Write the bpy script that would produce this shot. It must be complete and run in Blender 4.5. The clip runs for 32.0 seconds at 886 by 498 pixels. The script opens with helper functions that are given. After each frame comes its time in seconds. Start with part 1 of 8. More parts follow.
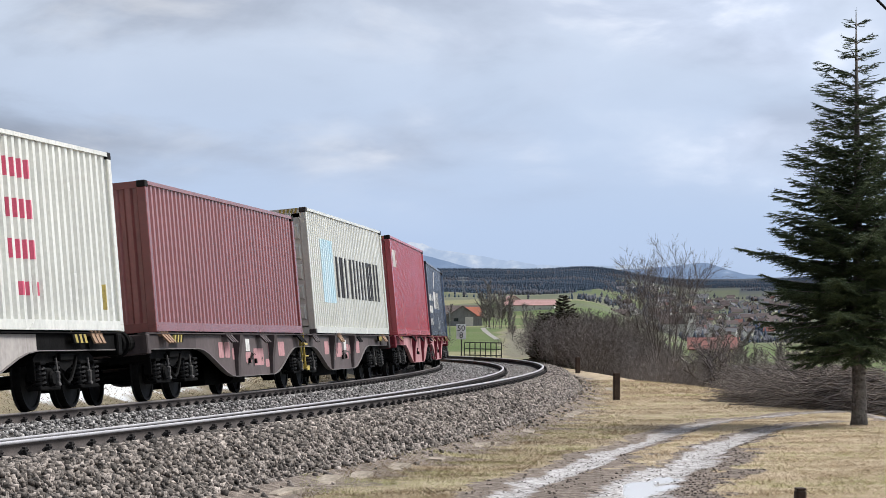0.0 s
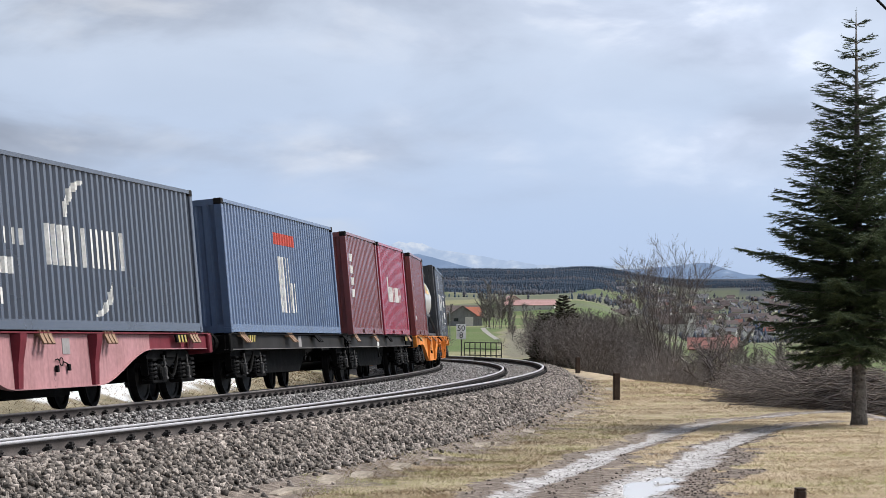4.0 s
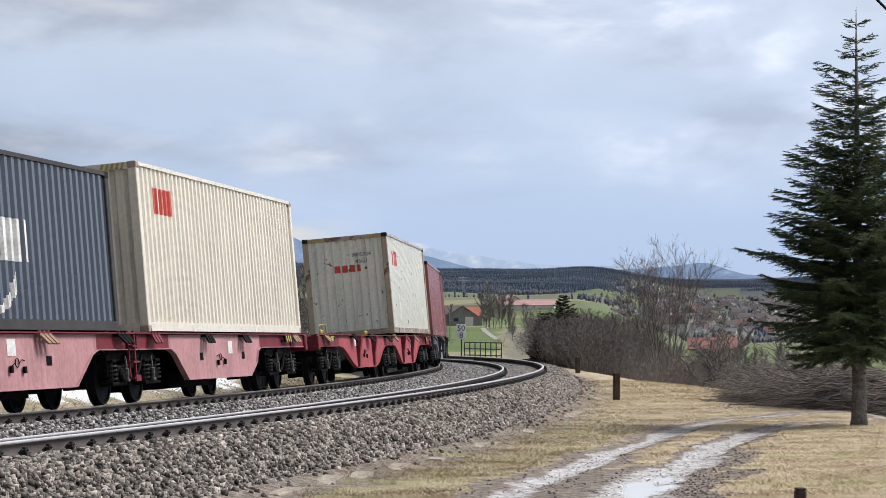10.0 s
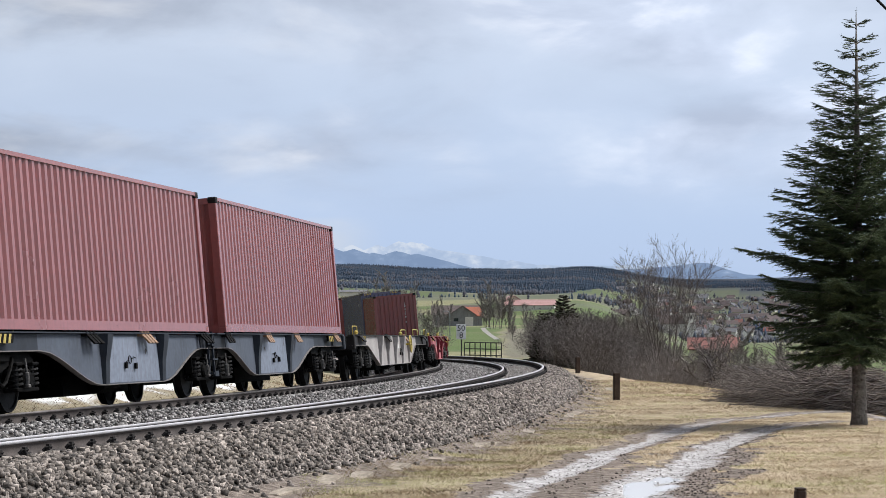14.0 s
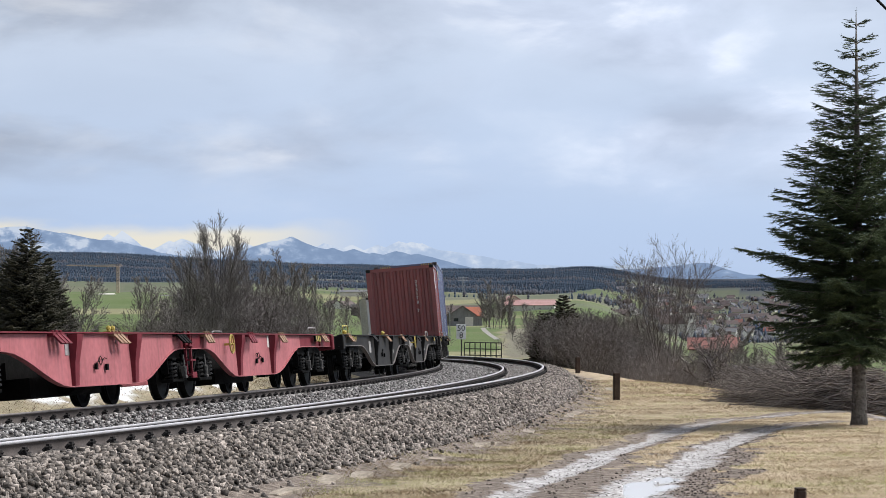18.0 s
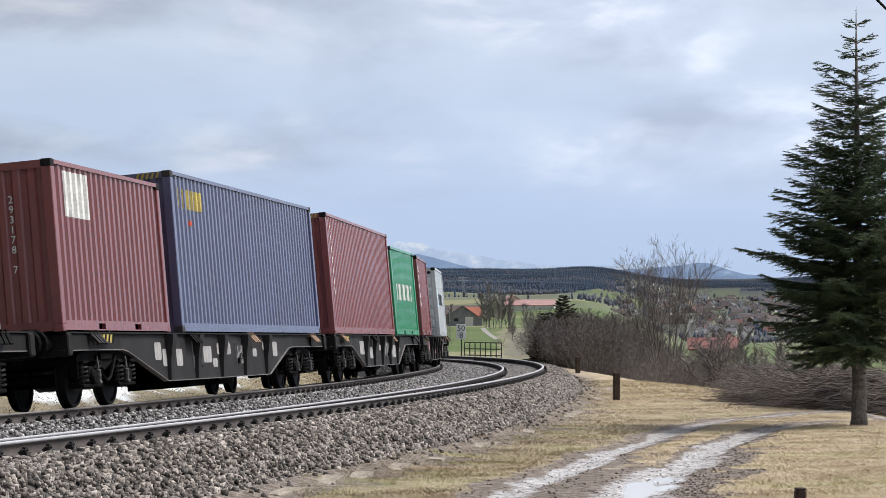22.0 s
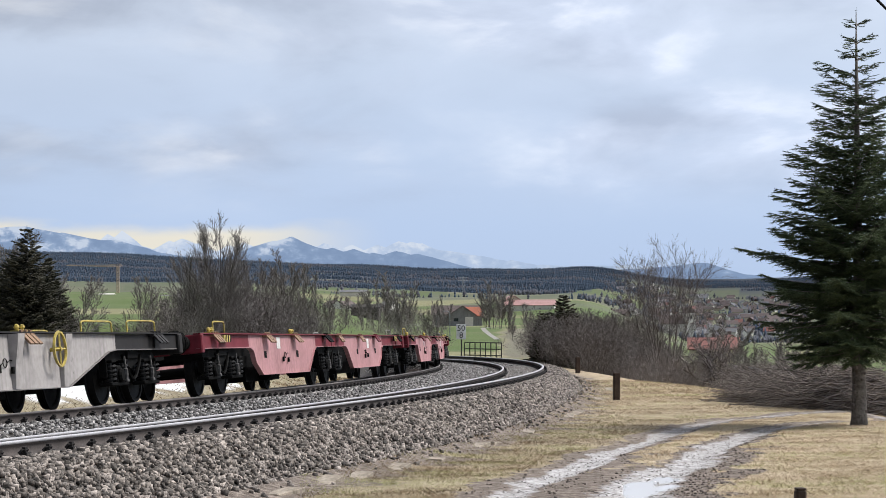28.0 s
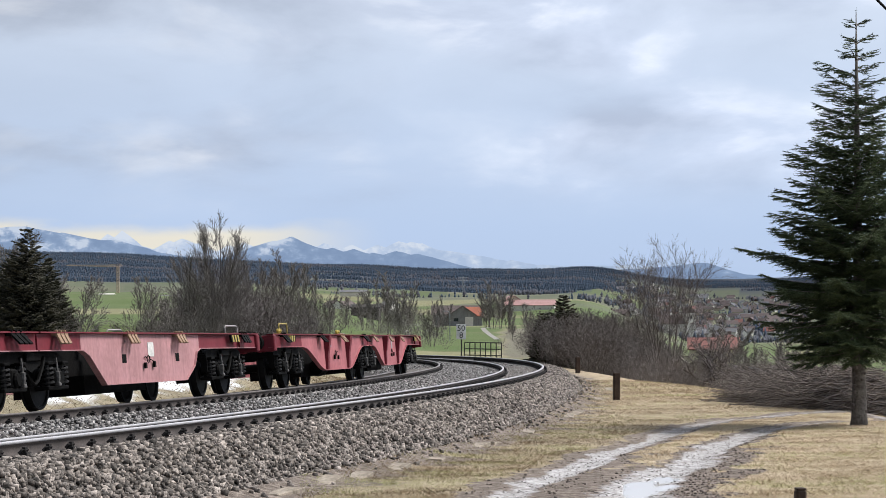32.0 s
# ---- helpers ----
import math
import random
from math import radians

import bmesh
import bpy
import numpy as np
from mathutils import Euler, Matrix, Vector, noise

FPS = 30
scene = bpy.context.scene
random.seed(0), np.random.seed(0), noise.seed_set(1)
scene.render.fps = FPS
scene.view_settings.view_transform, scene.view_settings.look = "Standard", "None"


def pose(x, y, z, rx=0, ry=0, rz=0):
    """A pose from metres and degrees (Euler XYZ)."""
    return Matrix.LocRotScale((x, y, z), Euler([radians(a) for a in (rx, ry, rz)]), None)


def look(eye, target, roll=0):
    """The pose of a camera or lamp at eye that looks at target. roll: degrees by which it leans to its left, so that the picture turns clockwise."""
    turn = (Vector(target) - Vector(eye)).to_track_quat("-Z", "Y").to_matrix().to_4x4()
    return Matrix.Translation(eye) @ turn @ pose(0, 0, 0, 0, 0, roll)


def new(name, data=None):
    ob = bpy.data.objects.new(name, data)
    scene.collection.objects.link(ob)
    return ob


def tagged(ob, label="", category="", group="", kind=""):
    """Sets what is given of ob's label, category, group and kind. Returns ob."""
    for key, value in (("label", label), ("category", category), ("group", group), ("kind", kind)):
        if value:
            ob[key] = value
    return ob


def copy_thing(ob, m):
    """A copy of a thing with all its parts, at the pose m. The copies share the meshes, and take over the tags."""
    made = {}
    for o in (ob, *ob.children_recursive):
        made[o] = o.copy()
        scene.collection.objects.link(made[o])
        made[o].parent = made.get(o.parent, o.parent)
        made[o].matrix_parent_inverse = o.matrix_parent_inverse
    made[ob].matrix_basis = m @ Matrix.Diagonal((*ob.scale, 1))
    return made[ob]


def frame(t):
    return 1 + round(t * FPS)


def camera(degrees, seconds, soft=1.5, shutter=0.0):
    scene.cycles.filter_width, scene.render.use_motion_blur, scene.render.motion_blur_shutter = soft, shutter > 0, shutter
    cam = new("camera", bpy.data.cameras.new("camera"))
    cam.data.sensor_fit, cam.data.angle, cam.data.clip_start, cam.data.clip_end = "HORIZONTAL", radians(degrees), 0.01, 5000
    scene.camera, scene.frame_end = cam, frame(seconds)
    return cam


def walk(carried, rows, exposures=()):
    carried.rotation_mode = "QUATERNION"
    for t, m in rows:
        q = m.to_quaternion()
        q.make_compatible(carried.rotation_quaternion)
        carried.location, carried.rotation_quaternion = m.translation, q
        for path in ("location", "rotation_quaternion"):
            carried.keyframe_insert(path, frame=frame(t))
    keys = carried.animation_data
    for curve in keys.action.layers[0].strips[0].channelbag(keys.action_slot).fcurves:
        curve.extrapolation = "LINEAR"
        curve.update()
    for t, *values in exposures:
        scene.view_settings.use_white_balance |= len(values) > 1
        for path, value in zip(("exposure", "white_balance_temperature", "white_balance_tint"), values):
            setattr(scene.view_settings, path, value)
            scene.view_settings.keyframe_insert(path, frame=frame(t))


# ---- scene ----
cam = camera(21.10, 32.0, soft=0.6, shutter=0.0)
CAM_Z = 1.2458
PITCH = 1.4525
walk(cam, [(0.0, pose(0, 0, CAM_Z, 90 + PITCH, 0.158, 0)), (32.0, pose(0, 0, CAM_Z, 90 + PITCH, 0.158, 0))],
     exposures=[(0.0, 0.0, 6480, 10), (32.0, 0.0, 6480, 10)])

# ---- light: overcast sky, soft high sun ----
SUN_AZ, SUN_EL = radians(71), radians(36)
world = bpy.data.worlds.new("overcast_sky")
scene.world = world
world.use_nodes = True


def build_world():
    nt = world.node_tree
    nt.nodes.clear()
    N, K = nt.nodes.new, nt.links.new
    out, bg = N("ShaderNodeOutputWorld"), N("ShaderNodeBackground")
    sky = N("ShaderNodeTexSky")
    sky.sky_type, sky.sun_disc, sky.sun_elevation, sky.sun_rotation = "NISHITA", False, SUN_EL, SUN_AZ
    dim = N("ShaderNodeVectorMath"); dim.operation = "SCALE"; dim.inputs["Scale"].default_value = 0.10
    K(sky.outputs[0], dim.inputs[0])
    co = N("ShaderNodeTexCoord")
    sep = N("ShaderNodeSeparateXYZ"); K(co.outputs["Generated"], sep.inputs[0])
    # elevation ramp of the cloud cover
    ramp = N("ShaderNodeValToRGB")
    er = ramp.color_ramp
    for pos, col in ((0.0, (0.48, 0.62, 0.88)), (0.035, (0.50, 0.64, 0.90)), (0.075, (0.56, 0.68, 0.90)), (0.14, (0.74, 0.82, 0.96)), (0.4, (0.66, 0.72, 0.83)), (1.0, (0.62, 0.66, 0.74))):
        e = er.elements[0] if pos == 0 else er.elements[len(er.elements) - 1] if pos == 1 else er.elements.new(pos)
        e.color = (*col, 1)
    K(sep.outputs[2], ramp.inputs[0])
    # broken light strip low over the mountains, towards the west
    low = N("ShaderNodeMapRange"); low.interpolation_type = "SMOOTHSTEP"
    low.inputs[1].default_value, low.inputs[2].default_value, low.inputs[3].default_value, low.inputs[4].default_value = 0.039, 0.030, 0.0, 1.0
    wob = N("ShaderNodeTexNoise"); wob.inputs["Scale"].default_value = 26.0; wob.inputs["Detail"].default_value = 5
    sc = N("ShaderNodeMapping"); sc.inputs["Scale"].default_value = (1, 1, 3.5); K(co.outputs["Generated"], sc.inputs[0]); K(sc.outputs[0], wob.inputs[0])
    add = N("ShaderNodeMath"); add.operation = "MULTIPLY_ADD"; add.inputs[1].default_value = 0.016; K(wob.outputs[0], add.inputs[0])
    sub = N("ShaderNodeMath"); sub.operation = "SUBTRACT"; K(sep.outputs[2], sub.inputs[0]); sub.inputs[1].default_value = 0.008
    K(sub.outputs[0], add.inputs[2]); K(add.outputs[0], low.inputs[0])
    side = N("ShaderNodeMapRange"); side.interpolation_type = "SMOOTHSTEP"
    side.inputs[1].default_value, side.inputs[2].default_value, side.inputs[3].default_value, side.inputs[4].default_value = -0.02, -0.09, 0.0, 1.0
    K(sep.outputs[0], side.inputs[0])
    both = N("ShaderNodeMath"); both.operation = "MULTIPLY"; K(low.outputs[0], both.inputs[0]); K(side.outputs[0], both.inputs[1])
    gap = N("ShaderNodeMix"); gap.data_type = "RGBA"; K(both.outputs[0], gap.inputs[0]); K(ramp.outputs[0], gap.inputs[6]); gap.inputs[7].default_value = (0.86, 0.82, 0.72, 1)
    mix = N("ShaderNodeMix"); mix.data_type = "RGBA"; mix.inputs[0].default_value = 0.9
    K(dim.outputs[0], mix.inputs[6]); K(gap.outputs[2], mix.inputs[7])
    # the cover is thinner towards the hidden sun and heavier behind the camera
    dot = N("ShaderNodeVectorMath"); dot.operation = "DOT_PRODUCT"; K(co.outputs["Generated"], dot.inputs[0]); dot.inputs[1].default_value = (math.sin(SUN_AZ), math.cos(SUN_AZ), 0.15)
    thick = N("ShaderNodeMapRange"); thick.interpolation_type = "SMOOTHSTEP"
    thick.inputs[1].default_value, thick.inputs[2].default_value, thick.inputs[3].default_value, thick.inputs[4].default_value = -0.9, 0.25, 0.13, 1.0
    K(dot.outputs["Value"], thick.inputs[0]); K(thick.outputs[0], bg.inputs[1])
    K(mix.outputs[2], bg.inputs[0])
    K(bg.outputs[0], out.inputs[0])


build_world()
sun_data = bpy.data.lights.new("sun", "SUN")
sun_data.energy, sun_data.angle, sun_data.color = 5.0, radians(24), (1.0, 0.97, 0.93)
sun = new("sun", sun_data)
sun.matrix_world = look((math.sin(SUN_AZ) * 50, math.cos(SUN_AZ) * 50, 60), (0, 0, 4))

# ---- materials ----


def material(name, base, dark=None, rough=0.7, metal=0.0, grain=30.0, patch=1.5, bump=0.2, streak=None, spots=None, vary=0.0, coord="Object", spec=0.4, island=0.0):
    """Procedural surface: base and dark blended by noise at two scales; streak (colour, amount): runs down the height;
    spots (colour, share, scale): sharp-edged rust or dirt; vary: change from object to object."""
    m = bpy.data.materials.new(name)
    m.use_nodes = True
    nt = m.node_tree
    N, K = nt.nodes.new, nt.links.new
    bs = nt.nodes["Principled BSDF"]
    bs.inputs["Metallic"].default_value = metal
    bs.inputs["Specular IOR Level"].default_value = spec
    co = N("ShaderNodeTexCoord").outputs[coord]
    dark = dark or tuple(c * 0.7 for c in base)
    n1 = N("ShaderNodeTexNoise"); n1.inputs["Scale"].default_value = patch; n1.inputs["Detail"].default_value = 6; K(co, n1.inputs[0])
    n2 = N("ShaderNodeTexNoise"); n2.inputs["Scale"].default_value = grain; n2.inputs["Detail"].default_value = 3; K(co, n2.inputs[0])
    av = N("ShaderNodeMath"); av.operation = "MULTIPLY_ADD"; av.inputs[1].default_value = 0.55; K(n2.outputs[0], av.inputs[0])
    hf = N("ShaderNodeMath"); hf.operation = "MULTIPLY"; hf.inputs[1].default_value = 0.55; K(n1.outputs[0], hf.inputs[0]); K(hf.outputs[0], av.inputs[2])
    mr = N("ShaderNodeMapRange"); mr.inputs[1].default_value, mr.inputs[2].default_value = 0.40, 0.70; K(av.outputs[0], mr.inputs[0])
    mx = N("ShaderNodeMix"); mx.data_type = "RGBA"; K(mr.outputs[0], mx.inputs[0]); mx.inputs[6].default_value = (*base, 1); mx.inputs[7].default_value = (*dark, 1)
    col = mx.outputs[2]
    if streak:
        mp = N("ShaderNodeMapping"); mp.inputs["Scale"].default_value = (9, 9, 0.5); K(co, mp.inputs[0])
        ns = N("ShaderNodeTexNoise"); ns.inputs["Scale"].default_value = 1.0; ns.inputs["Detail"].default_value = 5; K(mp.outputs[0], ns.inputs[0])
        ms = N("ShaderNodeMapRange"); ms.inputs[1].default_value, ms.inputs[2].default_value, ms.inputs[4].default_value = 0.5, 0.75, streak[1]; K(ns.outputs[0], ms.inputs[0])
        m2 = N("ShaderNodeMix"); m2.data_type = "RGBA"; K(ms.outputs[0], m2.inputs[0]); K(col, m2.inputs[6]); m2.inputs[7].default_value = (*streak[0], 1); col = m2.outputs[2]
    if spots:
        nd = N("ShaderNodeTexNoise"); nd.inputs["Scale"].default_value = spots[2]; nd.inputs["Detail"].default_value = 8; nd.inputs["Roughness"].default_value = 0.65; K(co, nd.inputs[0])
        md = N("ShaderNodeMapRange"); md.inputs[1].default_value, md.inputs[2].default_value = 1 - spots[1], 1 - spots[1] + 0.04; K(nd.outputs[0], md.inputs[0])
        m3 = N("ShaderNodeMix"); m3.data_type = "RGBA"; K(md.outputs[0], m3.inputs[0]); K(col, m3.inputs[6]); m3.inputs[7].default_value = (*spots[0], 1); col = m3.outputs[2]
    if vary or island:
        src = N("ShaderNodeObjectInfo").outputs["Random"] if vary else N("ShaderNodeNewGeometry").outputs["Random Per Island"]
        v = vary or island
        mv = N("ShaderNodeMapRange"); mv.inputs[3].default_value, mv.inputs[4].default_value = 1 - v, 1 + v; K(src, mv.inputs[0])
        hv = N("ShaderNodeHueSaturation"); K(mv.outputs[0], hv.inputs["Value"]); K(col, hv.inputs["Color"]); col = hv.outputs[0]
    K(col, bs.inputs["Base Color"])
    rr = N("ShaderNodeMapRange"); rr.inputs[3].default_value, rr.inputs[4].default_value = max(0.02, rough - 0.12), min(1, rough + 0.12); K(n1.outputs[0], rr.inputs[0]); K(rr.outputs[0], bs.inputs["Roughness"])
    if bump:
        bu = N("ShaderNodeBump"); bu.inputs["Strength"].default_value = bump; bu.inputs["Distance"].default_value = 0.02; K(n2.outputs[0], bu.inputs["Height"]); K(bu.outputs[0], bs.inputs["Normal"])
    return m


RUST = (0.13, 0.055, 0.03)
GRIME = (0.045, 0.04, 0.038)


def paint(name, base, **kw):
    a = dict(rough=0.24, grain=14, patch=0.8, bump=0.03, streak=(tuple(c * 0.55 + 0.02 for c in base), 0.55), spots=(RUST, 0.30, 3.0), spec=0.75)
    a.update(kw)
    return material(name, base, tuple(c * 0.78 + 0.01 for c in base), **a)


# dark base colour paints the dirt and shade in gaps between stones
M_BALLAST = material("dark_gap_stone_bed", (0.075, 0.066, 0.06), (0.03, 0.026, 0.024), rough=0.9, grain=22, patch=5, bump=0.9)
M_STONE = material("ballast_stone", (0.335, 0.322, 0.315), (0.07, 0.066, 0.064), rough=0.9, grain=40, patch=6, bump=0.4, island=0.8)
M_STONE_B = material("ballast_stone_brown", (0.28, 0.245, 0.22), (0.05, 0.042, 0.036), rough=0.92, grain=40, patch=6, bump=0.4, island=0.85)
M_RAIL = material("rail_rust", (0.075, 0.06, 0.055), (0.03, 0.025, 0.024), rough=0.8, grain=60, patch=3, bump=0.2)
M_RAILTOP = material("rail_polished_steel", (0.54, 0.53, 0.55), (0.38, 0.37, 0.38), rough=0.45, metal=0.35, grain=40, patch=2, bump=0.02)
M_RAILDULL = material("rail_dull_steel", (0.26, 0.24, 0.23), (0.12, 0.10, 0.095), rough=0.5, metal=0.3, grain=40, patch=2, bump=0.05)
M_SLEEPER = material("sleeper_concrete", (0.20, 0.18, 0.165), (0.09, 0.08, 0.07), rough=0.9, grain=30, patch=3, bump=0.3)
M_CLIP = material("fastening_iron", (0.028, 0.024, 0.023), (0.012, 0.011, 0.011), rough=0.8, grain=50, patch=4, bump=0.2)
# grime set darker than its own tone, with underside shade in the colour
M_BLACK = material("grime_and_shade_black", (0.0065, 0.0062, 0.0062), (0.003, 0.003, 0.003), rough=0.75, spec=0.06, grain=25, patch=4, bump=0.25)
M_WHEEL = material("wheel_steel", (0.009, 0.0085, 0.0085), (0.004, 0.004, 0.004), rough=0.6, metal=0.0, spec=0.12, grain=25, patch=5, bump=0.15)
M_SPRING = material("spring_grey_steel", (0.12, 0.115, 0.112), (0.04, 0.038, 0.037), rough=0.6, metal=0.3, grain=30, patch=6, bump=0.1)
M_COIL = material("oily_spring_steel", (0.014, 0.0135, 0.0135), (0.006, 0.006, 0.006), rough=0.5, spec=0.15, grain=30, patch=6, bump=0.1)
M_YELLOW = material("yellow_safety_paint", (0.55, 0.42, 0.08), (0.26, 0.21, 0.07), rough=0.6, grain=20, patch=3, bump=0.1)
M_WHITEP = material("white_marking_paint", (0.72, 0.72, 0.70), (0.45, 0.44, 0.42), rough=0.7, grain=20, patch=3, bump=0.05)
M_DARKMARK = material("dark_marking_paint", (0.03, 0.032, 0.04), (0.015, 0.015, 0.018), rough=0.7, grain=20, patch=3, bump=0.05)

# ---- mesh tools ----


class Mesh:
    """Collects vertices and faces."""

    def __init__(self):
        self.v, self.f = [], []

    def quad(self, a, b, c, d):
        n = len(self.v); self.v += [a, b, c, d]; self.f.append((n, n + 1, n + 2, n + 3))

    def box(self, x0, x1, y0, y1, z0, z1, bevel=0.0):
        if bevel:
            b = bevel
            ring = [(x0 + b, y0), (x1 - b, y0), (x1, y0 + b), (x1, y1 - b), (x1 - b, y1), (x0 + b, y1), (x0, y1 - b), (x0, y0 + b)]
            cx, cy = (x0 + x1) / 2, (y0 + y1) / 2
            def inset(r):
                return [(cx + (x - cx) * (1 - b / max(abs(x1 - x0) / 2, 1e-6)), cy + (y - cy) * (1 - b / max(abs(y1 - y0) / 2, 1e-6))) for x, y in r]
            self.loft([[(x, y, z0) for x, y in inset(ring)], [(x, y, z0 + b) for x, y in ring], [(x, y, z1 - b) for x, y in ring], [(x, y, z1) for x, y in inset(ring)]])
            return
        n = len(self.v)
        self.v += [(x, y, z) for z in (z0, z1) for y in (y0, y1) for x in (x0, x1)]
        self.f += [tuple(n + i for i in q) for q in ((0, 2, 3, 1), (4, 5, 7, 6), (0, 1, 5, 4), (2, 6, 7, 3), (0, 4, 6, 2), (1, 3, 7, 5))]

    def loft(self, rings, closed=True, caps=True):
        n, k = len(self.v), len(rings[0])
        for r in rings:
            self.v += [tuple(p) for p in r]
        for i in range(len(rings) - 1):
            for j in range(k if closed else k - 1):
                a, b = n + i * k + j, n + i * k + (j + 1) % k
                self.f.append((a, b, b + k, a + k))
        if caps and closed:
            self.f.append(tuple(range(n + k - 1, n - 1, -1)))
            self.f.append(tuple(n + (len(rings) - 1) * k + j for j in range(k)))

    def prism(self, poly, y0, y1):
        """poly in the xz plane, extruded over y."""
        self.loft([[(x, y0, z) for x, z in poly], [(x, y1, z) for x, z in poly]])

    def strip(self, top, bottom, y0, y1):
        """Solid plate between two xz polylines of equal length."""
        poly = list(top) + list(reversed(bottom))
        k = len(top)
        n = len(self.v)
        for y in (y0, y1):
            self.v += [(x, y, z) for x, z in poly]
        m = len(poly)
        for i in range(k - 1):
            a, b, c, d = i, i + 1, m - 2 - i, m - 1 - i
            self.f.append((n + a, n + b, n + c, n + d)); self.f.append((n + m + d, n + m + c, n + m + b, n + m + a))
        for i in range(m):
            j = (i + 1) % m
            self.f.append((n + i, n + m + i, n + m + j, n + j))

    def tube(self, pts, r, n=6, caps=True):
        rings = []
        pts = [Vector(p) for p in pts]
        rs = r if isinstance(r, (list, tuple)) else [r] * len(pts)
        side = None
        for i, p in enumerate(pts):
            d = (pts[min(i + 1, len(pts) - 1)] - pts[max(i - 1, 0)])
            d = d.normalized() if d.length > 1e-9 else Vector((0, 0, 1))
            if side is None:
                side = d.cross(Vector((0, 0, 1)) if abs(d.z) < 0.9 else Vector((1, 0, 0))).normalized()
            side = (side - d * side.dot(d)).normalized()
            up = d.cross(side)
            rings.append([tuple(p + (side * math.cos(2 * math.pi * j / n) + up * math.sin(2 * math.pi * j / n)) * rs[i]) for j in range(n)])
        self.loft(rings, caps=caps)

    def lathe(self, prof, centre, axis="y", n=20):
        """prof: (radius, along). Turned round an axis through centre."""
        rings = []
        for r, a in prof:
            ring = []
            for j in range(n):
                c, s = r * math.cos(2 * math.pi * j / n), r * math.sin(2 * math.pi * j / n)
                d = {"y": (c, a, s), "x": (a, c, s), "z": (c, s, a)}[axis]
                ring.append((centre[0] + d[0], centre[1] + d[1], centre[2] + d[2]))
            rings.append(ring)
        self.loft(rings)

    def data(self, name, smooth=False):
        me = bpy.data.meshes.new(name)
        me.from_pydata(self.v, [], self.f)
        bm = bmesh.new(); bm.from_mesh(me); bmesh.ops.recalc_face_normals(bm, faces=bm.faces); bm.to_mesh(me); bm.free()
        if smooth:
            me.shade_smooth()
        me.materials.append(None)
        return me


def fast_mesh(name, v, f, mat, smooth=False):
    """Large mesh from arrays: v (n,3), f (m,3 or 4)."""
    v, f = np.asarray(v, np.float32), np.asarray(f, np.int32)
    me = bpy.data.meshes.new(name)
    k = f.shape[1]
    me.vertices.add(len(v)); me.vertices.foreach_set("co", v.ravel())
    me.loops.add(f.size); me.loops.foreach_set("vertex_index", f.ravel())
    me.polygons.add(len(f)); me.polygons.foreach_set("loop_start", np.arange(0, f.size, k, dtype=np.int32))
    if smooth:
        me.polygons.foreach_set("use_smooth", np.ones(len(f), bool))
    me.update(calc_edges=True)
    me.materials.append(mat)
    return me


def part(name, mesh, mat, parent, label="", m=None, smooth=False):
    """One mesh object under a thing or part. mesh: a Mesh or mesh data."""
    me = mesh.data(name, smooth) if isinstance(mesh, Mesh) else mesh
    ob = new(name, me)
    ob.material_slots[0].link = "OBJECT"
    ob.material_slots[0].material = mat
    ob.parent = parent
    if m is not None:
        ob.matrix_basis = m
    if label:
        ob["label"] = label
    return ob


def empty(name, m=None):
    ob = new(name)
    ob.empty_display_size = 0.3
    if m is not None:
        ob.matrix_basis = m
    return ob


CACHE = {}


def cached(key, build, smooth=False):
    if key not in CACHE:
        CACHE[key] = build().data(key[0], smooth)
    return CACHE[key]


# ---- the line: one curve for both tracks ----
GAUGE, SPACING, LIFT2, CANT = 0.75, 4.127, 0.0795, radians(5.08)
S_MIN, S_MAX, DS = -420.0, 560.0, 1.0
_s = np.arange(S_MIN, S_MAX + DS, DS)
_c = np.clip(_s, 0.0, 150.0)
_k = 0.0034674 - 2.815e-5 * _c + 2.16e-7 * _c ** 2
_k = np.where(_s < -20, 0.0, _k)
_i0 = int(round(-S_MIN / DS))
_th = np.concatenate([[0], np.cumsum((_k[1:] + _k[:-1]) / 2 * DS)]); _th = _th - _th[_i0] + radians(75.237)
_mx = np.cos((_th[1:] + _th[:-1]) / 2); _my = np.sin((_th[1:] + _th[:-1]) / 2)
_x = np.concatenate([[0], np.cumsum(_mx * DS)]); _x = _x - _x[_i0] - 12.248
_y = np.concatenate([[0], np.cumsum(_my * DS)]); _y = _y - _y[_i0] + 10.531
_z = -0.012134 * _s - 6.97e-6 * np.clip(_s, 0, 200) ** 2


def line(s):
    """x, y, z, heading of the train's track at arc length s (rising away from the camera)."""
    return [np.interp(s, _s, a) for a in (_x, _y, _z, _th)]


def on_track(s, lat=0.0, up=0.0, second=False):
    """Points beside the track: lat to the right of the way out, up over the canted rail plane. Arrays allowed."""
    x, y, z, th = line(s)
    c, w = math.cos(CANT), math.sin(CANT)
    lat, up = np.asarray(lat, float) + 0 * x, np.asarray(up, float) + 0 * x
    base = SPACING * c if second else 0.0
    if second:
        z = z + LIFT2
    r = base + lat * c - up * w
    return np.stack([x + np.sin(th) * r, y - np.cos(th) * r, z + lat * w + up * c], -1)


def seat_pose(sa, sb):
    """Pose of a body whose ends ride at sa and sb: x points away down the train, z up out of the canted track."""
    a, b = Vector(on_track(sa)), Vector(on_track(sb))
    d = (b - a).normalized()
    r = Vector((d.y, -d.x, 0)).normalized()
    r = r * math.cos(CANT) + Vector((0, 0, 1)) * math.sin(CANT)
    r = (r - d * r.dot(d)).normalized()
    z = r.cross(d)
    m = Matrix((d, -r, z)).transposed().to_4x4()
    m.translation = (a + b) / 2
    return m


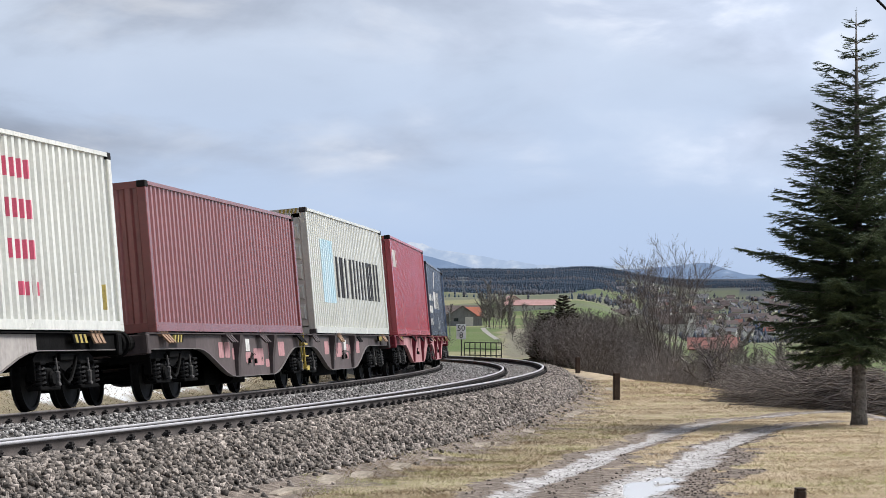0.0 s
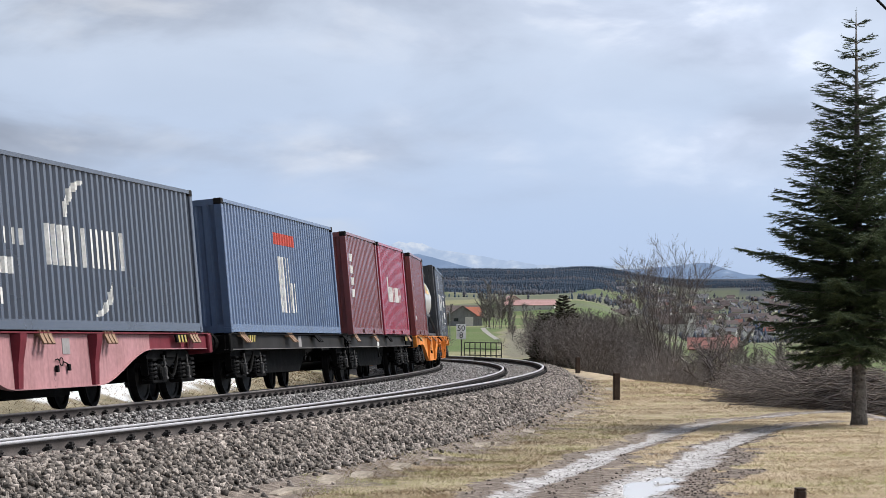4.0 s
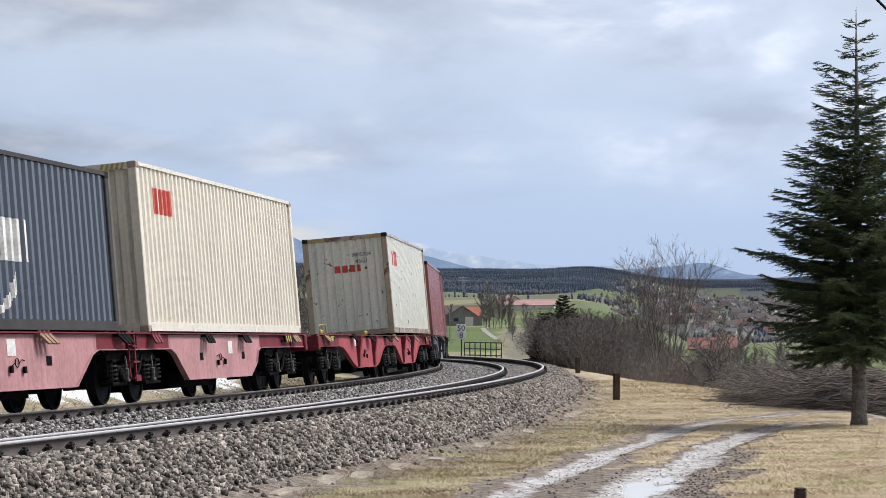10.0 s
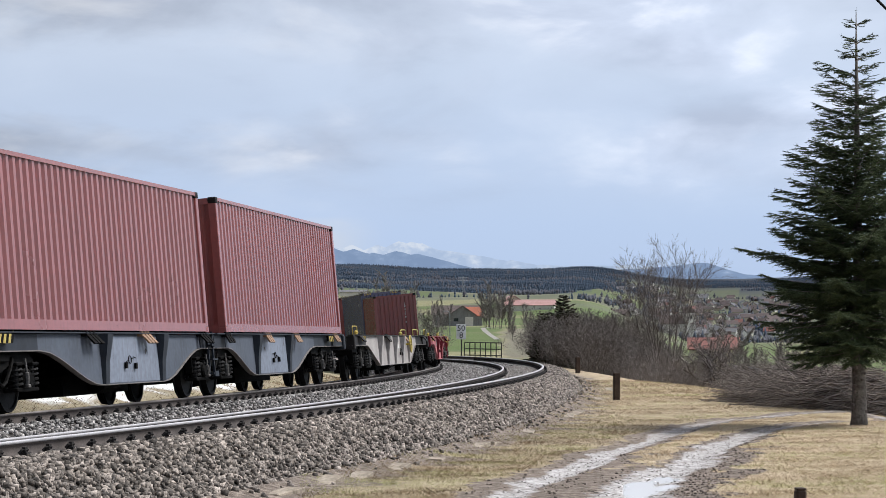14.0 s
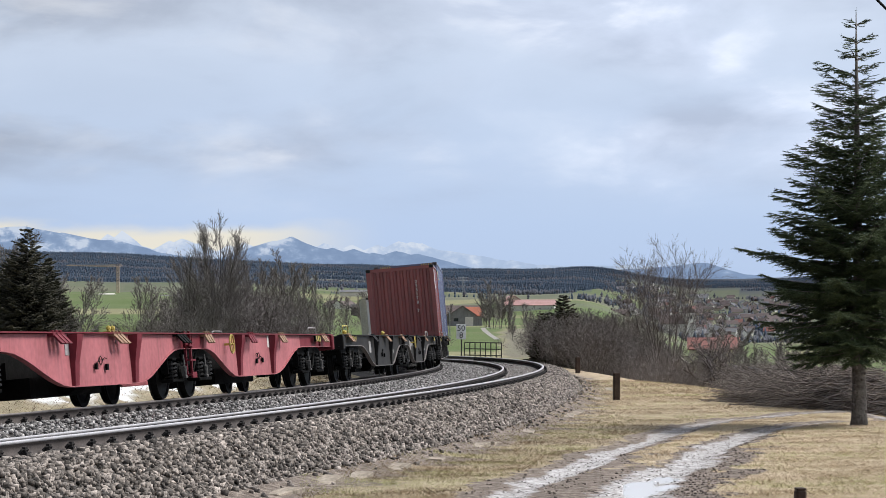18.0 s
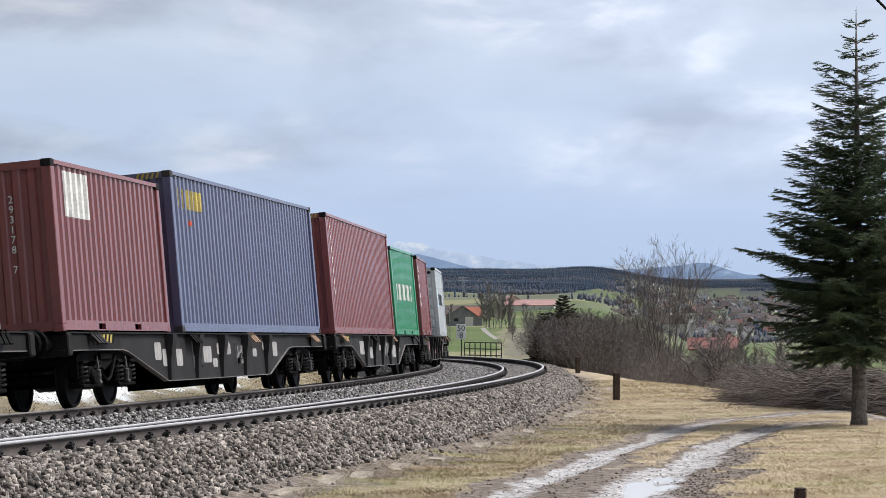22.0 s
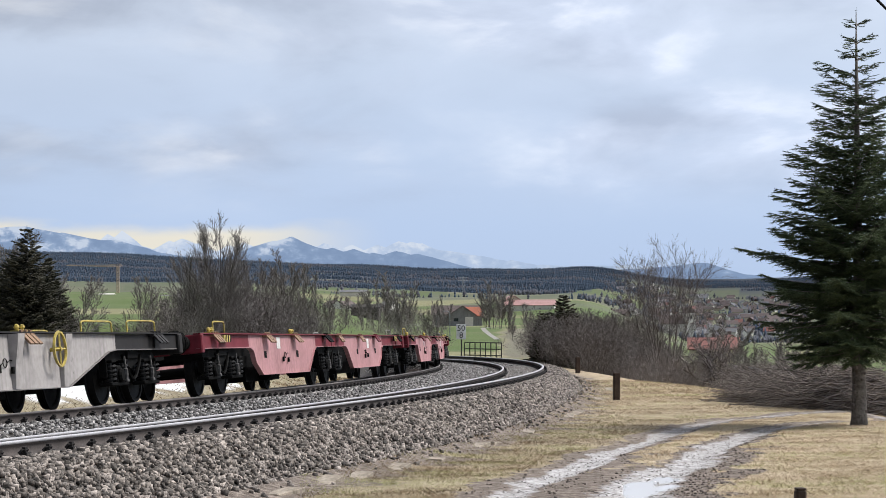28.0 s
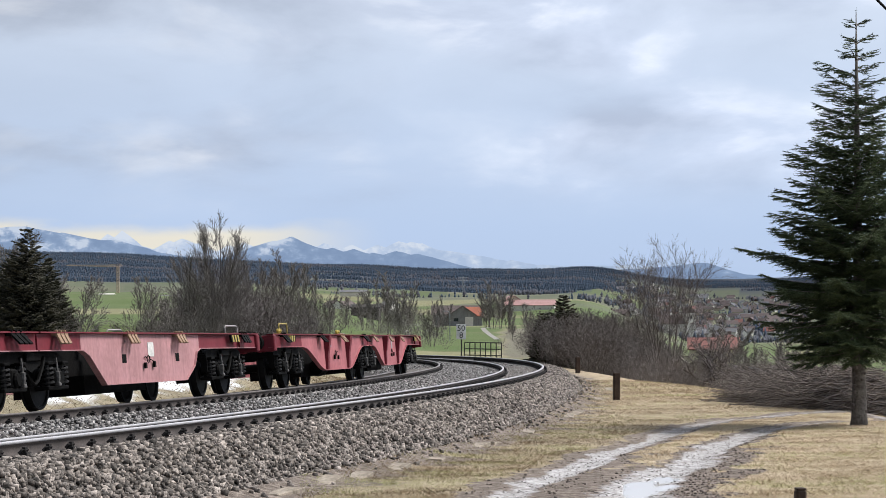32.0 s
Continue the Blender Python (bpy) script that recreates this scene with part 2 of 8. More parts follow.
def travel(t):
    return 12.5968 * (t - 16) - 0.0055 * (t - 16) ** 2


def nearest(px, py):
    """Arc length and lateral offset of ground points from the train's track."""
    ss = np.arange(-120, 420, 1.0)
    lx, ly, _, lth = line(ss)
    out_s, out_l = np.empty(len(px)), np.empty(len(px))
    for i in range(0, len(px), 4000):
        d = (px[i:i + 4000, None] - lx) ** 2 + (py[i:i + 4000, None] - ly) ** 2
        j = d.argmin(1)
        dx, dy = px[i:i + 4000] - lx[j], py[i:i + 4000] - ly[j]
        out_s[i:i + 4000] = ss[j] + dx * np.cos(lth[j]) + dy * np.sin(lth[j])
        out_l[i:i + 4000] = dx * np.sin(lth[j]) - dy * np.cos(lth[j])
    return out_s, out_l

# ---- train: paints ----
def wagon_paint(name, base, patches=None):
    dirt = tuple(min(g, c * 0.45) for g, c in zip(GRIME, base))
    return material(name, base, tuple(c * 0.72 for c in base), rough=0.62, grain=10, patch=1.2, bump=0.08, streak=(dirt, 0.32), spots=patches or (dirt, 0.36, 2.2), spec=0.2)


P_BEIGE = wagon_paint("beige_grey_wagon_paint", (0.42, 0.39, 0.37))
P_GREYPINK = wagon_paint("brown_grey_patched_paint", (0.115, 0.092, 0.092))
P_PINK = wagon_paint("faded_pink_red_paint", (0.45, 0.235, 0.245))
P_ROSE = wagon_paint("worn_rose_red_paint", (0.42, 0.14, 0.155))
P_RED = wagon_paint("faded_red_paint", (0.36, 0.07, 0.085))
P_DKRED = wagon_paint("dark_red_paint", (0.17, 0.022, 0.034))
P_ORANGE = wagon_paint("orange_paint", (0.75, 0.26, 0.045), ((0.33, 0.10, 0.03), 0.30, 2.4))
P_NAVY = wagon_paint("slate_blue_paint", (0.20, 0.23, 0.29))
P_NAVYMID = wagon_paint("dark_slate_paint", (0.085, 0.10, 0.13))
P_NAVYDK = wagon_paint("black_blue_paint", (0.028, 0.034, 0.045))
P_WHITE = wagon_paint("white_grey_wagon_paint", (0.38, 0.355, 0.345), ((0.05, 0.045, 0.042), 0.35, 1.3))
P_BLACKG = wagon_paint("black_grey_patched_paint", (0.017, 0.0145, 0.013))
P_GREY = wagon_paint("dark_grey_wagon_paint", (0.021, 0.019, 0.019), ((0.12, 0.115, 0.115), 0.36, 0.9))
P_BROWNP = wagon_paint("black_brown_pink_patch_paint", (0.021, 0.017, 0.017))
P_SOOT = wagon_paint("soot_black_paint", (0.011, 0.0095, 0.009))
P_UMBER = wagon_paint("umber_grey_paint", (0.07, 0.055, 0.055))
P_RUSTY = wagon_paint("rusty_tan_fitting_paint", (0.30, 0.19, 0.12))
P_PATCHPINK = wagon_paint("pink_primer_patch", (0.50, 0.27, 0.28))
P_PATCHGREY = wagon_paint("pale_grey_primer_patch", (0.40, 0.385, 0.375))
# pale grey paints the sky light caught along a dark girder's lower edge
P_LITEDGE = wagon_paint("lit_edge_grey", (0.20, 0.185, 0.18))
P_SILL = wagon_paint("light_grey_sill_paint", (0.33, 0.31, 0.31))

DECK = 1.143


# ---- train: bogie ----
def bogie_frame():
    m = Mesh()
    for y in (-1, 1):
        a, b = y * 0.98 - 0.05, y * 0.98 + 0.05
        m.strip([(-1.38, 0.76), (-1.2, 0.84), (-0.5, 0.88), (0, 0.88), (0.5, 0.88), (1.2, 0.84), (1.38, 0.76)],
                [(-1.38, 0.66), (-1.15, 0.68), (-0.50, 0.70), (0, 0.56), (0.50, 0.70), (1.15, 0.68), (1.38, 0.66)], a, b)
        # hanging strap between the two axle guides
        m.tube([(-0.50, y * 1.05, 0.78), (-0.36, y * 1.06, 0.62), (-0.16, y * 1.06, 0.44), (0, y * 1.06, 0.38), (0.16, y * 1.06, 0.44), (0.36, y * 1.06, 0.62), (0.50, y * 1.05, 0.78)], 0.028, 6)
        m.box(-0.30, 0.30, y * 1.02 - 0.06, y * 1.02 + 0.06, 0.72, 0.84, 0.015)
        for x in (-1.22, -0.58, 0.58, 1.22):
            m.box(x - 0.12, x + 0.12, y * 1.0 - 0.13, y * 1.0 + 0.13, 0.66, 0.71, 0.012)
        for x in (-1.34, 1.34):
            m.box(x - 0.035, x + 0.035, y * 0.98 - 0.06, y * 0.98 + 0.06, 0.44, 0.72)
    m.box(-0.25, 0.25, -1.0, 1.0, 0.62, 0.90)
    m.box(-1.36, -1.26, -1.0, 1.0, 0.66, 0.80)
    m.box(1.26, 1.36, -1.0, 1.0, 0.66, 0.80)
    for x in (-0.42, 0.42):
        m.box(x - 0.05, x + 0.05, -0.86, 0.86, 0.36, 0.46)
    m.lathe([(0.0, 0.88), (0.32, 0.88), (0.32, 0.97), (0.0, 0.97)], (0, 0, 0), "z", 16)
    return m


def wheelset():
    m = Mesh()
    prof = [(0.08, -1.05), (0.085, -0.80), (0.16, -0.80), (0.17, -0.78), (0.40, -0.775), (0.415, -0.80), (0.455, -0.80), (0.462, -0.74), (0.465, -0.69), (0.49, -0.675), (0.48, -0.655), (0.41, -0.655), (0.40, -0.70), (0.17, -0.66), (0.09, -0.64), (0.08, 0)]
    full = prof + [(r, -a) for r, a in reversed(prof[:-1])]
    m.lathe(full, (0, 0, 0), "y", 28)
    return m


def axle_box():
    """Box with its cover and the two wings that carry the springs."""
    m = Mesh()
    m.box(-0.15, 0.15, -0.11, 0.11, -0.13, 0.16, 0.03)
    m.lathe([(0.0, -0.17), (0.09, -0.17), (0.115, -0.14), (0.115, 0.0), (0.0, 0.0)], (0, 0, 0), "y", 12)
    m.box(-0.44, 0.44, -0.11, 0.11, -0.17, -0.11, 0.012)
    return m


def coil_spring():
    m = Mesh()
    pts = [(0.095 * math.cos(a), 0.095 * math.sin(a), -0.11 + 0.31 * a / (9 * math.pi)) for a in np.linspace(0, 9 * math.pi, 64)]
    m.tube(pts, 0.021, 5)
    m.lathe([(0.0, -0.12), (0.05, -0.12), (0.05, 0.20), (0.0, 0.20)], (0, 0, 0), "z", 8)
    return m


def damper_link():
    """Ringed friction link and its pale cap beside a spring."""
    m = Mesh()
    m.tube([(0, 0, 0.20), (0, -0.01, 0.06), (0.01, -0.01, -0.10)], 0.018, 6)
    m.lathe([(0.0, -0.12), (0.03, -0.12), (0.042, -0.04), (0.042, 0.05), (0.0, 0.08)], (0.0, -0.01, -0.06), "z", 8)
    m.box(-0.05, 0.05, -0.05, 0.02, -0.22, -0.17, 0.01)
    return m


WHEELSETS = []
MOVERS = []


def add_bogie(wagon, u):
    """A two-axle bogie part with wheelsets, springs and axle boxes."""
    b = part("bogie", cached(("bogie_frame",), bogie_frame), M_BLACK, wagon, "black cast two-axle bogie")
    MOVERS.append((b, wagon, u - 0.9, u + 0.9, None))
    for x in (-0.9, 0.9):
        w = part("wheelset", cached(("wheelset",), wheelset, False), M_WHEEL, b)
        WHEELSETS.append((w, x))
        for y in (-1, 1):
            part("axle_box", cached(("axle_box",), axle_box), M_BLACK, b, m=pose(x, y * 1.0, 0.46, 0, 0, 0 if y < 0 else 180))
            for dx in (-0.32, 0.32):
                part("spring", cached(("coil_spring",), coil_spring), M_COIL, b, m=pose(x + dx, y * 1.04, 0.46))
            part("damper", cached(("damper_link",), damper_link), M_SPRING, b, m=pose(x + (-0.17 if x > 0 else 0.17), y * 1.15, 0.56, 0, 0, 0 if y < 0 else 180))
    return b


# ---- train: wagon platforms ----
def arc_pts(a, b, n=7):
    """Smooth step between two xz points, flat at both ends."""
    out = []
    for i in range(1, n):
        k = i / n
        w = k * k * (3 - 2 * k)
        out.append((a[0] + (b[0] - a[0]) * k, a[1] + (b[1] - a[1]) * w))
    return out


def girder_profile(style, L):
    """Lower edge of a side girder, x from 0 to L."""
    top, low = DECK - 0.27, 0.32
    if style == "belly":
        c = [(0, top), (3.6, top)] + arc_pts((3.6, top), (6.5, low)) + [(6.5, low), (L - 3.4, low)] + arc_pts((L - 3.4, low), (L - 0.9, top)) + [(L - 0.9, top), (L, top)]
    elif style == "plate":
        c = [(0, top), (4.3, top), (4.55, top - 0.06), (4.75, top - 0.30), (5.35, low), (L - 3.1, low), (L - 2.3, top - 0.08), (L - 2.0, top), (L, top)]
    elif style == "long":
        c = [(0, top), (3.0, top), (3.3, top - 0.03), (5.7, low), (L - 5.75, low), (L - 3.8, top - 0.03), (L - 3.4, top), (L, top)]
    else:
        c = [(0, DECK - 0.30), (L, DECK - 0.30)]
    return c


def refine(poly, step=0.6):
    out = [poly[0]]
    for a, b in zip(poly, poly[1:]):
        n = max(1, int(abs(b[0] - a[0]) / step))
        out += [(a[0] + (b[0] - a[0]) * i / n, a[1] + (b[1] - a[1]) * i / n) for i in range(1, n + 1)]
    return out


def girder_ends(style, L):
    """Where the deep middle of a girder gives way to its shallow ends over the bogies."""
    return {"belly": (3.6, L - 0.9), "plate": (4.3, L - 2.0), "long": (3.0, L - 3.4)}.get(style, (0, L))


def side_girder(style, L, a, b):
    m = Mesh()
    low = [q for q in refine(girder_profile(style, L), 0.3) if a - 1e-6 <= q[0] <= b + 1e-6]
    m.strip([(x, DECK - 0.03) for x, _ in low], low, -0.012, 0.012)
    return m


def girder_flange(style, L):
    """Bottom flange that follows the girder's lower edge."""
    m = Mesh()
    low = refine(girder_profile(style, L))
    m.strip([(x, z + 0.0) for x, z in low], [(x, z - 0.014) for x, z in low], -0.05, 0.05)
    return m


def top_sill(L):
    m = Mesh()
    m.box(0, L, -0.08, 0.06, -0.022, 0.0)
    return m


def rib(h):
    m = Mesh()
    m.loft([[(-w, 0.002, z), (w, 0.002, z), (w * 0.8, -d, z), (-w * 0.8, -d, z)] for z, w, d in ((0, 0.17, 0.15), (-0.10, 0.16, 0.14), (-h * 0.55, 0.13, 0.075), (-h, 0.12, 0.05))])
    return m


def deck_frame(L, style):
    m = Mesh()
    m.box(0.1, L - 0.1, -0.28, 0.28, 0.72, 1.08)
    n = max(3, int(L / 1.9))
    for i in range(n + 1):
        x = 0.25 + (L - 0.5) * i / n
        m.box(x - 0.07, x + 0.07, -1.1, 1.1, 0.93, 1.09)
    if style == "flat":
        m.prism([(3.6, 0.85), (L - 3.6, 0.85), (L - 4.6, 0.35), (4.6, 0.35)], -0.75, -0.70)
        m.prism([(3.6, 0.85), (L - 3.6, 0.85), (L - 4.6, 0.35), (4.6, 0.35)], 0.70, 0.75)
        m.lathe([(0, -0.6), (0.22, -0.55), (0.24, 0), (0.22, 0.55), (0, 0.6)], (L / 2 - 1.6, 0.4, 0.55), "x", 12)
    else:
        c = L / 2 + 1.2
        m.box(c - 1.7, c + 1.7, -0.6, 0.6, 0.20, 0.5)
        m.lathe([(0, -0.5), (0.18, -0.46), (0.2, 0), (0.18, 0.46), (0, 0.5)], (c, -0.72, 0.38), "x", 10)
        m.box(c - 2.0, c + 2.0, -0.35, 0.35, 0.5, 0.75)
    return m


def head_stock():
    m = Mesh()
    m.box(-0.10, 0.10, -1.22, 1.22, 0.78, 1.12, 0.02)
    m.box(0.10, 1.3, -1.16, -1.05, 0.86, 1.10)
    m.box(0.10, 1.3, 1.05, 1.16, 0.86, 1.10)
    return m


def buffer():
    m = Mesh()
    m.lathe([(0.0, 0.0), (0.13, 0.0), (0.13, -0.25), (0.09, -0.26), (0.085, -0.50), (0.20, -0.52), (0.225, -0.56), (0.20, -0.60), (0.0, -0.61)], (0, 0, 0), "x", 14)
    return m


def coupling():
    m = Mesh()
    m.tube([(0, 0, 0), (-0.35, 0, 0), (-0.48, 0, -0.06), (-0.50, 0, 0.05)], 0.045, 6)
    m.tube([(-0.1, 0.12, 0.02), (-0.25, 0.14, -0.35), (-0.45, 0.13, -0.30), (-0.6, 0.12, -0.02)], 0.022, 5)
    return m


def twist_bracket():
    """A slanting guide flap under the sill with its lock stud."""
    m = Mesh()
    m.loft([[(x0 + dx, y, z) for dx, y, z in ((-0.065, -0.10, 0.0), (0.065, -0.10, 0.0), (0.065, -0.075, -0.01), (-0.065, -0.075, -0.01))] for x0 in (0.0,)] +
           [[(x0 + dx, y, z) for dx, y, z in ((-0.065, -0.20, -0.15), (0.065, -0.20, -0.15), (0.065, -0.175, -0.165), (-0.065, -0.175, -0.165))] for x0 in (0.10,)])
    m.box(-0.07, 0.07, -0.11, 0.02, -0.035, 0.004)
    m.lathe([(0.0, 0.0), (0.03, 0.0), (0.03, 0.03), (0.0, 0.04)], (0, -0.07, 0.02), "z", 7)
    return m


def cone_pair():
    m = Mesh()
    for dx in (-0.11, 0.11):
        m.lathe([(0.0, 0.0), (0.03, 0.0), (0.03, 0.04), (0.045, 0.055), (0.035, 0.09), (0.0, 0.11)], (dx, 0, 0), "z", 8)
    m.box(-0.22, 0.22, -0.06, 0.06, -0.02, 0.015)
    return m


def hand_wheel():
    m = Mesh()
    r = 0.175
    m.tube([(r * math.cos(a), 0, r * math.sin(a)) for a in np.linspace(0, 2 * math.pi, 21)], 0.016, 5)
    m.tube([(-r, 0, 0), (r, 0, 0)], 0.012, 4)
    m.tube([(0, 0, -r), (0, 0, r)], 0.012, 4)
    m.tube([(0, -0.02, 0), (0, 0.16, 0)], 0.025, 6)
    return m


def step_ladder():
    """Two stiles and treads hung beside the joint of a wagon."""
    m = Mesh()
    for x in (-0.16, 0.16):
        m.box(x - 0.022, x + 0.022, -0.02, 0.02, -0.78, 0.03)
    for z in (-0.76, -0.50, -0.24):
        m.box(-0.17, 0.17, -0.09, 0.03, z, z + 0.03)
    m.box(-0.13, 0.13, -0.10, -0.07, -0.80, -0.70)
    return m


def paint_patches(style, L, seed):
    """Squared-off patches of touched-up paint on the deep middle of a girder."""
    rng = random.Random(seed * 7 + 1)
    a, b = (4.9, L - 1.9) if style == "belly" else (4.4, L - 4.6)
    out = []
    for i in range(14):
        w, h = rng.choice(((0.9, 0.34), (0.5, 0.22), (0.6, 0.30), (0.35, 0.16), (0.42, 0.30)))
        x, z = rng.uniform(a, b - w), rng.uniform(0.45, 0.98 - h)
        if x < (6.2 if style == "belly" else 5.4) or x + w > L - (3.6 if style == "belly" else 5.4):
            z = 0.98 - h
        if all(x > q[0] + q[2] + 0.03 or x + w < q[0] - 0.03 or z > q[1] + q[3] + 0.02 or z + h < q[1] - 0.02 for q in out):
            out.append((x, z, w, h))
    return out


def patch_plate(w, h):
    """A thin coat with clipped corners."""
    m = Mesh()
    c = 0.04
    m.prism([(c, 0), (w - c, 0), (w, c), (w, h - c), (w - c, h), (c, h), (0, h - c), (0, c)], -0.0025, 0.0)
    return m


def spray_scrawl(seed):
    """Loose sprayed lines that spell nothing."""
    rng = random.Random(seed)
    m = Mesh()
    x = 0.0
    pts = []
    for i in range(9):
        pts.append((x + rng.uniform(-0.05, 0.05), 0.0, (0.08 if i % 2 else 0.52) + rng.uniform(-0.07, 0.07)))
        x += rng.uniform(0.05, 0.13)
    m.tube(pts, 0.009, 4)
    m.tube([(q[0] + 0.1, 0, q[2] * 0.8 + 0.1) for q in pts[2:6]], 0.008, 4)
    return m


def hoop_rail(w, h):
    m = Mesh()
    m.tube([(0, 0, 0), (0, 0, h * 0.85), (w * 0.04, 0, h * 0.96), (w * 0.1, 0, h), (w * 0.9, 0, h), (w * 0.96, 0, h * 0.96), (w, 0, h * 0.85), (w, 0, 0)], 0.016, 5)
    return m


def stripe_stand(which):
    m = Mesh()
    for i in range(6):
        if i % 2 == which:
            x = i * 0.10
            m.prism([(x, 0), (x + 0.10, 0), (x + 0.03, -0.13), (x - 0.07, -0.13)], -0.02, 0.02)
    return m


def valve_gear():
    m = Mesh()
    ring = [(0.11 * math.cos(a), 0, 0.09 * math.sin(a)) for a in np.linspace(0, 2 * math.pi, 13)]
    m.tube(ring, 0.012, 4)
    m.tube([(-0.11, 0, 0), (-0.33, -0.02, -0.05), (-0.36, -0.02, -0.14)], 0.014, 4)
    m.box(-0.46, -0.34, -0.05, 0, -0.20, -0.06)
    m.box(0.30, 0.42, -0.05, 0, -0.22, -0.08)
    m.tube([(0.11, 0, 0.0), (0.25, -0.01, 0.06), (0.4, -0.01, 0.04)], 0.012, 4)
    return m


def plate_patch(w, h):
    m = Mesh()
    m.box(-w / 2, w / 2, -0.006, 0.0, -h / 2, h / 2)
    return m


def add_platform(wagon, L, style, body, edge, seed, joint, y_stripe=True, wheel=False, empty_deck=False, trim=None, panel=None):
    """Half of an articulated wagon, or a whole long one, x from 0 (outer end) to L; the part itself is the deck frame."""
    rng = random.Random(seed)
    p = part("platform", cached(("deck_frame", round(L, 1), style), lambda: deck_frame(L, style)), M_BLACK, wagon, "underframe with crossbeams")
    for y in (-1, 1):
        # mirrored for the far side
        mm = pose(0, y * 1.12, 0) @ (Matrix.Identity(4) if y < 0 else Matrix.Diagonal((1, -1, 1, 1)))
        g0, g1 = girder_ends(style, L)
        part("side_girder", cached(("side_girder", round(L, 1), style), lambda: side_girder(style, L, g0, g1)), body, p, m=mm)
        if style != "flat":
            for a, b in ((0, g0), (g1, L)):
                part("end_girder", cached(("end_girder", round(L, 1), style, a), lambda: side_girder(style, L, a, b)), edge, p, "dirtier shallow girder over the bogie", m=mm)
        # dark wagons get a painted highlight here, the others the body colour
        part("girder_flange", cached(("girder_flange", round(L, 1), style), lambda: girder_flange(style, L)), P_LITEDGE if edge in (P_UMBER, P_SOOT, P_GREY, P_NAVYDK, M_BLACK) else body, p, "lower edge flange, pale on dark wagons for the light it catches", m=mm)
        part("top_sill", cached(("top_sill", round(L, 1)), lambda: top_sill(L)), trim or edge, p, m=mm @ pose(0, 0, DECK))
        if style in ("belly", "long"):
            a, b = (6.5, L - 3.4) if style == "belly" else (5.7, L - 5.75)
            xs = (a + 0.15, b - 0.15) if style == "belly" else [a + 0.2 + (b - a - 0.4) * i / 4 for i in range(5)]
            for x in xs:
                part("rib", cached(("rib", 78), lambda: rib(0.78)), edge if style == "belly" or body is P_BROWNP else body, p, m=mm @ pose(x, -0.012, DECK - 0.035))
        if panel:
            a, b = (6.75, L - 3.65) if style == "belly" else (6.0, L - 6.0)
            part("centre_plate", cached(("centre_plate", round(b - a, 1)), lambda: plate_patch(b - a, 0.74)), panel, p, "paler middle plate", m=mm @ pose((a + b) / 2, -0.0135, 0.71))
        if style == "plate":
            for x in (5.5, L - 4.2):
                # flat black plate stands for the shade inside an access opening
                part("access_hole", cached(("access_hole",), lambda: plate_patch(0.22, 0.14)), M_BLACK, p, "black plate painted for the shade in a girder hole", m=mm @ pose(x if x > 6 else 5.8, -0.013, 0.72))
        gear_x = L * 0.60 if style == "belly" else L * 0.58
        part("valve_gear", cached(("valve_gear",), valve_gear), M_BLACK, p, "brake release handle", m=mm @ pose(gear_x, -0.03, 0.70) @ Matrix.Scale(0.7, 4))
        for k in range(4):
            x = (1.2, L * 0.44, L * 0.66, L - 0.9)[k] if style != "long" else (1.4, L * 0.38, L * 0.62, L - 1.4)[k]
            look_ = P_RUSTY if rng.random() < 0.5 else (M_BLACK, edge)[rng.randrange(2)]
            for dx in (-0.18, 0.0, 0.18):
                part("twistlock_bracket", cached(("twist_bracket",), twist_bracket), look_, p, m=mm @ pose(x + dx, 0, DECK - 0.03))
            if empty_deck and y < 0 and (k + seed) % 2:
                part("container_cone", cached(("cone_pair",), cone_pair), M_YELLOW, p, m=mm @ pose(x, 0.02, DECK + 0.01))
        if y_stripe:
            sm = mm @ pose(1.75, -0.10, DECK - 0.04)
            part("warning_stripe", cached(("stripe0",), lambda: stripe_stand(0)), M_YELLOW, p, m=sm)
            part("warning_stripe", cached(("stripe1",), lambda: stripe_stand(1)), M_BLACK, p, m=sm)
        part("placard", cached(("placard",), lambda: plate_patch(0.34, 0.24)), (M_WHITEP, P_SILL)[rng.randrange(2)], p, m=mm @ pose(L * 0.5 + rng.uniform(-.3, 1.2), -0.013, 0.95 + rng.uniform(-.1, .05)))
    coat = {P_GREYPINK: P_PATCHPINK, P_BROWNP: P_PATCHPINK, P_BLACKG: P_PATCHGREY, P_GREY: P_PATCHGREY}.get(body)
    if coat and style != "flat":
        for y in (-1, 1):
            mm = pose(0, y * 1.12, 0) @ (Matrix.Identity(4) if y < 0 else Matrix.Diagonal((1, -1, 1, 1)))
            for x, z, w, h in paint_patches(style, L, seed + (y > 0)):
                part("paint_patch", cached(("paint_patch", w, h), lambda: patch_plate(w, h)), coat, p, "squared patch of primer", m=mm @ pose(x, -0.0142, z))
            if style == "long":
                for k in range(2):
                    part("scrawl", spray_scrawl(seed + k), P_SILL, p, "sprayed pale scrawl", m=mm @ pose((7.5, L - 8.6)[k], -0.02, 0.42))
    if joint and not empty_deck or seed in (19, 20, 21, 22):
        steps = cached(("step_ladder",), step_ladder)
        if seed % 2:
            for y in (-1, 1):
                part("ladder", steps, P_ORANGE if body is P_ORANGE else M_YELLOW if body is P_GREYPINK else edge, p, "step ladder at the joint", m=pose(L - 0.35, y * 1.16, DECK, 0, 0, 0 if y < 0 else 180))
    if body is P_BROWNP:
        part("handrail", cached(("hoop", 3, 7), lambda: hoop_rail(0.32, 0.72)), M_YELLOW, p, "tall yellow grab rail at the wagon end", m=pose(0.25, -1.05, DECK))
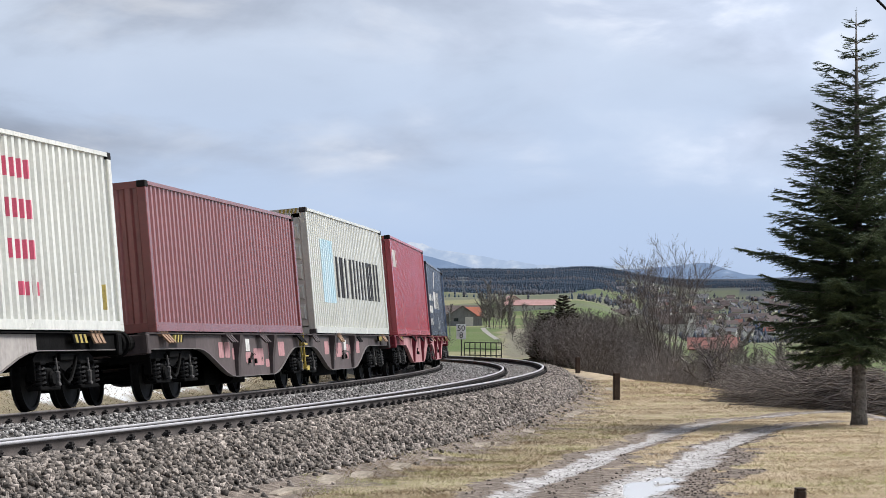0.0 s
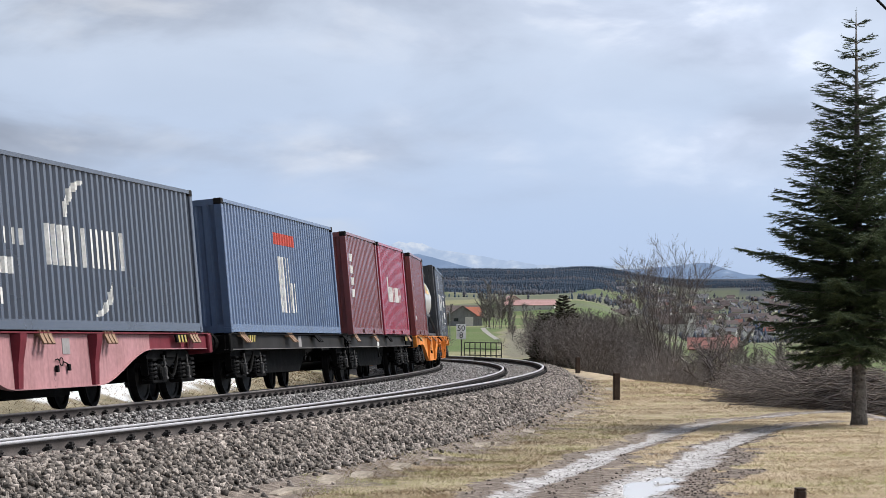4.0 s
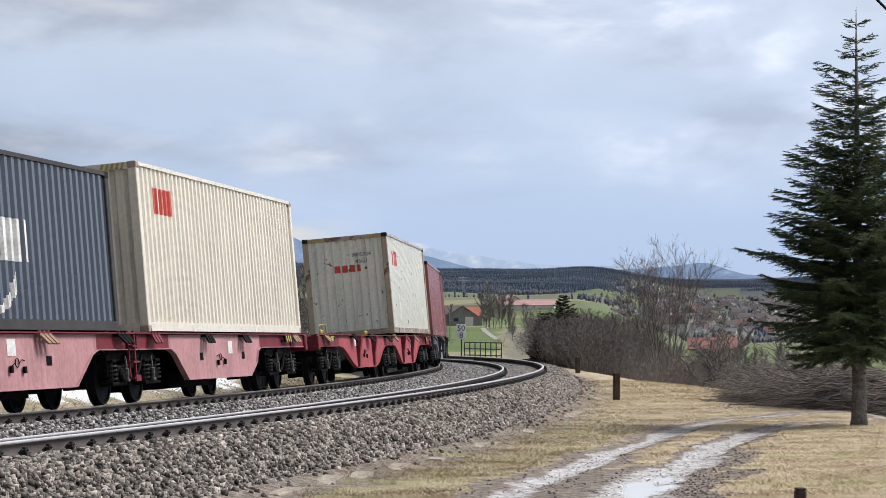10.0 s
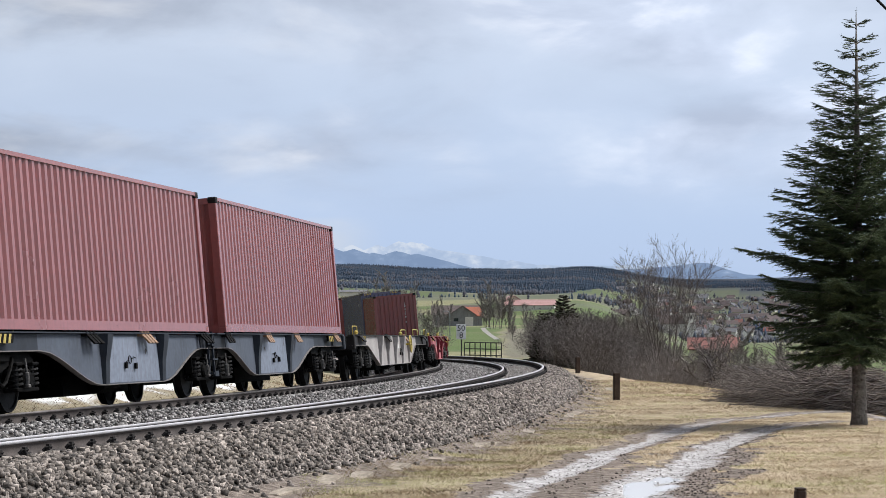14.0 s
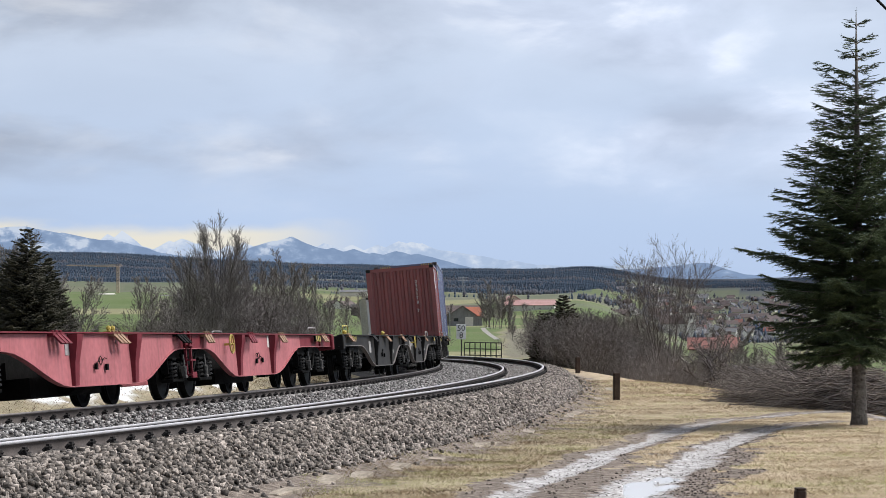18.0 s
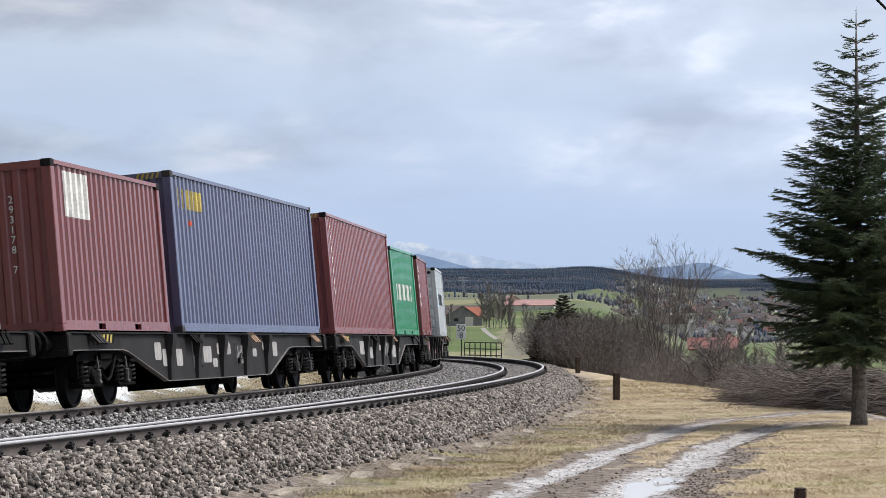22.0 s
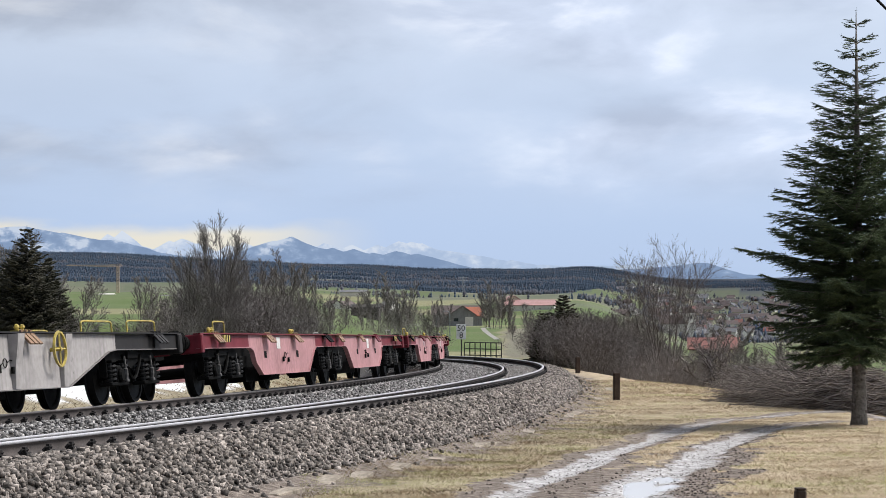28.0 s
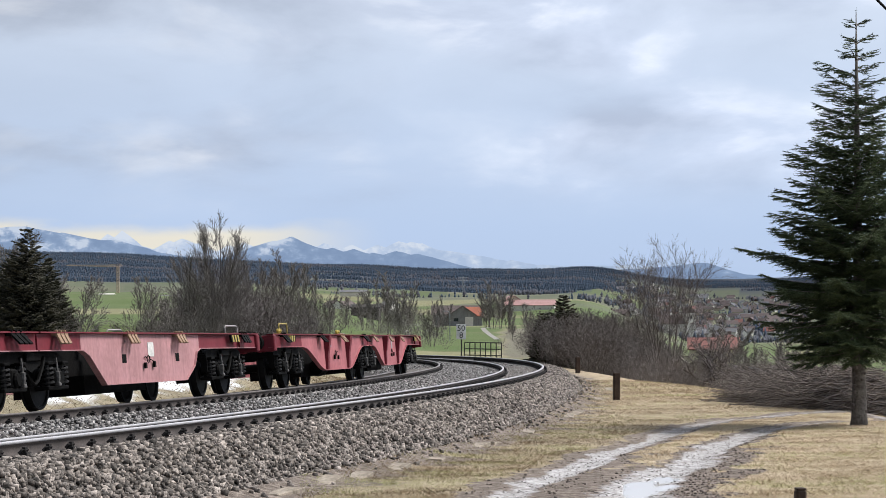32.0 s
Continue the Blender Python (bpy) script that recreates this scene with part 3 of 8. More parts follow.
    if wheel:
        for y in (-1, 1):
            part("hand_wheel", cached(("hand_wheel",), hand_wheel), P_ORANGE if body is P_ORANGE else M_YELLOW, p, "spoked brake hand wheel", m=pose(L - 2.5 if joint else L - 6.4, y * 1.28, 0.93 if joint else 0.88, 0, 0, 0 if y < 0 else 180) @ Matrix.Scale(1.0 if joint else 1.45, 4))
    part("head_stock", cached(("head_stock",), head_stock), edge, p, m=pose(0.1, 0, 0))
    for y in (-0.875, 0.875):
        part("buffer", cached(("buffer",), buffer), M_BLACK, p, m=pose(0, y, 0.98))
    part("coupling", cached(("coupling",), coupling), M_BLACK, p, m=pose(0, 0, 0.98))
    hoop = cached(("hoop", 9, 2), lambda: hoop_rail(0.95, 0.25))
    part("handrail", hoop, M_YELLOW if seed % 2 else P_SILL, p, "bent tube handrail", m=pose(2.3, -0.9, DECK))
    part("handrail", hoop, M_YELLOW if seed % 2 else P_SILL, p, "bent tube handrail", m=pose(0.5, 0.9, DECK - 0.08))
    if style == "long" and empty_deck:
        for x, y in ((L - 2.2, -0.95), (L - 3.9, -0.75), (L - 2.4, 0.9), (3.6, 0.8)):
            part("handrail", cached(("hoop", 15, 2), lambda: hoop_rail(1.5, 0.22)), M_YELLOW, p, "yellow bent tube handrail", m=pose(x, y, DECK))
    return p


def wagon(u0, u1, style, body, edge, label, seed, wheel=True, empty_deck=(False, False), trim=None, panel=None):
    """A whole wagon from u0 to u1 along the train. Returns its halves as (ua, ub) seats for containers."""
    w = tagged(empty("container_wagon"), label, "wagon", "wagons of the train")
    if style == "long":
        b0, b1 = u0 + 2.95, u1 - 2.95
        MOVERS.append((w, None, b0, b1, None))
        L = u1 - u0 - 1.1
        p = add_platform(w, L, style, body, edge, seed, False, wheel=wheel, empty_deck=empty_deck[0], trim=trim, panel=panel)
        p.matrix_basis = pose(-L / 2, 0, 0)
        for y in (-0.875, 0.875):
            part("buffer", cached(("buffer",), buffer), M_BLACK, p, m=pose(L, y, 0.98, 0, 0, 180))
        part("head_stock", cached(("head_stock",), head_stock), edge, p, m=pose(L - 0.1, 0, 0, 0, 0, 180))
        add_bogie(w, b0), add_bogie(w, b1)
        return w
    mid = (u0 + u1) / 2
    b0, b1 = u0 + 2.8, u1 - 2.8
    MOVERS.append((w, None, b0, b1, None))
    L = (u1 - u0) / 2 - 0.6
    for k, (a, b) in enumerate(((b0, mid), (mid, b1))):
        p = add_platform(w, L, style, body, edge, seed + k, True, wheel=wheel and k == 1, empty_deck=empty_deck[k], trim=trim, panel=panel)
        off = pose((a + b) / -2 + (u0 + 0.58) if k == 0 else 0, 0, 0) if k == 0 else pose((u1 - 0.58) - (a + b) / 2, 0, 0, 0, 0, 180)
        MOVERS.append((p, w, a, b, off))
    for u in (b0, mid, b1):
        add_bogie(w, u)
    return w


# ---- train: containers ----
PITCH_C, DEPTH_C = 0.278, 0.050


def corr_line(x0, x1, pitch=PITCH_C, depth=DEPTH_C):
    """Corrugation: (x, inset) breakpoints from x0 to x1."""
    n = max(1, round((x1 - x0) / pitch))
    w = (x1 - x0) / n
    out = []
    for i in range(n):
        a = x0 + i * w
        out += [(a, 0.0), (a + w * 0.38, 0.0), (a + w * 0.54, depth), (a + w * 0.84, depth)]
    return out + [(x1, 0.0)]


def side_panel(L, H):
    m = Mesh()
    pr = corr_line(-L / 2 + 0.15, L / 2 - 0.15)
    m.loft([[(x, d, 0.16) for x, d in pr], [(x, d, H - 0.07) for x, d in pr]], closed=False)
    return m


def end_panel(H):
    m = Mesh()
    pr = corr_line(-1.08, 1.08, 0.24, 0.045)
    m.loft([[(x, d, 0.16) for x, d in pr], [(x, d, H - 0.12) for x, d in pr]], closed=False)
    return m


def roof_panel(L, H):
    m = Mesh()
    pr = corr_line(-L / 2 + 0.15, L / 2 - 0.15, 0.209, 0.02)
    m.loft([[(x, -1.16, H - 0.012 - d) for x, d in pr], [(x, 1.16, H - 0.012 - d) for x, d in pr]], closed=False)
    return m


def corner_post(H):
    m = Mesh()
    m.box(-0.08, 0.08, -0.08, 0.08, 0.11, H - 0.11, 0.012)
    return m


def casting():
    m = Mesh()
    m.box(-0.089, 0.089, -0.081, 0.081, 0, 0.118, 0.012)
    m.lathe([(0.0, -0.084), (0.035, -0.084), (0.035, -0.07), (0.0, -0.07)], (0, 0, 0.06), "y", 8)
    return m


def bottom_rail(L, pockets):
    m = Mesh()
    if pockets:
        cuts = [-L / 2 + 0.16, -1.20, -0.84, 0.84, 1.20, L / 2 - 0.16]
        for a, b in ((0, 1), (2, 3), (4, 5)):
            m.box(cuts[a], cuts[b], -0.03, 0.03, 0.02, 0.17)
        m.box(-1.2, 1.2, -0.028, 0.028, 0.13, 0.168)
        m.box(-1.2, 1.2, -0.028, 0.028, 0.02, 0.04)
    else:
        m.box(-L / 2 + 0.16, L / 2 - 0.16, -0.03, 0.03, 0.0 + 0.02, 0.17)
    return m


def top_rail(L, H):
    m = Mesh()
    m.box(-L / 2 + 0.16, L / 2 - 0.16, -0.03, 0.03, H - 0.075, H - 0.01)
    return m


def cross_rail(z0, z1):
    m = Mesh()
    m.box(-0.05, 0.05, -1.1, 1.1, z0, z1)
    return m


def door_leaf(H):
    m = Mesh()
    m.box(-0.03, 0.03, -0.535, 0.535, 0.20, H - 0.22)
    n = 5
    for i in range(n):
        z = 0.30 + (H - 0.62) * i / n
        m.loft([[(x, y0, z + 0.03 + k), (x, y1, z + 0.03 + k), (x, y1, z + (H - 0.62) / n - 0.06 - k), (x, y0, z + (H - 0.62) / n - 0.06 - k)] for x, y0, y1, k in ((-0.03, -0.49, 0.49, 0.0), (-0.075, -0.45, 0.45, 0.055))])
    return m


def lock_bar(H):
    m = Mesh()
    m.tube([(0, 0, 0.14), (0, 0, H - 0.14)], 0.02, 6)
    for z in (0.14, 0.7, 1.5, H - 0.2):
        m.box(-0.03, 0.03, -0.06, 0.06, z, z + 0.09)
    m.box(-0.05, -0.02, 0.0, 0.30, 1.08, 1.12)
    return m


def height_stripes(H):
    """Slanted warning bars on the upper end beam of a high container."""
    m = Mesh()
    for k in range(5):
        for x in (-1.02 + 0.09 * k, 0.58 + 0.09 * k):
            m.prism([(x, H - 0.125), (x + 0.045, H - 0.125), (x + 0.085, H - 0.02), (x + 0.04, H - 0.02)], -0.008, 0.002)
    return m


def underside(L):
    m = Mesh()
    n = int(L / 0.45)
    m.box(-L / 2 + 0.1, L / 2 - 0.1, -1.15, 1.15, 0.14, 0.165)
    for i in range(n):
        x = -L / 2 + 0.3 + (L - 0.6) * i / (n - 1)
        m.box(x - 0.025, x + 0.025, -1.13, 1.13, 0.03, 0.14)
    return m


def on_side(L, rects, lift=0.004):
    """Painted shapes that follow the corrugation of a long side; rects: x0, z0, x1, z1 and a lean."""
    m = Mesh()
    pr = corr_line(-L / 2 + 0.15, L / 2 - 0.15)
    px, pd = [a for a, _ in pr], [b for _, b in pr]
    for x0, z0, x1, z1, *lean in rects:
        k = lean[0] if lean else 0.0
        xs = sorted({x0, x1, *[x for x in px if x0 < x < x1]})
        for a, b in zip(xs, xs[1:]):
            da, db = np.interp(a, px, pd) - lift, np.interp(b, px, pd) - lift
            m.quad((a, da, z0 + k * (a - x0)), (b, db, z0 + k * (b - x0)), (b, db, z1 + k * (b - x0)), (a, da, z1 + k * (a - x0)))
    return m


def on_end(rects, lift=0.004):
    """The same on the leading end; x runs across as read."""
    m = Mesh()
    pr = corr_line(-1.08, 1.08, 0.24, 0.045)
    px, pd = [a for a, _ in pr], [b for _, b in pr]
    for x0, z0, x1, z1 in rects:
        xs = sorted({x0, x1, *[x for x in px if x0 < x < x1]})
        for a, b in zip(xs, xs[1:]):
            da, db = np.interp(a, px, pd) - lift, np.interp(b, px, pd) - lift
            m.quad((a, da, z0), (b, db, z0), (b, db, z1), (a, da, z1))
    return m


def lettering(text, size):
    """Mesh of words in the built-in font, standing in the xz plane."""
    cu = bpy.data.curves.new("letters", "FONT")
    cu.body, cu.size, cu.align_x, cu.align_y, cu.resolution_u = text, size, "CENTER", "CENTER", 2
    ob = bpy.data.objects.new("letters", cu)
    scene.collection.objects.link(ob)
    bpy.context.view_layer.update()
    me = bpy.data.meshes.new_from_object(ob.evaluated_get(bpy.context.evaluated_depsgraph_get()))
    bpy.data.objects.remove(ob)
    me.transform(Matrix.Rotation(radians(90), 4, "X"))
    me.materials.clear(); me.materials.append(None)
    return me


def container(u, L, H, body, rails, label, seat, doors_first=False, castings=None, raised=0.005, group="containers on the train"):
    """A corrugated freight container centred at u; seat: the stretch of the wagon platform that carries it."""
    c = tagged(empty("shipping_container"), label, "container", group)
    MOVERS.append((c, None, seat[0], seat[1], pose(u - (seat[0] + seat[1]) / 2, 0, DECK + raised)))
    cast = castings or rails
    for y in (-1, 1):
        mm = pose(0, -1.190, 0) if y < 0 else pose(0, 1.190, 0, 0, 0, 180)
        part("side_panel", cached(("side_panel", L, H), lambda: side_panel(L, H)), body, c, "corrugated steel side", m=mm)
        ry = pose(0, y * 1.185, 0)
        part("bottom_rail", cached(("bottom_rail", L), lambda: bottom_rail(L, L < 7)), rails, c, m=ry)
        part("top_rail", cached(("top_rail", L, H), lambda: top_rail(L, H)), rails, c, m=ry)
        for x in (-1, 1):
            part("corner_post", cached(("corner_post", H), lambda: corner_post(H)), rails, c, m=pose(x * (L / 2 - 0.085), y * 1.135, 0))
            for z in (0, H - 0.118):
                part("corner_casting", cached(("casting",), casting), cast if z == 0 or castings else P_SOOT, c, m=pose(x * (L / 2 - 0.089), y * 1.138, z, 0, 0, 0 if y < 0 else 180))
    d_end, p_end = (-1, 1) if doors_first else (1, -1)
    em = pose(-L / 2 + 0.03, 0, 0, 0, 0, -90) if p_end < 0 else pose(L / 2 - 0.03, 0, 0, 0, 0, 90)
    part("end_panel", cached(("end_panel", H), lambda: end_panel(H)), body, c, "corrugated steel end", m=em)
    for y in (-1, 1):
        dm = pose(d_end * (L / 2 - 0.06), y * 0.54, 0, 0, 0, 0 if d_end < 0 else 180)
        d = part("door", cached(("door_leaf", H), lambda: door_leaf(H)), body, c, m=dm)
        for k in (-0.27, 0.27):
            part("locking_bar", cached(("lock_bar", H), lambda: lock_bar(H)), rails, d, m=pose(-0.09, k, 0))
    for x in (-1, 1):
        part("end_sill", cached(("cross_rail", 0), lambda: cross_rail(0.02, 0.17)), rails, c, m=pose(x * (L / 2 - 0.06), 0, 0))
        part("end_header", cached(("cross_rail", H), lambda: cross_rail(H - 0.13, H - 0.01)), rails, c, m=pose(x * (L / 2 - 0.06), 0, 0))
    if H > 2.8:
        hz = cached(("height_stripes", H), lambda: height_stripes(H))
        part("height_stripe", hz, M_YELLOW, c, "yellow slanted bars for extra height", m=pose(-L / 2 + 0.004, 0, 0, 0, 0, -90))
    part("roof_panel", cached(("roof_panel", L, H), lambda: roof_panel(L, H)), body, c, m=pose(0, 0, 0))
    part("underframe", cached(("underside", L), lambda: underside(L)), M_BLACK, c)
    return c


def mark(c, L, rects, mat, label="", name="marking"):
    if "bars" in label:
        for x0, z0, x1, z1, *lean in rects:
            w = (x1 - x0) * 0.36
            strokes = [(x0, z0, x0 + w, z1), (x1 - w, z0, x1, z1)] if x1 - x0 > 0.2 else [(x0, z0, x1, z1)]
            for r in strokes:
                part("letter_bar", on_side(L, [r]), mat, c, m=pose(0, -1.190, 0))
        return None
    return part(name, on_side(L, rects), mat, c, label, m=pose(0, -1.190, 0))


def mark_end(c, L, rects, mat, label="", name="marking"):
    for r in rects:
        part("letter_bar", on_end([r]), mat, c, m=pose(-L / 2 + 0.03, 0, 0, 0, 0, -90))


def words(c, L, text, size, x, z, mat, end=False, doors=False):
    me = lettering(text, size)
    return part("lettering", me, mat, c, "", m=(pose(-L / 2 - (0.02 if doors else -0.02), -x, z, 0, 0, -90) if end else pose(x, -1.2, z)))


def blocks(x, z, w, h, widths, lean=0.0):
    """A row of plain letter-sized bars."""
    tot = sum(abs(a) for a in widths)
    out, at = [], x
    for a in widths:
        s = abs(a) / tot * w
        if a > 0:
            out.append((at, z + lean * (at - x), at + s, z + h + lean * (at - x)))
        at += s
    return out

# ---- ground ----
def smooth(a, b, x):
    k = np.clip((x - a) / (b - a), 0, 1)
    return k * k * (3 - 2 * k)


def waves(x, y, scale, seed=0):
    """Cheap smooth unevenness, about -1 to 1."""
    r = np.random.RandomState(seed)
    out = 0 * x
    for i in range(6):
        a, p, f = r.uniform(0, 6.28), r.uniform(0, 6.28), r.uniform(0.6, 1.7) / scale
        out = out + np.sin((x * np.cos(a) + y * np.sin(a)) * f * 6.28 + p)
    return out / 3.0


def far_height(x, y):
    d, az = np.hypot(x, y), np.arctan2(x, np.maximum(y, 1e-3))
    left = np.interp(d, [0, 60, 150, 200, 250, 400, 450, 600, 900, 1200, 1700, 2400, 3200, 3500, 5000], [-0.4, -1.2, -1.7, -1.2, -0.4, 2.2, 2.2, -1.0, 7, 9, 14, 36, 64, 60, 20])
    mid = np.interp(d, [0, 60, 150, 300, 420, 600, 760, 900, 1100, 1700, 2400, 3200, 3500, 5000], [-0.4, -1.2, -2.3, -3.4, -2.2, -2.7, -1.2, 0.8, 4, 8, 28, 54, 50, 20])
    right = np.interp(d, [0, 60, 100, 150, 200, 300, 500, 800, 1200, 1600, 2000, 2500, 3000, 3600, 5000], [-0.4, -1.3, -2.3, -5, -7, -8, -10, -14, -19, -18, -11, 3, 27, 46, 20])
    a = smooth(-0.07, 0.0, az)
    b = smooth(0.055, 0.112, az)
    left = left + 14 * smooth(2200, 3200, d) * (1 - smooth(-0.155, -0.085, az))
    return left * (1 - a) + a * (mid * (1 - b) + right * b) + waves(x, y, 260, 3) * smooth(300, 900, d) * 2.0


def wood_cover(x, y):
    """1 where the far hills carry closed forest."""
    d, az = np.hypot(x, y), np.arctan2(x, np.maximum(y, 1e-3))
    w = waves(x, y * 0.6, 520, 41) + 0.6 * waves(x, y, 170, 43)
    edge = 2000 - 150 * smooth(-0.06, 0.0, az) + 250 * smooth(0.02, 0.08, az) + 450 * smooth(0.05, 0.10, az)
    return ((d > edge + 150 * waves(x, y, 300, 44)) & (w > -1.15 + 0.2 * smooth(-0.04, 0.0, az) + 1.75 * smooth(0.052, 0.09, az)) & (w < 2.5) | (d > 2950) & (az > 0.05) & (w > -0.5)).astype(float)


def ground_height(x, y):
    x, y = np.asarray(x, float), np.asarray(y, float)
    s, lat = nearest(x, y)
    zr = line(s)[2]
    z = far_height(x, y)
    near = 1 - smooth(70, 130, np.hypot(x, y))
    ln = lat - SPACING
    # right-hand field beside the line, with its brow and the drop behind it
    field = -0.40 - 0.016 * np.clip(y, -40, 52) - 0.011 * np.clip(y - 62, 0, 60)
    brow = np.maximum(3.2, 9.3 - (s - 40) * 0.125)
    drop = np.clip(ln - brow, 0, 60)
    field = field - 0.30 * drop * smooth(0, 5, drop) * smooth(34, 52, s)
    field = field + waves(x, y, 2.2, 5) * 0.004 + waves(x, y, 9.0, 7) * 0.014
    field = field + 0.15 * np.exp(-((ln - 1.9) / 0.5) ** 2) * (1 - smooth(100, 130, s))
    w = smooth(120, 175, s)
    right = field * (1 - w) + z * w
    right = np.maximum(right, z - 4 + 0 * s)
    a, b = rut_distance(x, y)
    right = right - 0.05 * (np.exp(-(a / 0.3) ** 2) + np.exp(-(b / 0.35) ** 2)) * smooth(4, 7, y) * (1 - smooth(50, 56, y))
    # left-hand bank
    bank = zr - 0.75 + 0.72 * smooth(-3.6, -7.5, lat) + waves(x, y, 3.0, 9) * 0.06
    far_l = smooth(-12, -60, lat)
    left = bank * (1 - far_l) + z * far_l
    side = smooth(-1.0, 5.0, lat)
    out = left * (1 - side) + right * side
    # formation under both tracks
    f = smooth(-4.2, -3.2, lat) * (1 - smooth(1.7, 2.2, ln)) * (1 - smooth(330, 400, s))
    return out * (1 - f) + (zr - 0.80) * f


RUT_L = ([5, 14, 20, 26, 31.5, 38.5, 46, 50, 52.8, 54.2, 57.5], [-2.3, -1.2, -0.4, 0.55, 1.6, 2.85, 4.35, 5.2, 6.1, 7.2, 9.6])
RUT_R = ([5, 14, 20, 27.7, 31.5, 37.0, 42.5, 47, 50.3, 52.6, 53.6], [-0.9, 0.2, 1.05, 2.3, 3.0, 4.1, 5.15, 6.3, 7.4, 8.9, 10.2])


def rut_distance(x, y):
    """Signed distance across to the two wheel ruts of the field track."""
    return x - np.interp(y, *RUT_L), x - np.interp(y, *RUT_R)


def track_masks(x, y):
    """Bare earth and wet wheel ruts of the field track."""
    a, b = rut_distance(x, y)
    on = smooth(4, 7, y) * (1 - smooth(57, 60, y))
    edge = waves(x, y * 0.4, 1.1, 61) * 0.10 + waves(x, y, 0.5, 63) * 0.06
    wl = np.interp(y, [5, 26, 34, 44, 50, 56], [0.34, 0.30, 0.27, 0.22, 0.30, 0.34])
    wr = np.interp(y, [5, 28, 33, 38, 44, 50, 56], [0.55, 0.50, 0.42, 0.36, 0.30, 0.26, 0.22])
    rut = np.maximum(1 - smooth(0.55, 1.25, (np.abs(a) + edge) / wl), 1 - smooth(0.60, 1.20, (np.abs(b) + edge * 1.5) / wr))
    # churned strip between the ruts, grassed over further off
    between = (a > 0) * (b < 0) * np.maximum(1 - smooth(33, 39, y + edge * 25), 1 - smooth(0.35, 0.6, np.minimum(a, -b) + edge * 2))
    # dark churned edge beyond the second rut, thin brown fringe before the first
    out_r = (b > 0) * (1 - smooth(0.85, 1.25, (b + edge * 2.5) / np.interp(y, [5, 26, 33, 40, 46, 52], [1.15, 0.95, 0.85, 0.6, 0.38, 0.2])))
    out_l = (a < 0) * (1 - smooth(0.45, 0.75, -a + edge * 2))
    mud = np.clip(np.maximum(np.maximum(rut, between), np.maximum(out_r, out_l * 0.9)), 0, 1) * on
    wet = rut * on * (1 - 0.25 * smooth(40, 50, y))
    return mud, wet


M_GROUND = bpy.data.materials.new("meadow_ground")


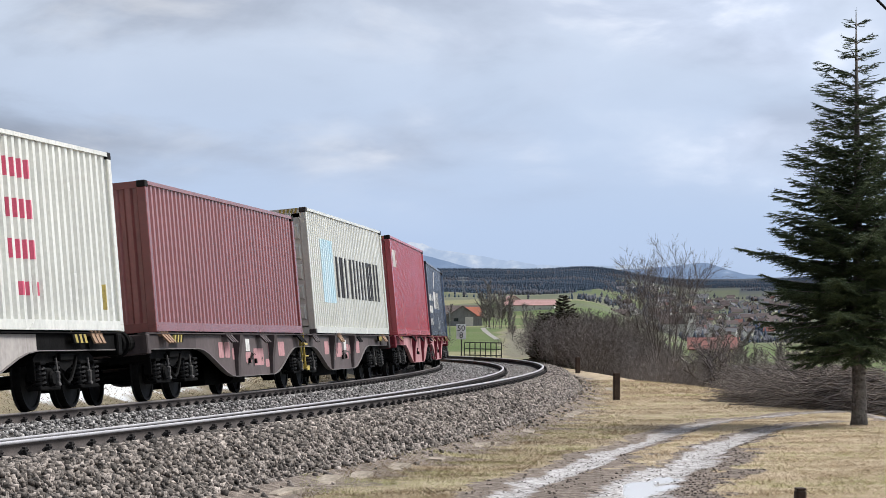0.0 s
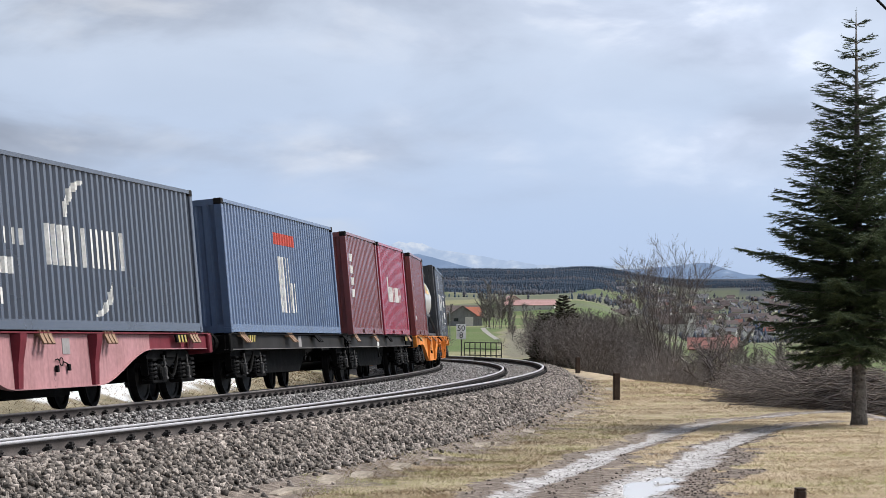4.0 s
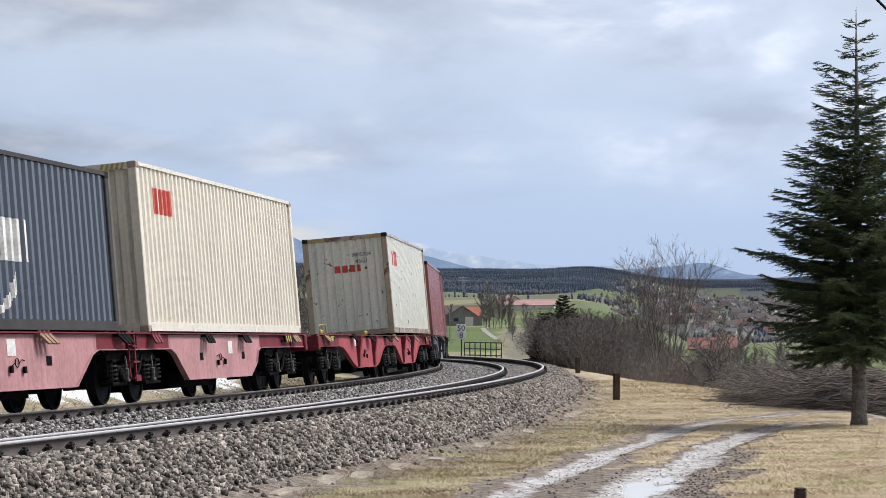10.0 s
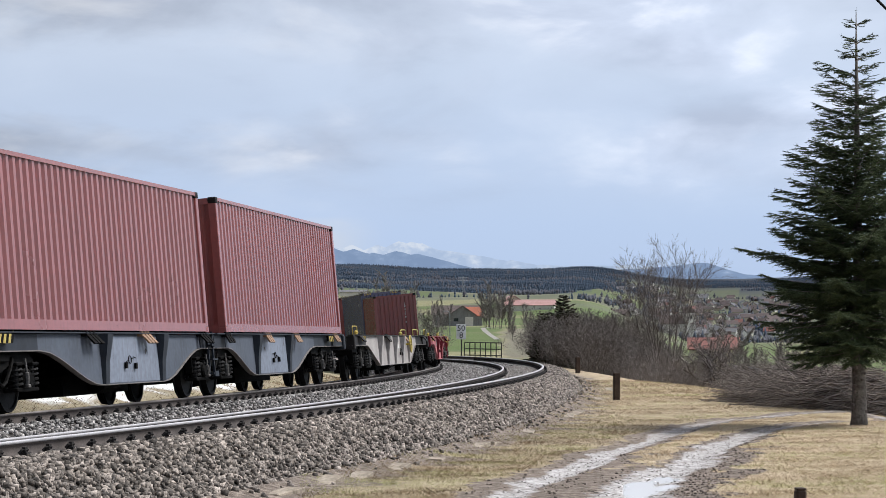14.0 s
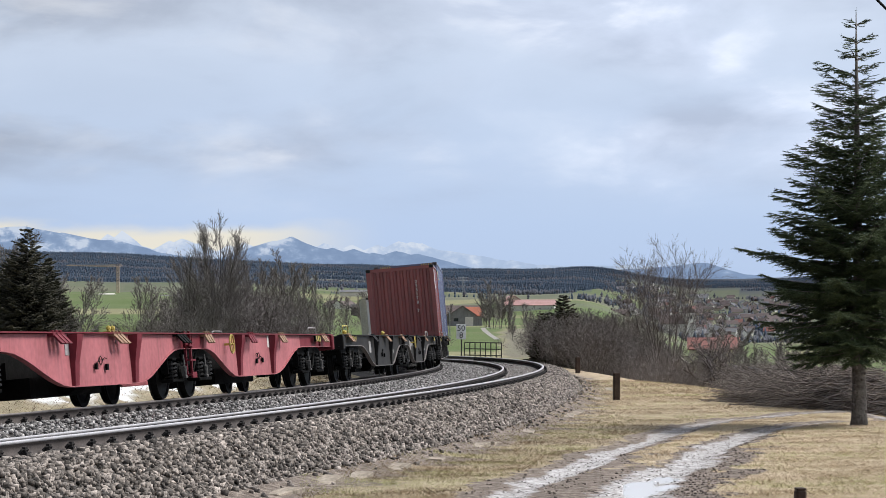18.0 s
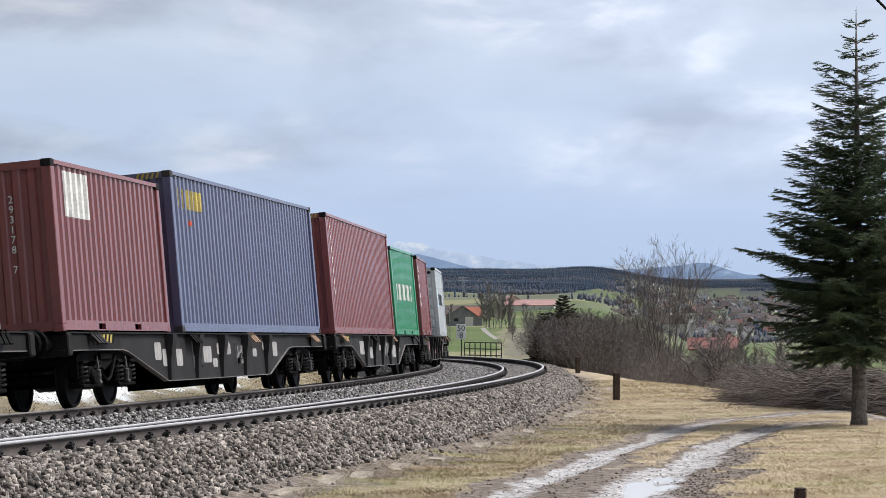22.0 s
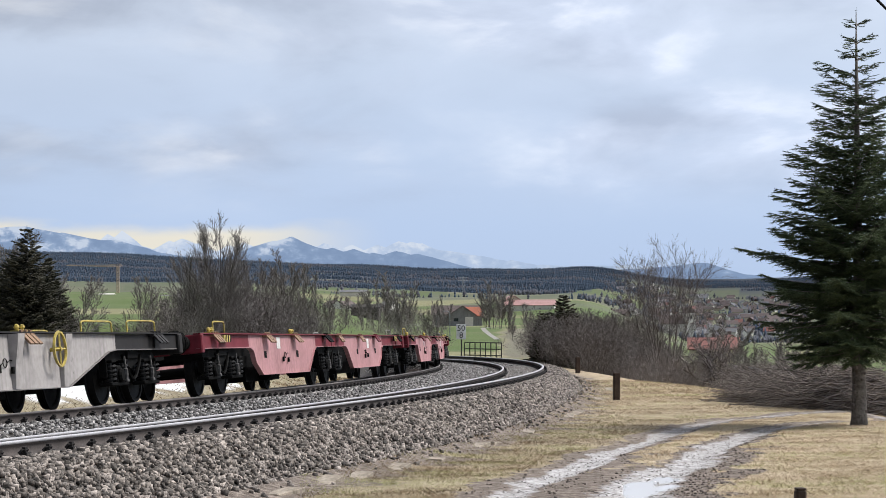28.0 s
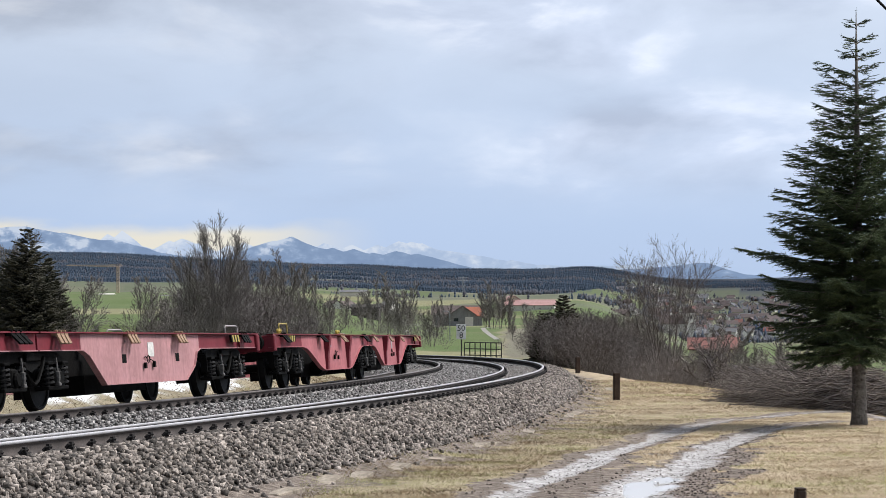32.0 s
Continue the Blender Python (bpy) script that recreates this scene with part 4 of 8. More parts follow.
def build_ground_material():
    m = M_GROUND
    m.use_nodes = True
    nt = m.node_tree
    N, K = nt.nodes.new, nt.links.new
    bs = nt.nodes["Principled BSDF"]
    bs.inputs["Roughness"].default_value = 0.95
    bs.inputs["Specular IOR Level"].default_value = 0.15
    co = N("ShaderNodeTexCoord").outputs["Object"]

    def noise_node(scale, detail, rough=0.6):
        n = N("ShaderNodeTexNoise"); n.inputs["Scale"].default_value = scale; n.inputs["Detail"].default_value = detail; n.inputs["Roughness"].default_value = rough
        K(co, n.inputs[0]); return n.outputs[0]

    def ramp(val, *stops):
        r = N("ShaderNodeValToRGB"); e = r.color_ramp.elements
        for i, (pos, col) in enumerate(stops):
            el = e[i] if i < 2 else e.new(pos)
            el.position, el.color = pos, (*col, 1)
        K(val, r.inputs[0]); return r.outputs[0]

    def mixc(f, a, b):
        x = N("ShaderNodeMix"); x.data_type = "RGBA"; K(f, x.inputs[0]); K(a, x.inputs[6]); K(b, x.inputs[7]); return x.outputs[2]

    def attr(name):
        a = N("ShaderNodeAttribute"); a.attribute_name = name; return a.outputs["Fac"]

    straw = ramp(noise_node(1.3, 10, 0.8), (0.32, (0.21, 0.16, 0.10)), (0.62, (0.55, 0.455, 0.325)), (0.48, (0.38, 0.305, 0.205)), (0.74, (0.30, 0.285, 0.15)))
    green = ramp(noise_node(0.02, 6, 0.6), (0.35, (0.090, 0.128, 0.045)), (0.7, (0.135, 0.150, 0.078)), (0.5, (0.108, 0.146, 0.055)))
    brown = ramp(noise_node(0.012, 8, 0.7), (0.3, (0.10, 0.12, 0.075)), (0.7, (0.17, 0.165, 0.13)))
    snow = ramp(noise_node(0.5, 3), (0.2, (0.75, 0.78, 0.82)), (0.8, (0.85, 0.86, 0.88)))
    col = mixc(attr("green"), straw, green)
    col = mixc(attr("brown"), col, brown)
    # forest floor, its colour blued by painted distance haze
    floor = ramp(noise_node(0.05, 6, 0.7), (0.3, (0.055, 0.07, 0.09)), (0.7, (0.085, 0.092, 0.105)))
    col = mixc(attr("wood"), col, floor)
    col = mixc(attr("snow"), col, snow)
    earth = ramp(noise_node(7.0, 9, 0.75), (0.36, (0.085, 0.068, 0.058)), (0.66, (0.38, 0.325, 0.28)), (0.50, (0.20, 0.165, 0.14)))
    # pale gravel, lightened further to carry the sky's sheen on wet ruts
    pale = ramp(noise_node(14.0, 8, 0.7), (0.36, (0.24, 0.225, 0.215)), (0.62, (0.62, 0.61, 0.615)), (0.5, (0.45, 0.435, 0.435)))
    torn = noise_node(5.0, 10, 0.78)

    def broken(name, lo, hi):
        """Edge of a patch torn by fine noise."""
        sm = N("ShaderNodeMath"); sm.operation = "MULTIPLY_ADD"; sm.inputs[1].default_value = 2.2; K(torn, sm.inputs[0]); K(attr(name), sm.inputs[2])
        r = N("ShaderNodeMapRange"); r.inputs[1].default_value, r.inputs[2].default_value = lo, hi; K(sm.outputs[0], r.inputs[0]); return r.outputs[0]

    col = mixc(broken("mud", 1.50, 1.72), col, earth)
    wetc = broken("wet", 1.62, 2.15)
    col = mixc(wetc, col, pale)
    brk = N("ShaderNodeMapRange"); brk.inputs[1].default_value, brk.inputs[2].default_value = 0.50, 0.60; K(noise_node(2.6, 9, 0.72), brk.inputs[0])
    wetf = N("ShaderNodeMath"); wetf.operation = "MULTIPLY"; K(wetc, wetf.inputs[0]); K(brk.outputs[0], wetf.inputs[1])
    rg = N("ShaderNodeMapRange"); rg.inputs[3].default_value, rg.inputs[4].default_value = 0.95, 0.42; K(wetf.outputs[0], rg.inputs[0]); K(rg.outputs[0], bs.inputs["Roughness"])
    sg = N("ShaderNodeMapRange"); sg.inputs[3].default_value, sg.inputs[4].default_value = 0.15, 0.6; K(wetf.outputs[0], sg.inputs[0]); K(sg.outputs[0], bs.inputs["Specular IOR Level"])
    K(col, bs.inputs["Base Color"])
    bu = N("ShaderNodeBump"); bu.inputs["Distance"].default_value = 0.06
    bst = N("ShaderNodeMapRange"); bst.inputs[3].default_value, bst.inputs[4].default_value = 0.7, 0.03; K(wetf.outputs[0], bst.inputs[0]); K(bst.outputs[0], bu.inputs["Strength"])
    K(noise_node(9.0, 8, 0.8), bu.inputs["Height"]); K(bu.outputs[0], bs.inputs["Normal"])


build_ground_material()


def build_ground():
    fine = np.radians(np.arange(-12.5, 12.51, 0.055))
    coarse = np.radians(np.concatenate([np.arange(-180, -12.6, 4.0), fine * 0 + 999, np.arange(15, 180, 4.0)]))
    az = np.concatenate([coarse[coarse < -0.22], fine, coarse[(coarse > 0.22) & (coarse < 9)]])
    rad = [0.02]
    while rad[-1] < 4950:
        rad.append(rad[-1] * (1.009 if 17 < rad[-1] < 110 else 1.019 if 14 < rad[-1] < 400 else 1.035 if rad[-1] > 3 else 1.5))
    rad = np.array(rad)
    R, A = np.meshgrid(rad, az, indexing="ij")
    X, Y = (R * np.sin(A)).ravel(), (R * np.cos(A)).ravel() - 0.3
    Z = ground_height(X, Y)
    n, k = len(rad), len(az)
    i, j = np.meshgrid(np.arange(n - 1), np.arange(k), indexing="ij")
    j2 = (j + 1) % k
    f = np.stack([i * k + j, (i + 1) * k + j, (i + 1) * k + j2, i * k + j2], -1).reshape(-1, 4)
    v = np.stack([X, Y, Z], -1)
    me = fast_mesh("ground", v, f, M_GROUND, True)
    d = np.hypot(X, Y)
    s, lat = nearest(X, Y)
    azv = np.arctan2(X, np.maximum(Y, 1e-3)) * (Y > 0)
    ed = waves(X, Y, 120, 21)
    scrub = smooth(0.022, 0.028, azv + 0.002 * waves(X, Y, 40, 91)) * (1 - smooth(0.038, 0.044, azv)) * smooth(165, 200, d) * (1 - smooth(400, 470, d))
    green = smooth(115, 170, d) * (1 - scrub) * (0.6 + 0.4 * (waves(X, Y, 170, 31) > -0.4))
    bank = (1 - smooth(-4.5, -2.5, lat)) * (1 - smooth(115, 170, d)) * (Y > 0)
    brown = np.clip(smooth(1150, 1500, d) * 0.8 + (ed > 0.55) * smooth(300, 500, d) * 0.9, 0, 1) * (1 - 0.8 * (waves(X, Y, 420, 41) > 0.25) * (d < 2300))
    verge = smooth(5.6, 6.2, lat) * (1 - smooth(-0.6, 0.2, rut_distance(X, Y)[0])) * (1 - smooth(52, 70, Y)) * (Y > 0)
    brown = np.maximum(brown, 0.2 * verge)
    brown = np.maximum(brown, np.maximum(0.45 * bank, 0.9 * scrub))
    sn = smooth(-0.1, 0.25, waves(X, Y * 0.35, 9, 51) + 0.15) * smooth(-5.4, -6.1, lat + 0.5 * waves(X, Y, 2.5, 52)) * (1 - smooth(-24, -34, lat)) * smooth(15, 25, s) * (1 - smooth(75, 95, s))
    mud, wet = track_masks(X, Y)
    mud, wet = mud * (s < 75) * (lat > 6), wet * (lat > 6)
    # trodden earth along the foot of the ballast
    mud = np.maximum(mud, 0.9 * smooth(5.5, 5.9, lat) * (1 - smooth(6.7, 7.5, lat + waves(X, Y, 2.5, 71) * 0.5)) * (s < 120) * (s > -20))
    mud = np.maximum(mud, 0.42 * scrub)
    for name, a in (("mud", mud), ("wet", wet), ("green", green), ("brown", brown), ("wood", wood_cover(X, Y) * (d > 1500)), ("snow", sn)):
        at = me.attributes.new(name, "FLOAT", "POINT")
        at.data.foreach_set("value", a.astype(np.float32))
    return tagged(new("ground", me), "brown winter grass giving way to green meadows", "ground", kind="structure")


build_ground()

# ---- ballast, rails, sleepers ----
BED = [(-3.7, -0.95), (-2.1, -0.30), (-1.5, -0.20), (-0.9, -0.20), (-0.6, -0.24), (0.6, -0.24), (0.9, -0.20), (1.5, -0.20), (SPACING / 2, -0.34)]
BED2 = [(-SPACING / 2, -0.06), (-1.5, -0.19), (-0.9, -0.20), (-0.6, -0.24), (0.6, -0.24), (0.9, -0.20), (1.4, -0.21), (1.6, -0.30), (1.98, -0.74), (2.3, -1.25)]


def bed_point(s, lat, second):
    """Surface of the ballast; the shoulders fall away level, not canted."""
    prof = BED2 if second else BED
    up = np.interp(lat, [a for a, _ in prof], [b for _, b in prof])
    return on_track(s, lat, up, second)


def build_bed():
    ss = np.concatenate([np.arange(-60, 10, 2.0), np.arange(10, 90, 0.5), np.arange(90, 420, 2.0)])
    cols = [(a, False) for a, _ in BED] + [(a, True) for a, _ in BED2[1:]]
    V = np.stack([bed_point(ss, np.full(len(ss), a), k) for a, k in cols], 1)
    n, k = V.shape[:2]
    i, j = np.meshgrid(np.arange(n - 1), np.arange(k - 1), indexing="ij")
    f = np.stack([i * k + j, i * k + j + 1, (i + 1) * k + j + 1, (i + 1) * k + j], -1).reshape(-1, 4)
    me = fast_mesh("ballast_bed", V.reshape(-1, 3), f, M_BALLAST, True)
    tagged(new("ballast_bed", me), "crushed stone bed under two tracks, dark for dirt and shaded gaps", "ballast", kind="structure")


build_bed()


def stone_shapes(rng, count):
    """Unit stones: squashed, cut boxes of 12 triangles."""
    base = np.array([[x, y, z] for z in (-1, 1) for y in (-1, 1) for x in (-1, 1)], float)
    quads = np.array([(0, 2, 3, 1), (4, 5, 7, 6), (0, 1, 5, 4), (2, 6, 7, 3), (0, 4, 6, 2), (1, 3, 7, 5)])
    return [base * rng.uniform(0.45, 1.0, (8, 1)) * np.array([1, rng.uniform(.6, 1), rng.uniform(.45, .8)]) for _ in range(count)], quads


def scatter_stones(name, pts, size, mat, label, seed):
    rng = np.random.RandomState(seed)
    shapes, quads = stone_shapes(rng, 40)
    sh = np.array(shapes)[rng.randint(0, 40, len(pts))]
    a, b, c = rng.uniform(0, 6.28, (3, len(pts)))
    b = b * 0.4
    ca, sa, cb, sb = np.cos(a), np.sin(a), np.cos(b), np.sin(b)
    zero, one = 0 * ca, 0 * ca + 1
    Rz = np.stack([np.stack([ca, -sa, zero], -1), np.stack([sa, ca, zero], -1), np.stack([zero, zero, one], -1)], -2)
    Rx = np.stack([np.stack([one, zero, zero], -1), np.stack([zero, cb, -sb], -1), np.stack([zero, sb, cb], -1)], -2)
    v = np.einsum("nij,njk,nvk->nvi", Rz, Rx, sh) * (size * rng.uniform(0.6, 1.45, len(pts)))[:, None, None] + pts[:, None, :]
    f = (quads[None] + (np.arange(len(pts)) * 8)[:, None, None]).reshape(-1, 4)
    return tagged(new(name, fast_mesh(name, v.reshape(-1, 3), f, mat)), label, "ballast", kind="stuff")


def build_stones():
    rng = np.random.RandomState(4)

    def lay(n, s0, s1, l0, l1, second, bias=1.0):
        s = s0 + (s1 - s0) * rng.uniform(0, 1, n) ** bias
        lat = rng.uniform(l0, l1, n)
        ok = np.abs(np.abs(lat) - GAUGE) > 0.09
        s, lat = s[ok], lat[ok]
        p = bed_point(s, lat, second)
        p[:, 2] += rng.uniform(-0.03, 0.035, len(p))
        return p

    def strays(n, s0, s1):
        s = rng.uniform(s0, s1, n); out = np.abs(rng.normal(0, 0.28, n))
        x, y, z, th = line(s)
        r = SPACING + 1.75 + out
        px, py = x + np.sin(th) * r, y - np.cos(th) * r
        return np.stack([px, py, ground_height(px, py) + 0.005], -1)

    a = np.vstack([strays(2600, 10, 90), lay(56000, 3, 62, 0.9, 2.06, True, 1.3), lay(18000, 62, 125, 0.9, 2.05, True)])
    b = np.vstack([lay(18000, 8, 70, 0.85, SPACING / 2, False, 1.2), lay(16000, 8, 70, -SPACING / 2, -0.8, True, 1.2), lay(17000, 8, 60, -0.68, 0.68, True), lay(14000, 15, 150, -0.68, 0.68, False), lay(9000, 10, 120, -2.3, -0.85, False),
                   lay(9000, 70, 150, 0.85, SPACING / 2, False), lay(9000, 70, 150, -SPACING / 2, -0.8, True), lay(9000, 60, 140, -0.68, 0.68, True)])
    scatter_stones("ballast_stones_shoulder", a, 0.035, M_STONE_B, "loose brown and grey ballast stones on the shoulder", 1)
    scatter_stones("ballast_stones", b, 0.031, M_STONE, "loose grey ballast stones between the tracks", 2)


build_stones()

RAIL_PROF = [(-0.062, -0.172), (0.062, -0.172), (0.062, -0.160), (0.012, -0.140), (0.010, -0.050), (0.034, -0.038), (0.036, -0.012), (-0.036, -0.012), (-0.034, -0.038), (-0.010, -0.050), (-0.012, -0.140), (-0.062, -0.160)]
RAIL_TOP = [(0.0375, -0.034), (0.0375, -0.008), (0.030, 0.0), (-0.030, 0.0), (-0.0375, -0.008), (-0.0375, -0.034)]


def sweep(prof, ss, lat, second, closed=True):
    V = np.stack([on_track(ss, lat + a, b, second) for a, b in prof], 1)
    n, k = V.shape[:2]
    i, j = np.meshgrid(np.arange(n - 1), np.arange(k if closed else k - 1), indexing="ij")
    j2 = (j + 1) % k
    f = np.stack([i * k + j, i * k + j2, (i + 1) * k + j2, (i + 1) * k + j], -1).reshape(-1, 4)
    return V.reshape(-1, 3), f


def build_rails():
    ss = np.concatenate([np.arange(-300, 0, 4.0), np.arange(0, 180, 1.0), np.arange(180, 540, 3.0)])
    for second, lat in ((False, -GAUGE), (False, GAUGE), (True, -GAUGE), (True, GAUGE)):
        r = new("rail", fast_mesh("rail", *sweep(RAIL_PROF, ss, lat, second), M_RAIL))
        tagged(r, "rusty steel rail with a worn shiny head", "rail", "rails of the two tracks")
        top = new("rail_head", fast_mesh("rail_head", *sweep(RAIL_TOP, ss, lat, second), M_RAILTOP if second else M_RAILDULL))
        top.parent = r


build_rails()


def sleeper_mesh():
    m = Mesh()
    m.loft([[(x, y, z) for y, z in ((-0.14, -0.36), (0.14, -0.36), (0.125, -0.19), (-0.125, -0.19))] for x in (-1.3, 1.3)])
    return m


def clip_mesh():
    """Base plate with two spring clips, on one side of a rail."""
    m = Mesh()
    m.box(-0.17, 0.17, -0.085, 0.085, -0.185, -0.165)
    for s in (-1, 1):
        m.box(s * 0.07, s * 0.15, -0.06, 0.06, -0.165, -0.125)
        m.lathe([(0, -0.125), (0.03, -0.125), (0.03, -0.07), (0, -0.07)], (s * 0.11, 0, 0), "z", 6)
        m.tube([(s * 0.06, -0.05, -0.13), (s * 0.09, -0.04, -0.10), (s * 0.14, 0.0, -0.10), (s * 0.09, 0.04, -0.10), (s * 0.06, 0.05, -0.13)], 0.014, 4)
    return m


def build_sleepers():
    sl = sleeper_mesh().data("sleeper")
    cl = clip_mesh().data("rail_fastening")
    for second in (False, True):
        row = tagged(empty("sleeper_row"), "half-buried sleepers with iron rail fastenings", "sleepers", kind="structure")
        n = 0
        for s in np.arange(8.0, 175.0, 0.62):
            a, b = Vector(on_track(s, -1.0, 0, second)), Vector(on_track(s, 1.0, 0, second))
            r = (b - a).normalized(); th = line(s)[3]
            f = Vector((math.cos(th), math.sin(th), 0)); f = (f - r * f.dot(r)).normalized()
            m = Matrix((r, f, r.cross(f))).transposed().to_4x4(); m.translation = (a + b) / 2
            if n < 150:
                part("sleeper", sl, M_SLEEPER, row, m=m)
            if s < 130:
                for l in (-GAUGE, GAUGE):
                    if second or l > 0:
                        part("rail_fastening", cl, M_CLIP, row, m=m @ pose(l, 0, 0))
            n += 1


# ---- the train as it stands, front to back ----
def build_train():
    wagon(-202.0, -174.0, "belly", P_BEIGE, M_BLACK, "beige-grey articulated container wagon, grimy underneath", 1, False)
    wagon(-173.8, -146.0, "belly", P_GREYPINK, P_UMBER, "brown-grey articulated container wagon with pink paint patches", 3, False)
    wagon(-145.8, -117.4, "belly", P_PINK, P_DKRED, "faded pink-red articulated container wagon", 5, False)
    wagon(-117.2, -88.5, "flat", P_BLACKG, M_BLACK, "grey flat articulated container wagon with dark underframe", 7, False)
    wagon(-88.3, -60.3, "belly", P_ORANGE, P_ORANGE, "bright orange articulated container wagon", 9)
    wagon(-60.1, -32.4, "plate", P_PINK, P_DKRED, "pale pink plate-sided articulated container wagon", 11, False)
    wagon(-32.2, -4.8, "belly", P_RED, P_DKRED, "faded red articulated container wagon, one half empty", 13, False, (True, False))
    wagon(-4.6, 23.3, "belly", P_NAVYMID, P_NAVYDK, "slate-blue articulated container wagon", 15, False, panel=P_NAVY)
    wagon(23.5, 44.1, "long", P_WHITE, P_GREY, "empty white-grey container wagon with ribbed sides", 17, True, (True, True))
    wagon(44.3, 72.0, "belly", P_ROSE, P_DKRED, "empty faded red articulated container wagon", 19, True, (True, True))
    wagon(72.2, 100.3, "belly", P_BLACKG, P_SOOT, "empty black-grey articulated container wagon with pale patches", 21, True, (True, True), panel=P_GREY)
    wagon(100.5, 121.0, "long", P_GREY, P_SOOT, "dark grey container wagon", 23, False)
    wagon(121.2, 141.2, "long", P_GREY, P_SOOT, "dark grey container wagon, dirty", 25, False)
    wagon(141.4, 161.7, "long", P_BROWNP, P_SOOT, "black-brown container wagon with pink patches", 27, False)
    wagon(161.9, 182.8, "long", P_WHITE, P_GREY, "empty white-grey container wagon with yellow fittings", 29, True, (True, True))
    wagon(183.0, 210.9, "plate", P_PINK, P_DKRED, "empty pale pink plate-sided articulated wagon", 31, False, (True, True))
    wagon(211.1, 238.6, "plate", P_PINK, P_DKRED, "empty pale pink articulated wagon with dark red ends", 33, False, (True, True))
    wagon(238.8, 266.6, "belly", P_ROSE, P_DKRED, "empty faded red articulated wagon at the end of the train", 35, False, (True, True))

    def seat(u0, u1, half):
        mid = (u0 + u1) / 2
        return (u0 + 2.8, mid) if half == 0 else (mid, u1 - 2.8)

    HC, STD, L40, L20 = 2.896, 2.591, 12.192, 6.058
    white = paint("white_container_paint", (0.72, 0.72, 0.66))
    brown = paint("brown_container_paint", (0.215, 0.055, 0.052))
    brown_l = paint("red_brown_container_paint", (0.275, 0.083, 0.078))
    grey_white = paint("grey_white_container_paint", (0.66, 0.66, 0.59), spots=(RUST, 0.33, 2.5))
    red = paint("bright_red_container_paint", (0.42, 0.056, 0.072))
    navy = paint("dark_navy_container_paint", (0.052, 0.064, 0.092))
    navy2 = paint("grey_navy_container_paint", (0.078, 0.082, 0.095))
    blue = paint("steel_blue_container_paint", (0.085, 0.13, 0.23))
    kred = paint("crimson_container_paint", (0.36, 0.042, 0.075))
    cream = paint("cream_container_paint", (0.74, 0.67, 0.55))
    ivory = paint("ivory_container_paint", (0.70, 0.69, 0.61), spots=(RUST, 0.385, 4.5))
    rusty = paint("rust_stained_rails", (0.36, 0.29, 0.21), spots=(RUST, 0.45, 2.0))
    grey_end = paint("grey_container_paint", (0.34, 0.36, 0.37))
    indigo = paint("indigo_container_paint", (0.095, 0.105, 0.19))
    green = paint("green_container_paint", (0.035, 0.29, 0.13))
    orange_brown = paint("rust_brown_container_paint", (0.26, 0.072, 0.064))
    silver = paint("silver_grey_container_paint", (0.56, 0.59, 0.60))
    black_rail = material("black_brown_rail_paint", (0.04, 0.035, 0.035), (0.02, 0.018, 0.018), rough=0.6)
    pinkmark = material("pink_red_marking", (0.62, 0.09, 0.17), (0.45, 0.07, 0.12), rough=0.6)
    redmark = material("red_marking", (0.55, 0.06, 0.04), (0.35, 0.05, 0.03), rough=0.6)
    bluemark = material("pale_blue_marking", (0.40, 0.60, 0.70), (0.55, 0.66, 0.70), rough=0.6)

    def put(u, L, H, body, rails, label, st, **kw):
        return container(u, L, H, body, rails, label, st, **kw)

    c = put(-180.5, L40, HC, white, white, "white forty-foot container with red block lettering", seat(-202, -174, 1))
    mark(c, L40, [r for z in (1.05, 1.64, 2.23) for r in blocks(1.35, z, 1.05, 0.28, (4, -1, 4))], pinkmark, "red lettering bars")
    mark(c, L40, blocks(1.75, 0.52, 0.75, 0.2, (3, -1, 3)), pinkmark, "red lettering bars")
    mark(c, L40, [(5.3, 0.35, 5.42, 0.75)], M_YELLOW, "yellow sticker")

    c = put(-166.45, L40, STD, brown_l, brown, "plain red-brown forty-foot container", seat(-173.8, -146, 0))
    c = put(-152.6, L40, HC, grey_white, grey_white, "grey-white forty-foot container with black block lettering and a pale blue square", seat(-173.8, -146, 1), doors_first=True, castings=black_rail)
    mark(c, L40, [(-4.3, 0.75, -2.6, 2.25)], bluemark, "faded pale blue square")
    mark(c, L40, blocks(-2.3, 0.90, 7.2, 1.0, (4, -1, 4, -1, 3, -1, 3, -1, 3, -1, 3)), M_DARKMARK, "dark grey lettering bars")
    c = put(-138.1, L40, HC, red, red, "bright red forty-foot container with small white mark", seat(-145.8, -117.4, 0))
    mark(c, L40, blocks(-5.4, 2.0, 1.2, 0.5, (3, -1, 3, -1, 2)), M_WHITEP, "white lettering bars")
    c = put(-124.6, L40, STD, navy, navy, "dark navy forty-foot container with white lettering and arcs", seat(-145.8, -117.4, 1))
    logo_navy(c, L40, -0.2, M_WHITEP)
    for i, z in enumerate((1.25, 0.82, 0.38)):
        mark(c, L40, blocks(-5.4, z, 2.5 - 0.5 * i, 0.24, (3, -1, 4, -1, 3, -1, 3)), M_WHITEP, "white lettering bars")
    c = put(-110.3, L40, STD, blue, blue, "steel-blue forty-foot container with red and white marks", seat(-117.2, -88.5, 0))
    mark(c, L40, [(-0.9, 0.45, -0.2, 1.65), (-0.1, 0.45, 0.35, 1.65), (0.4, 0.45, 0.9, 1.1)], M_WHITEP, "white lettering bars")
    mark(c, L40, [(-1.2, 1.9, 1.1, 2.15)], redmark, "red marking")
    c = put(-99.25, L20, STD, brown, brown, "dark brown twenty-foot container with white lettering", seat(-117.2, -88.5, 1))
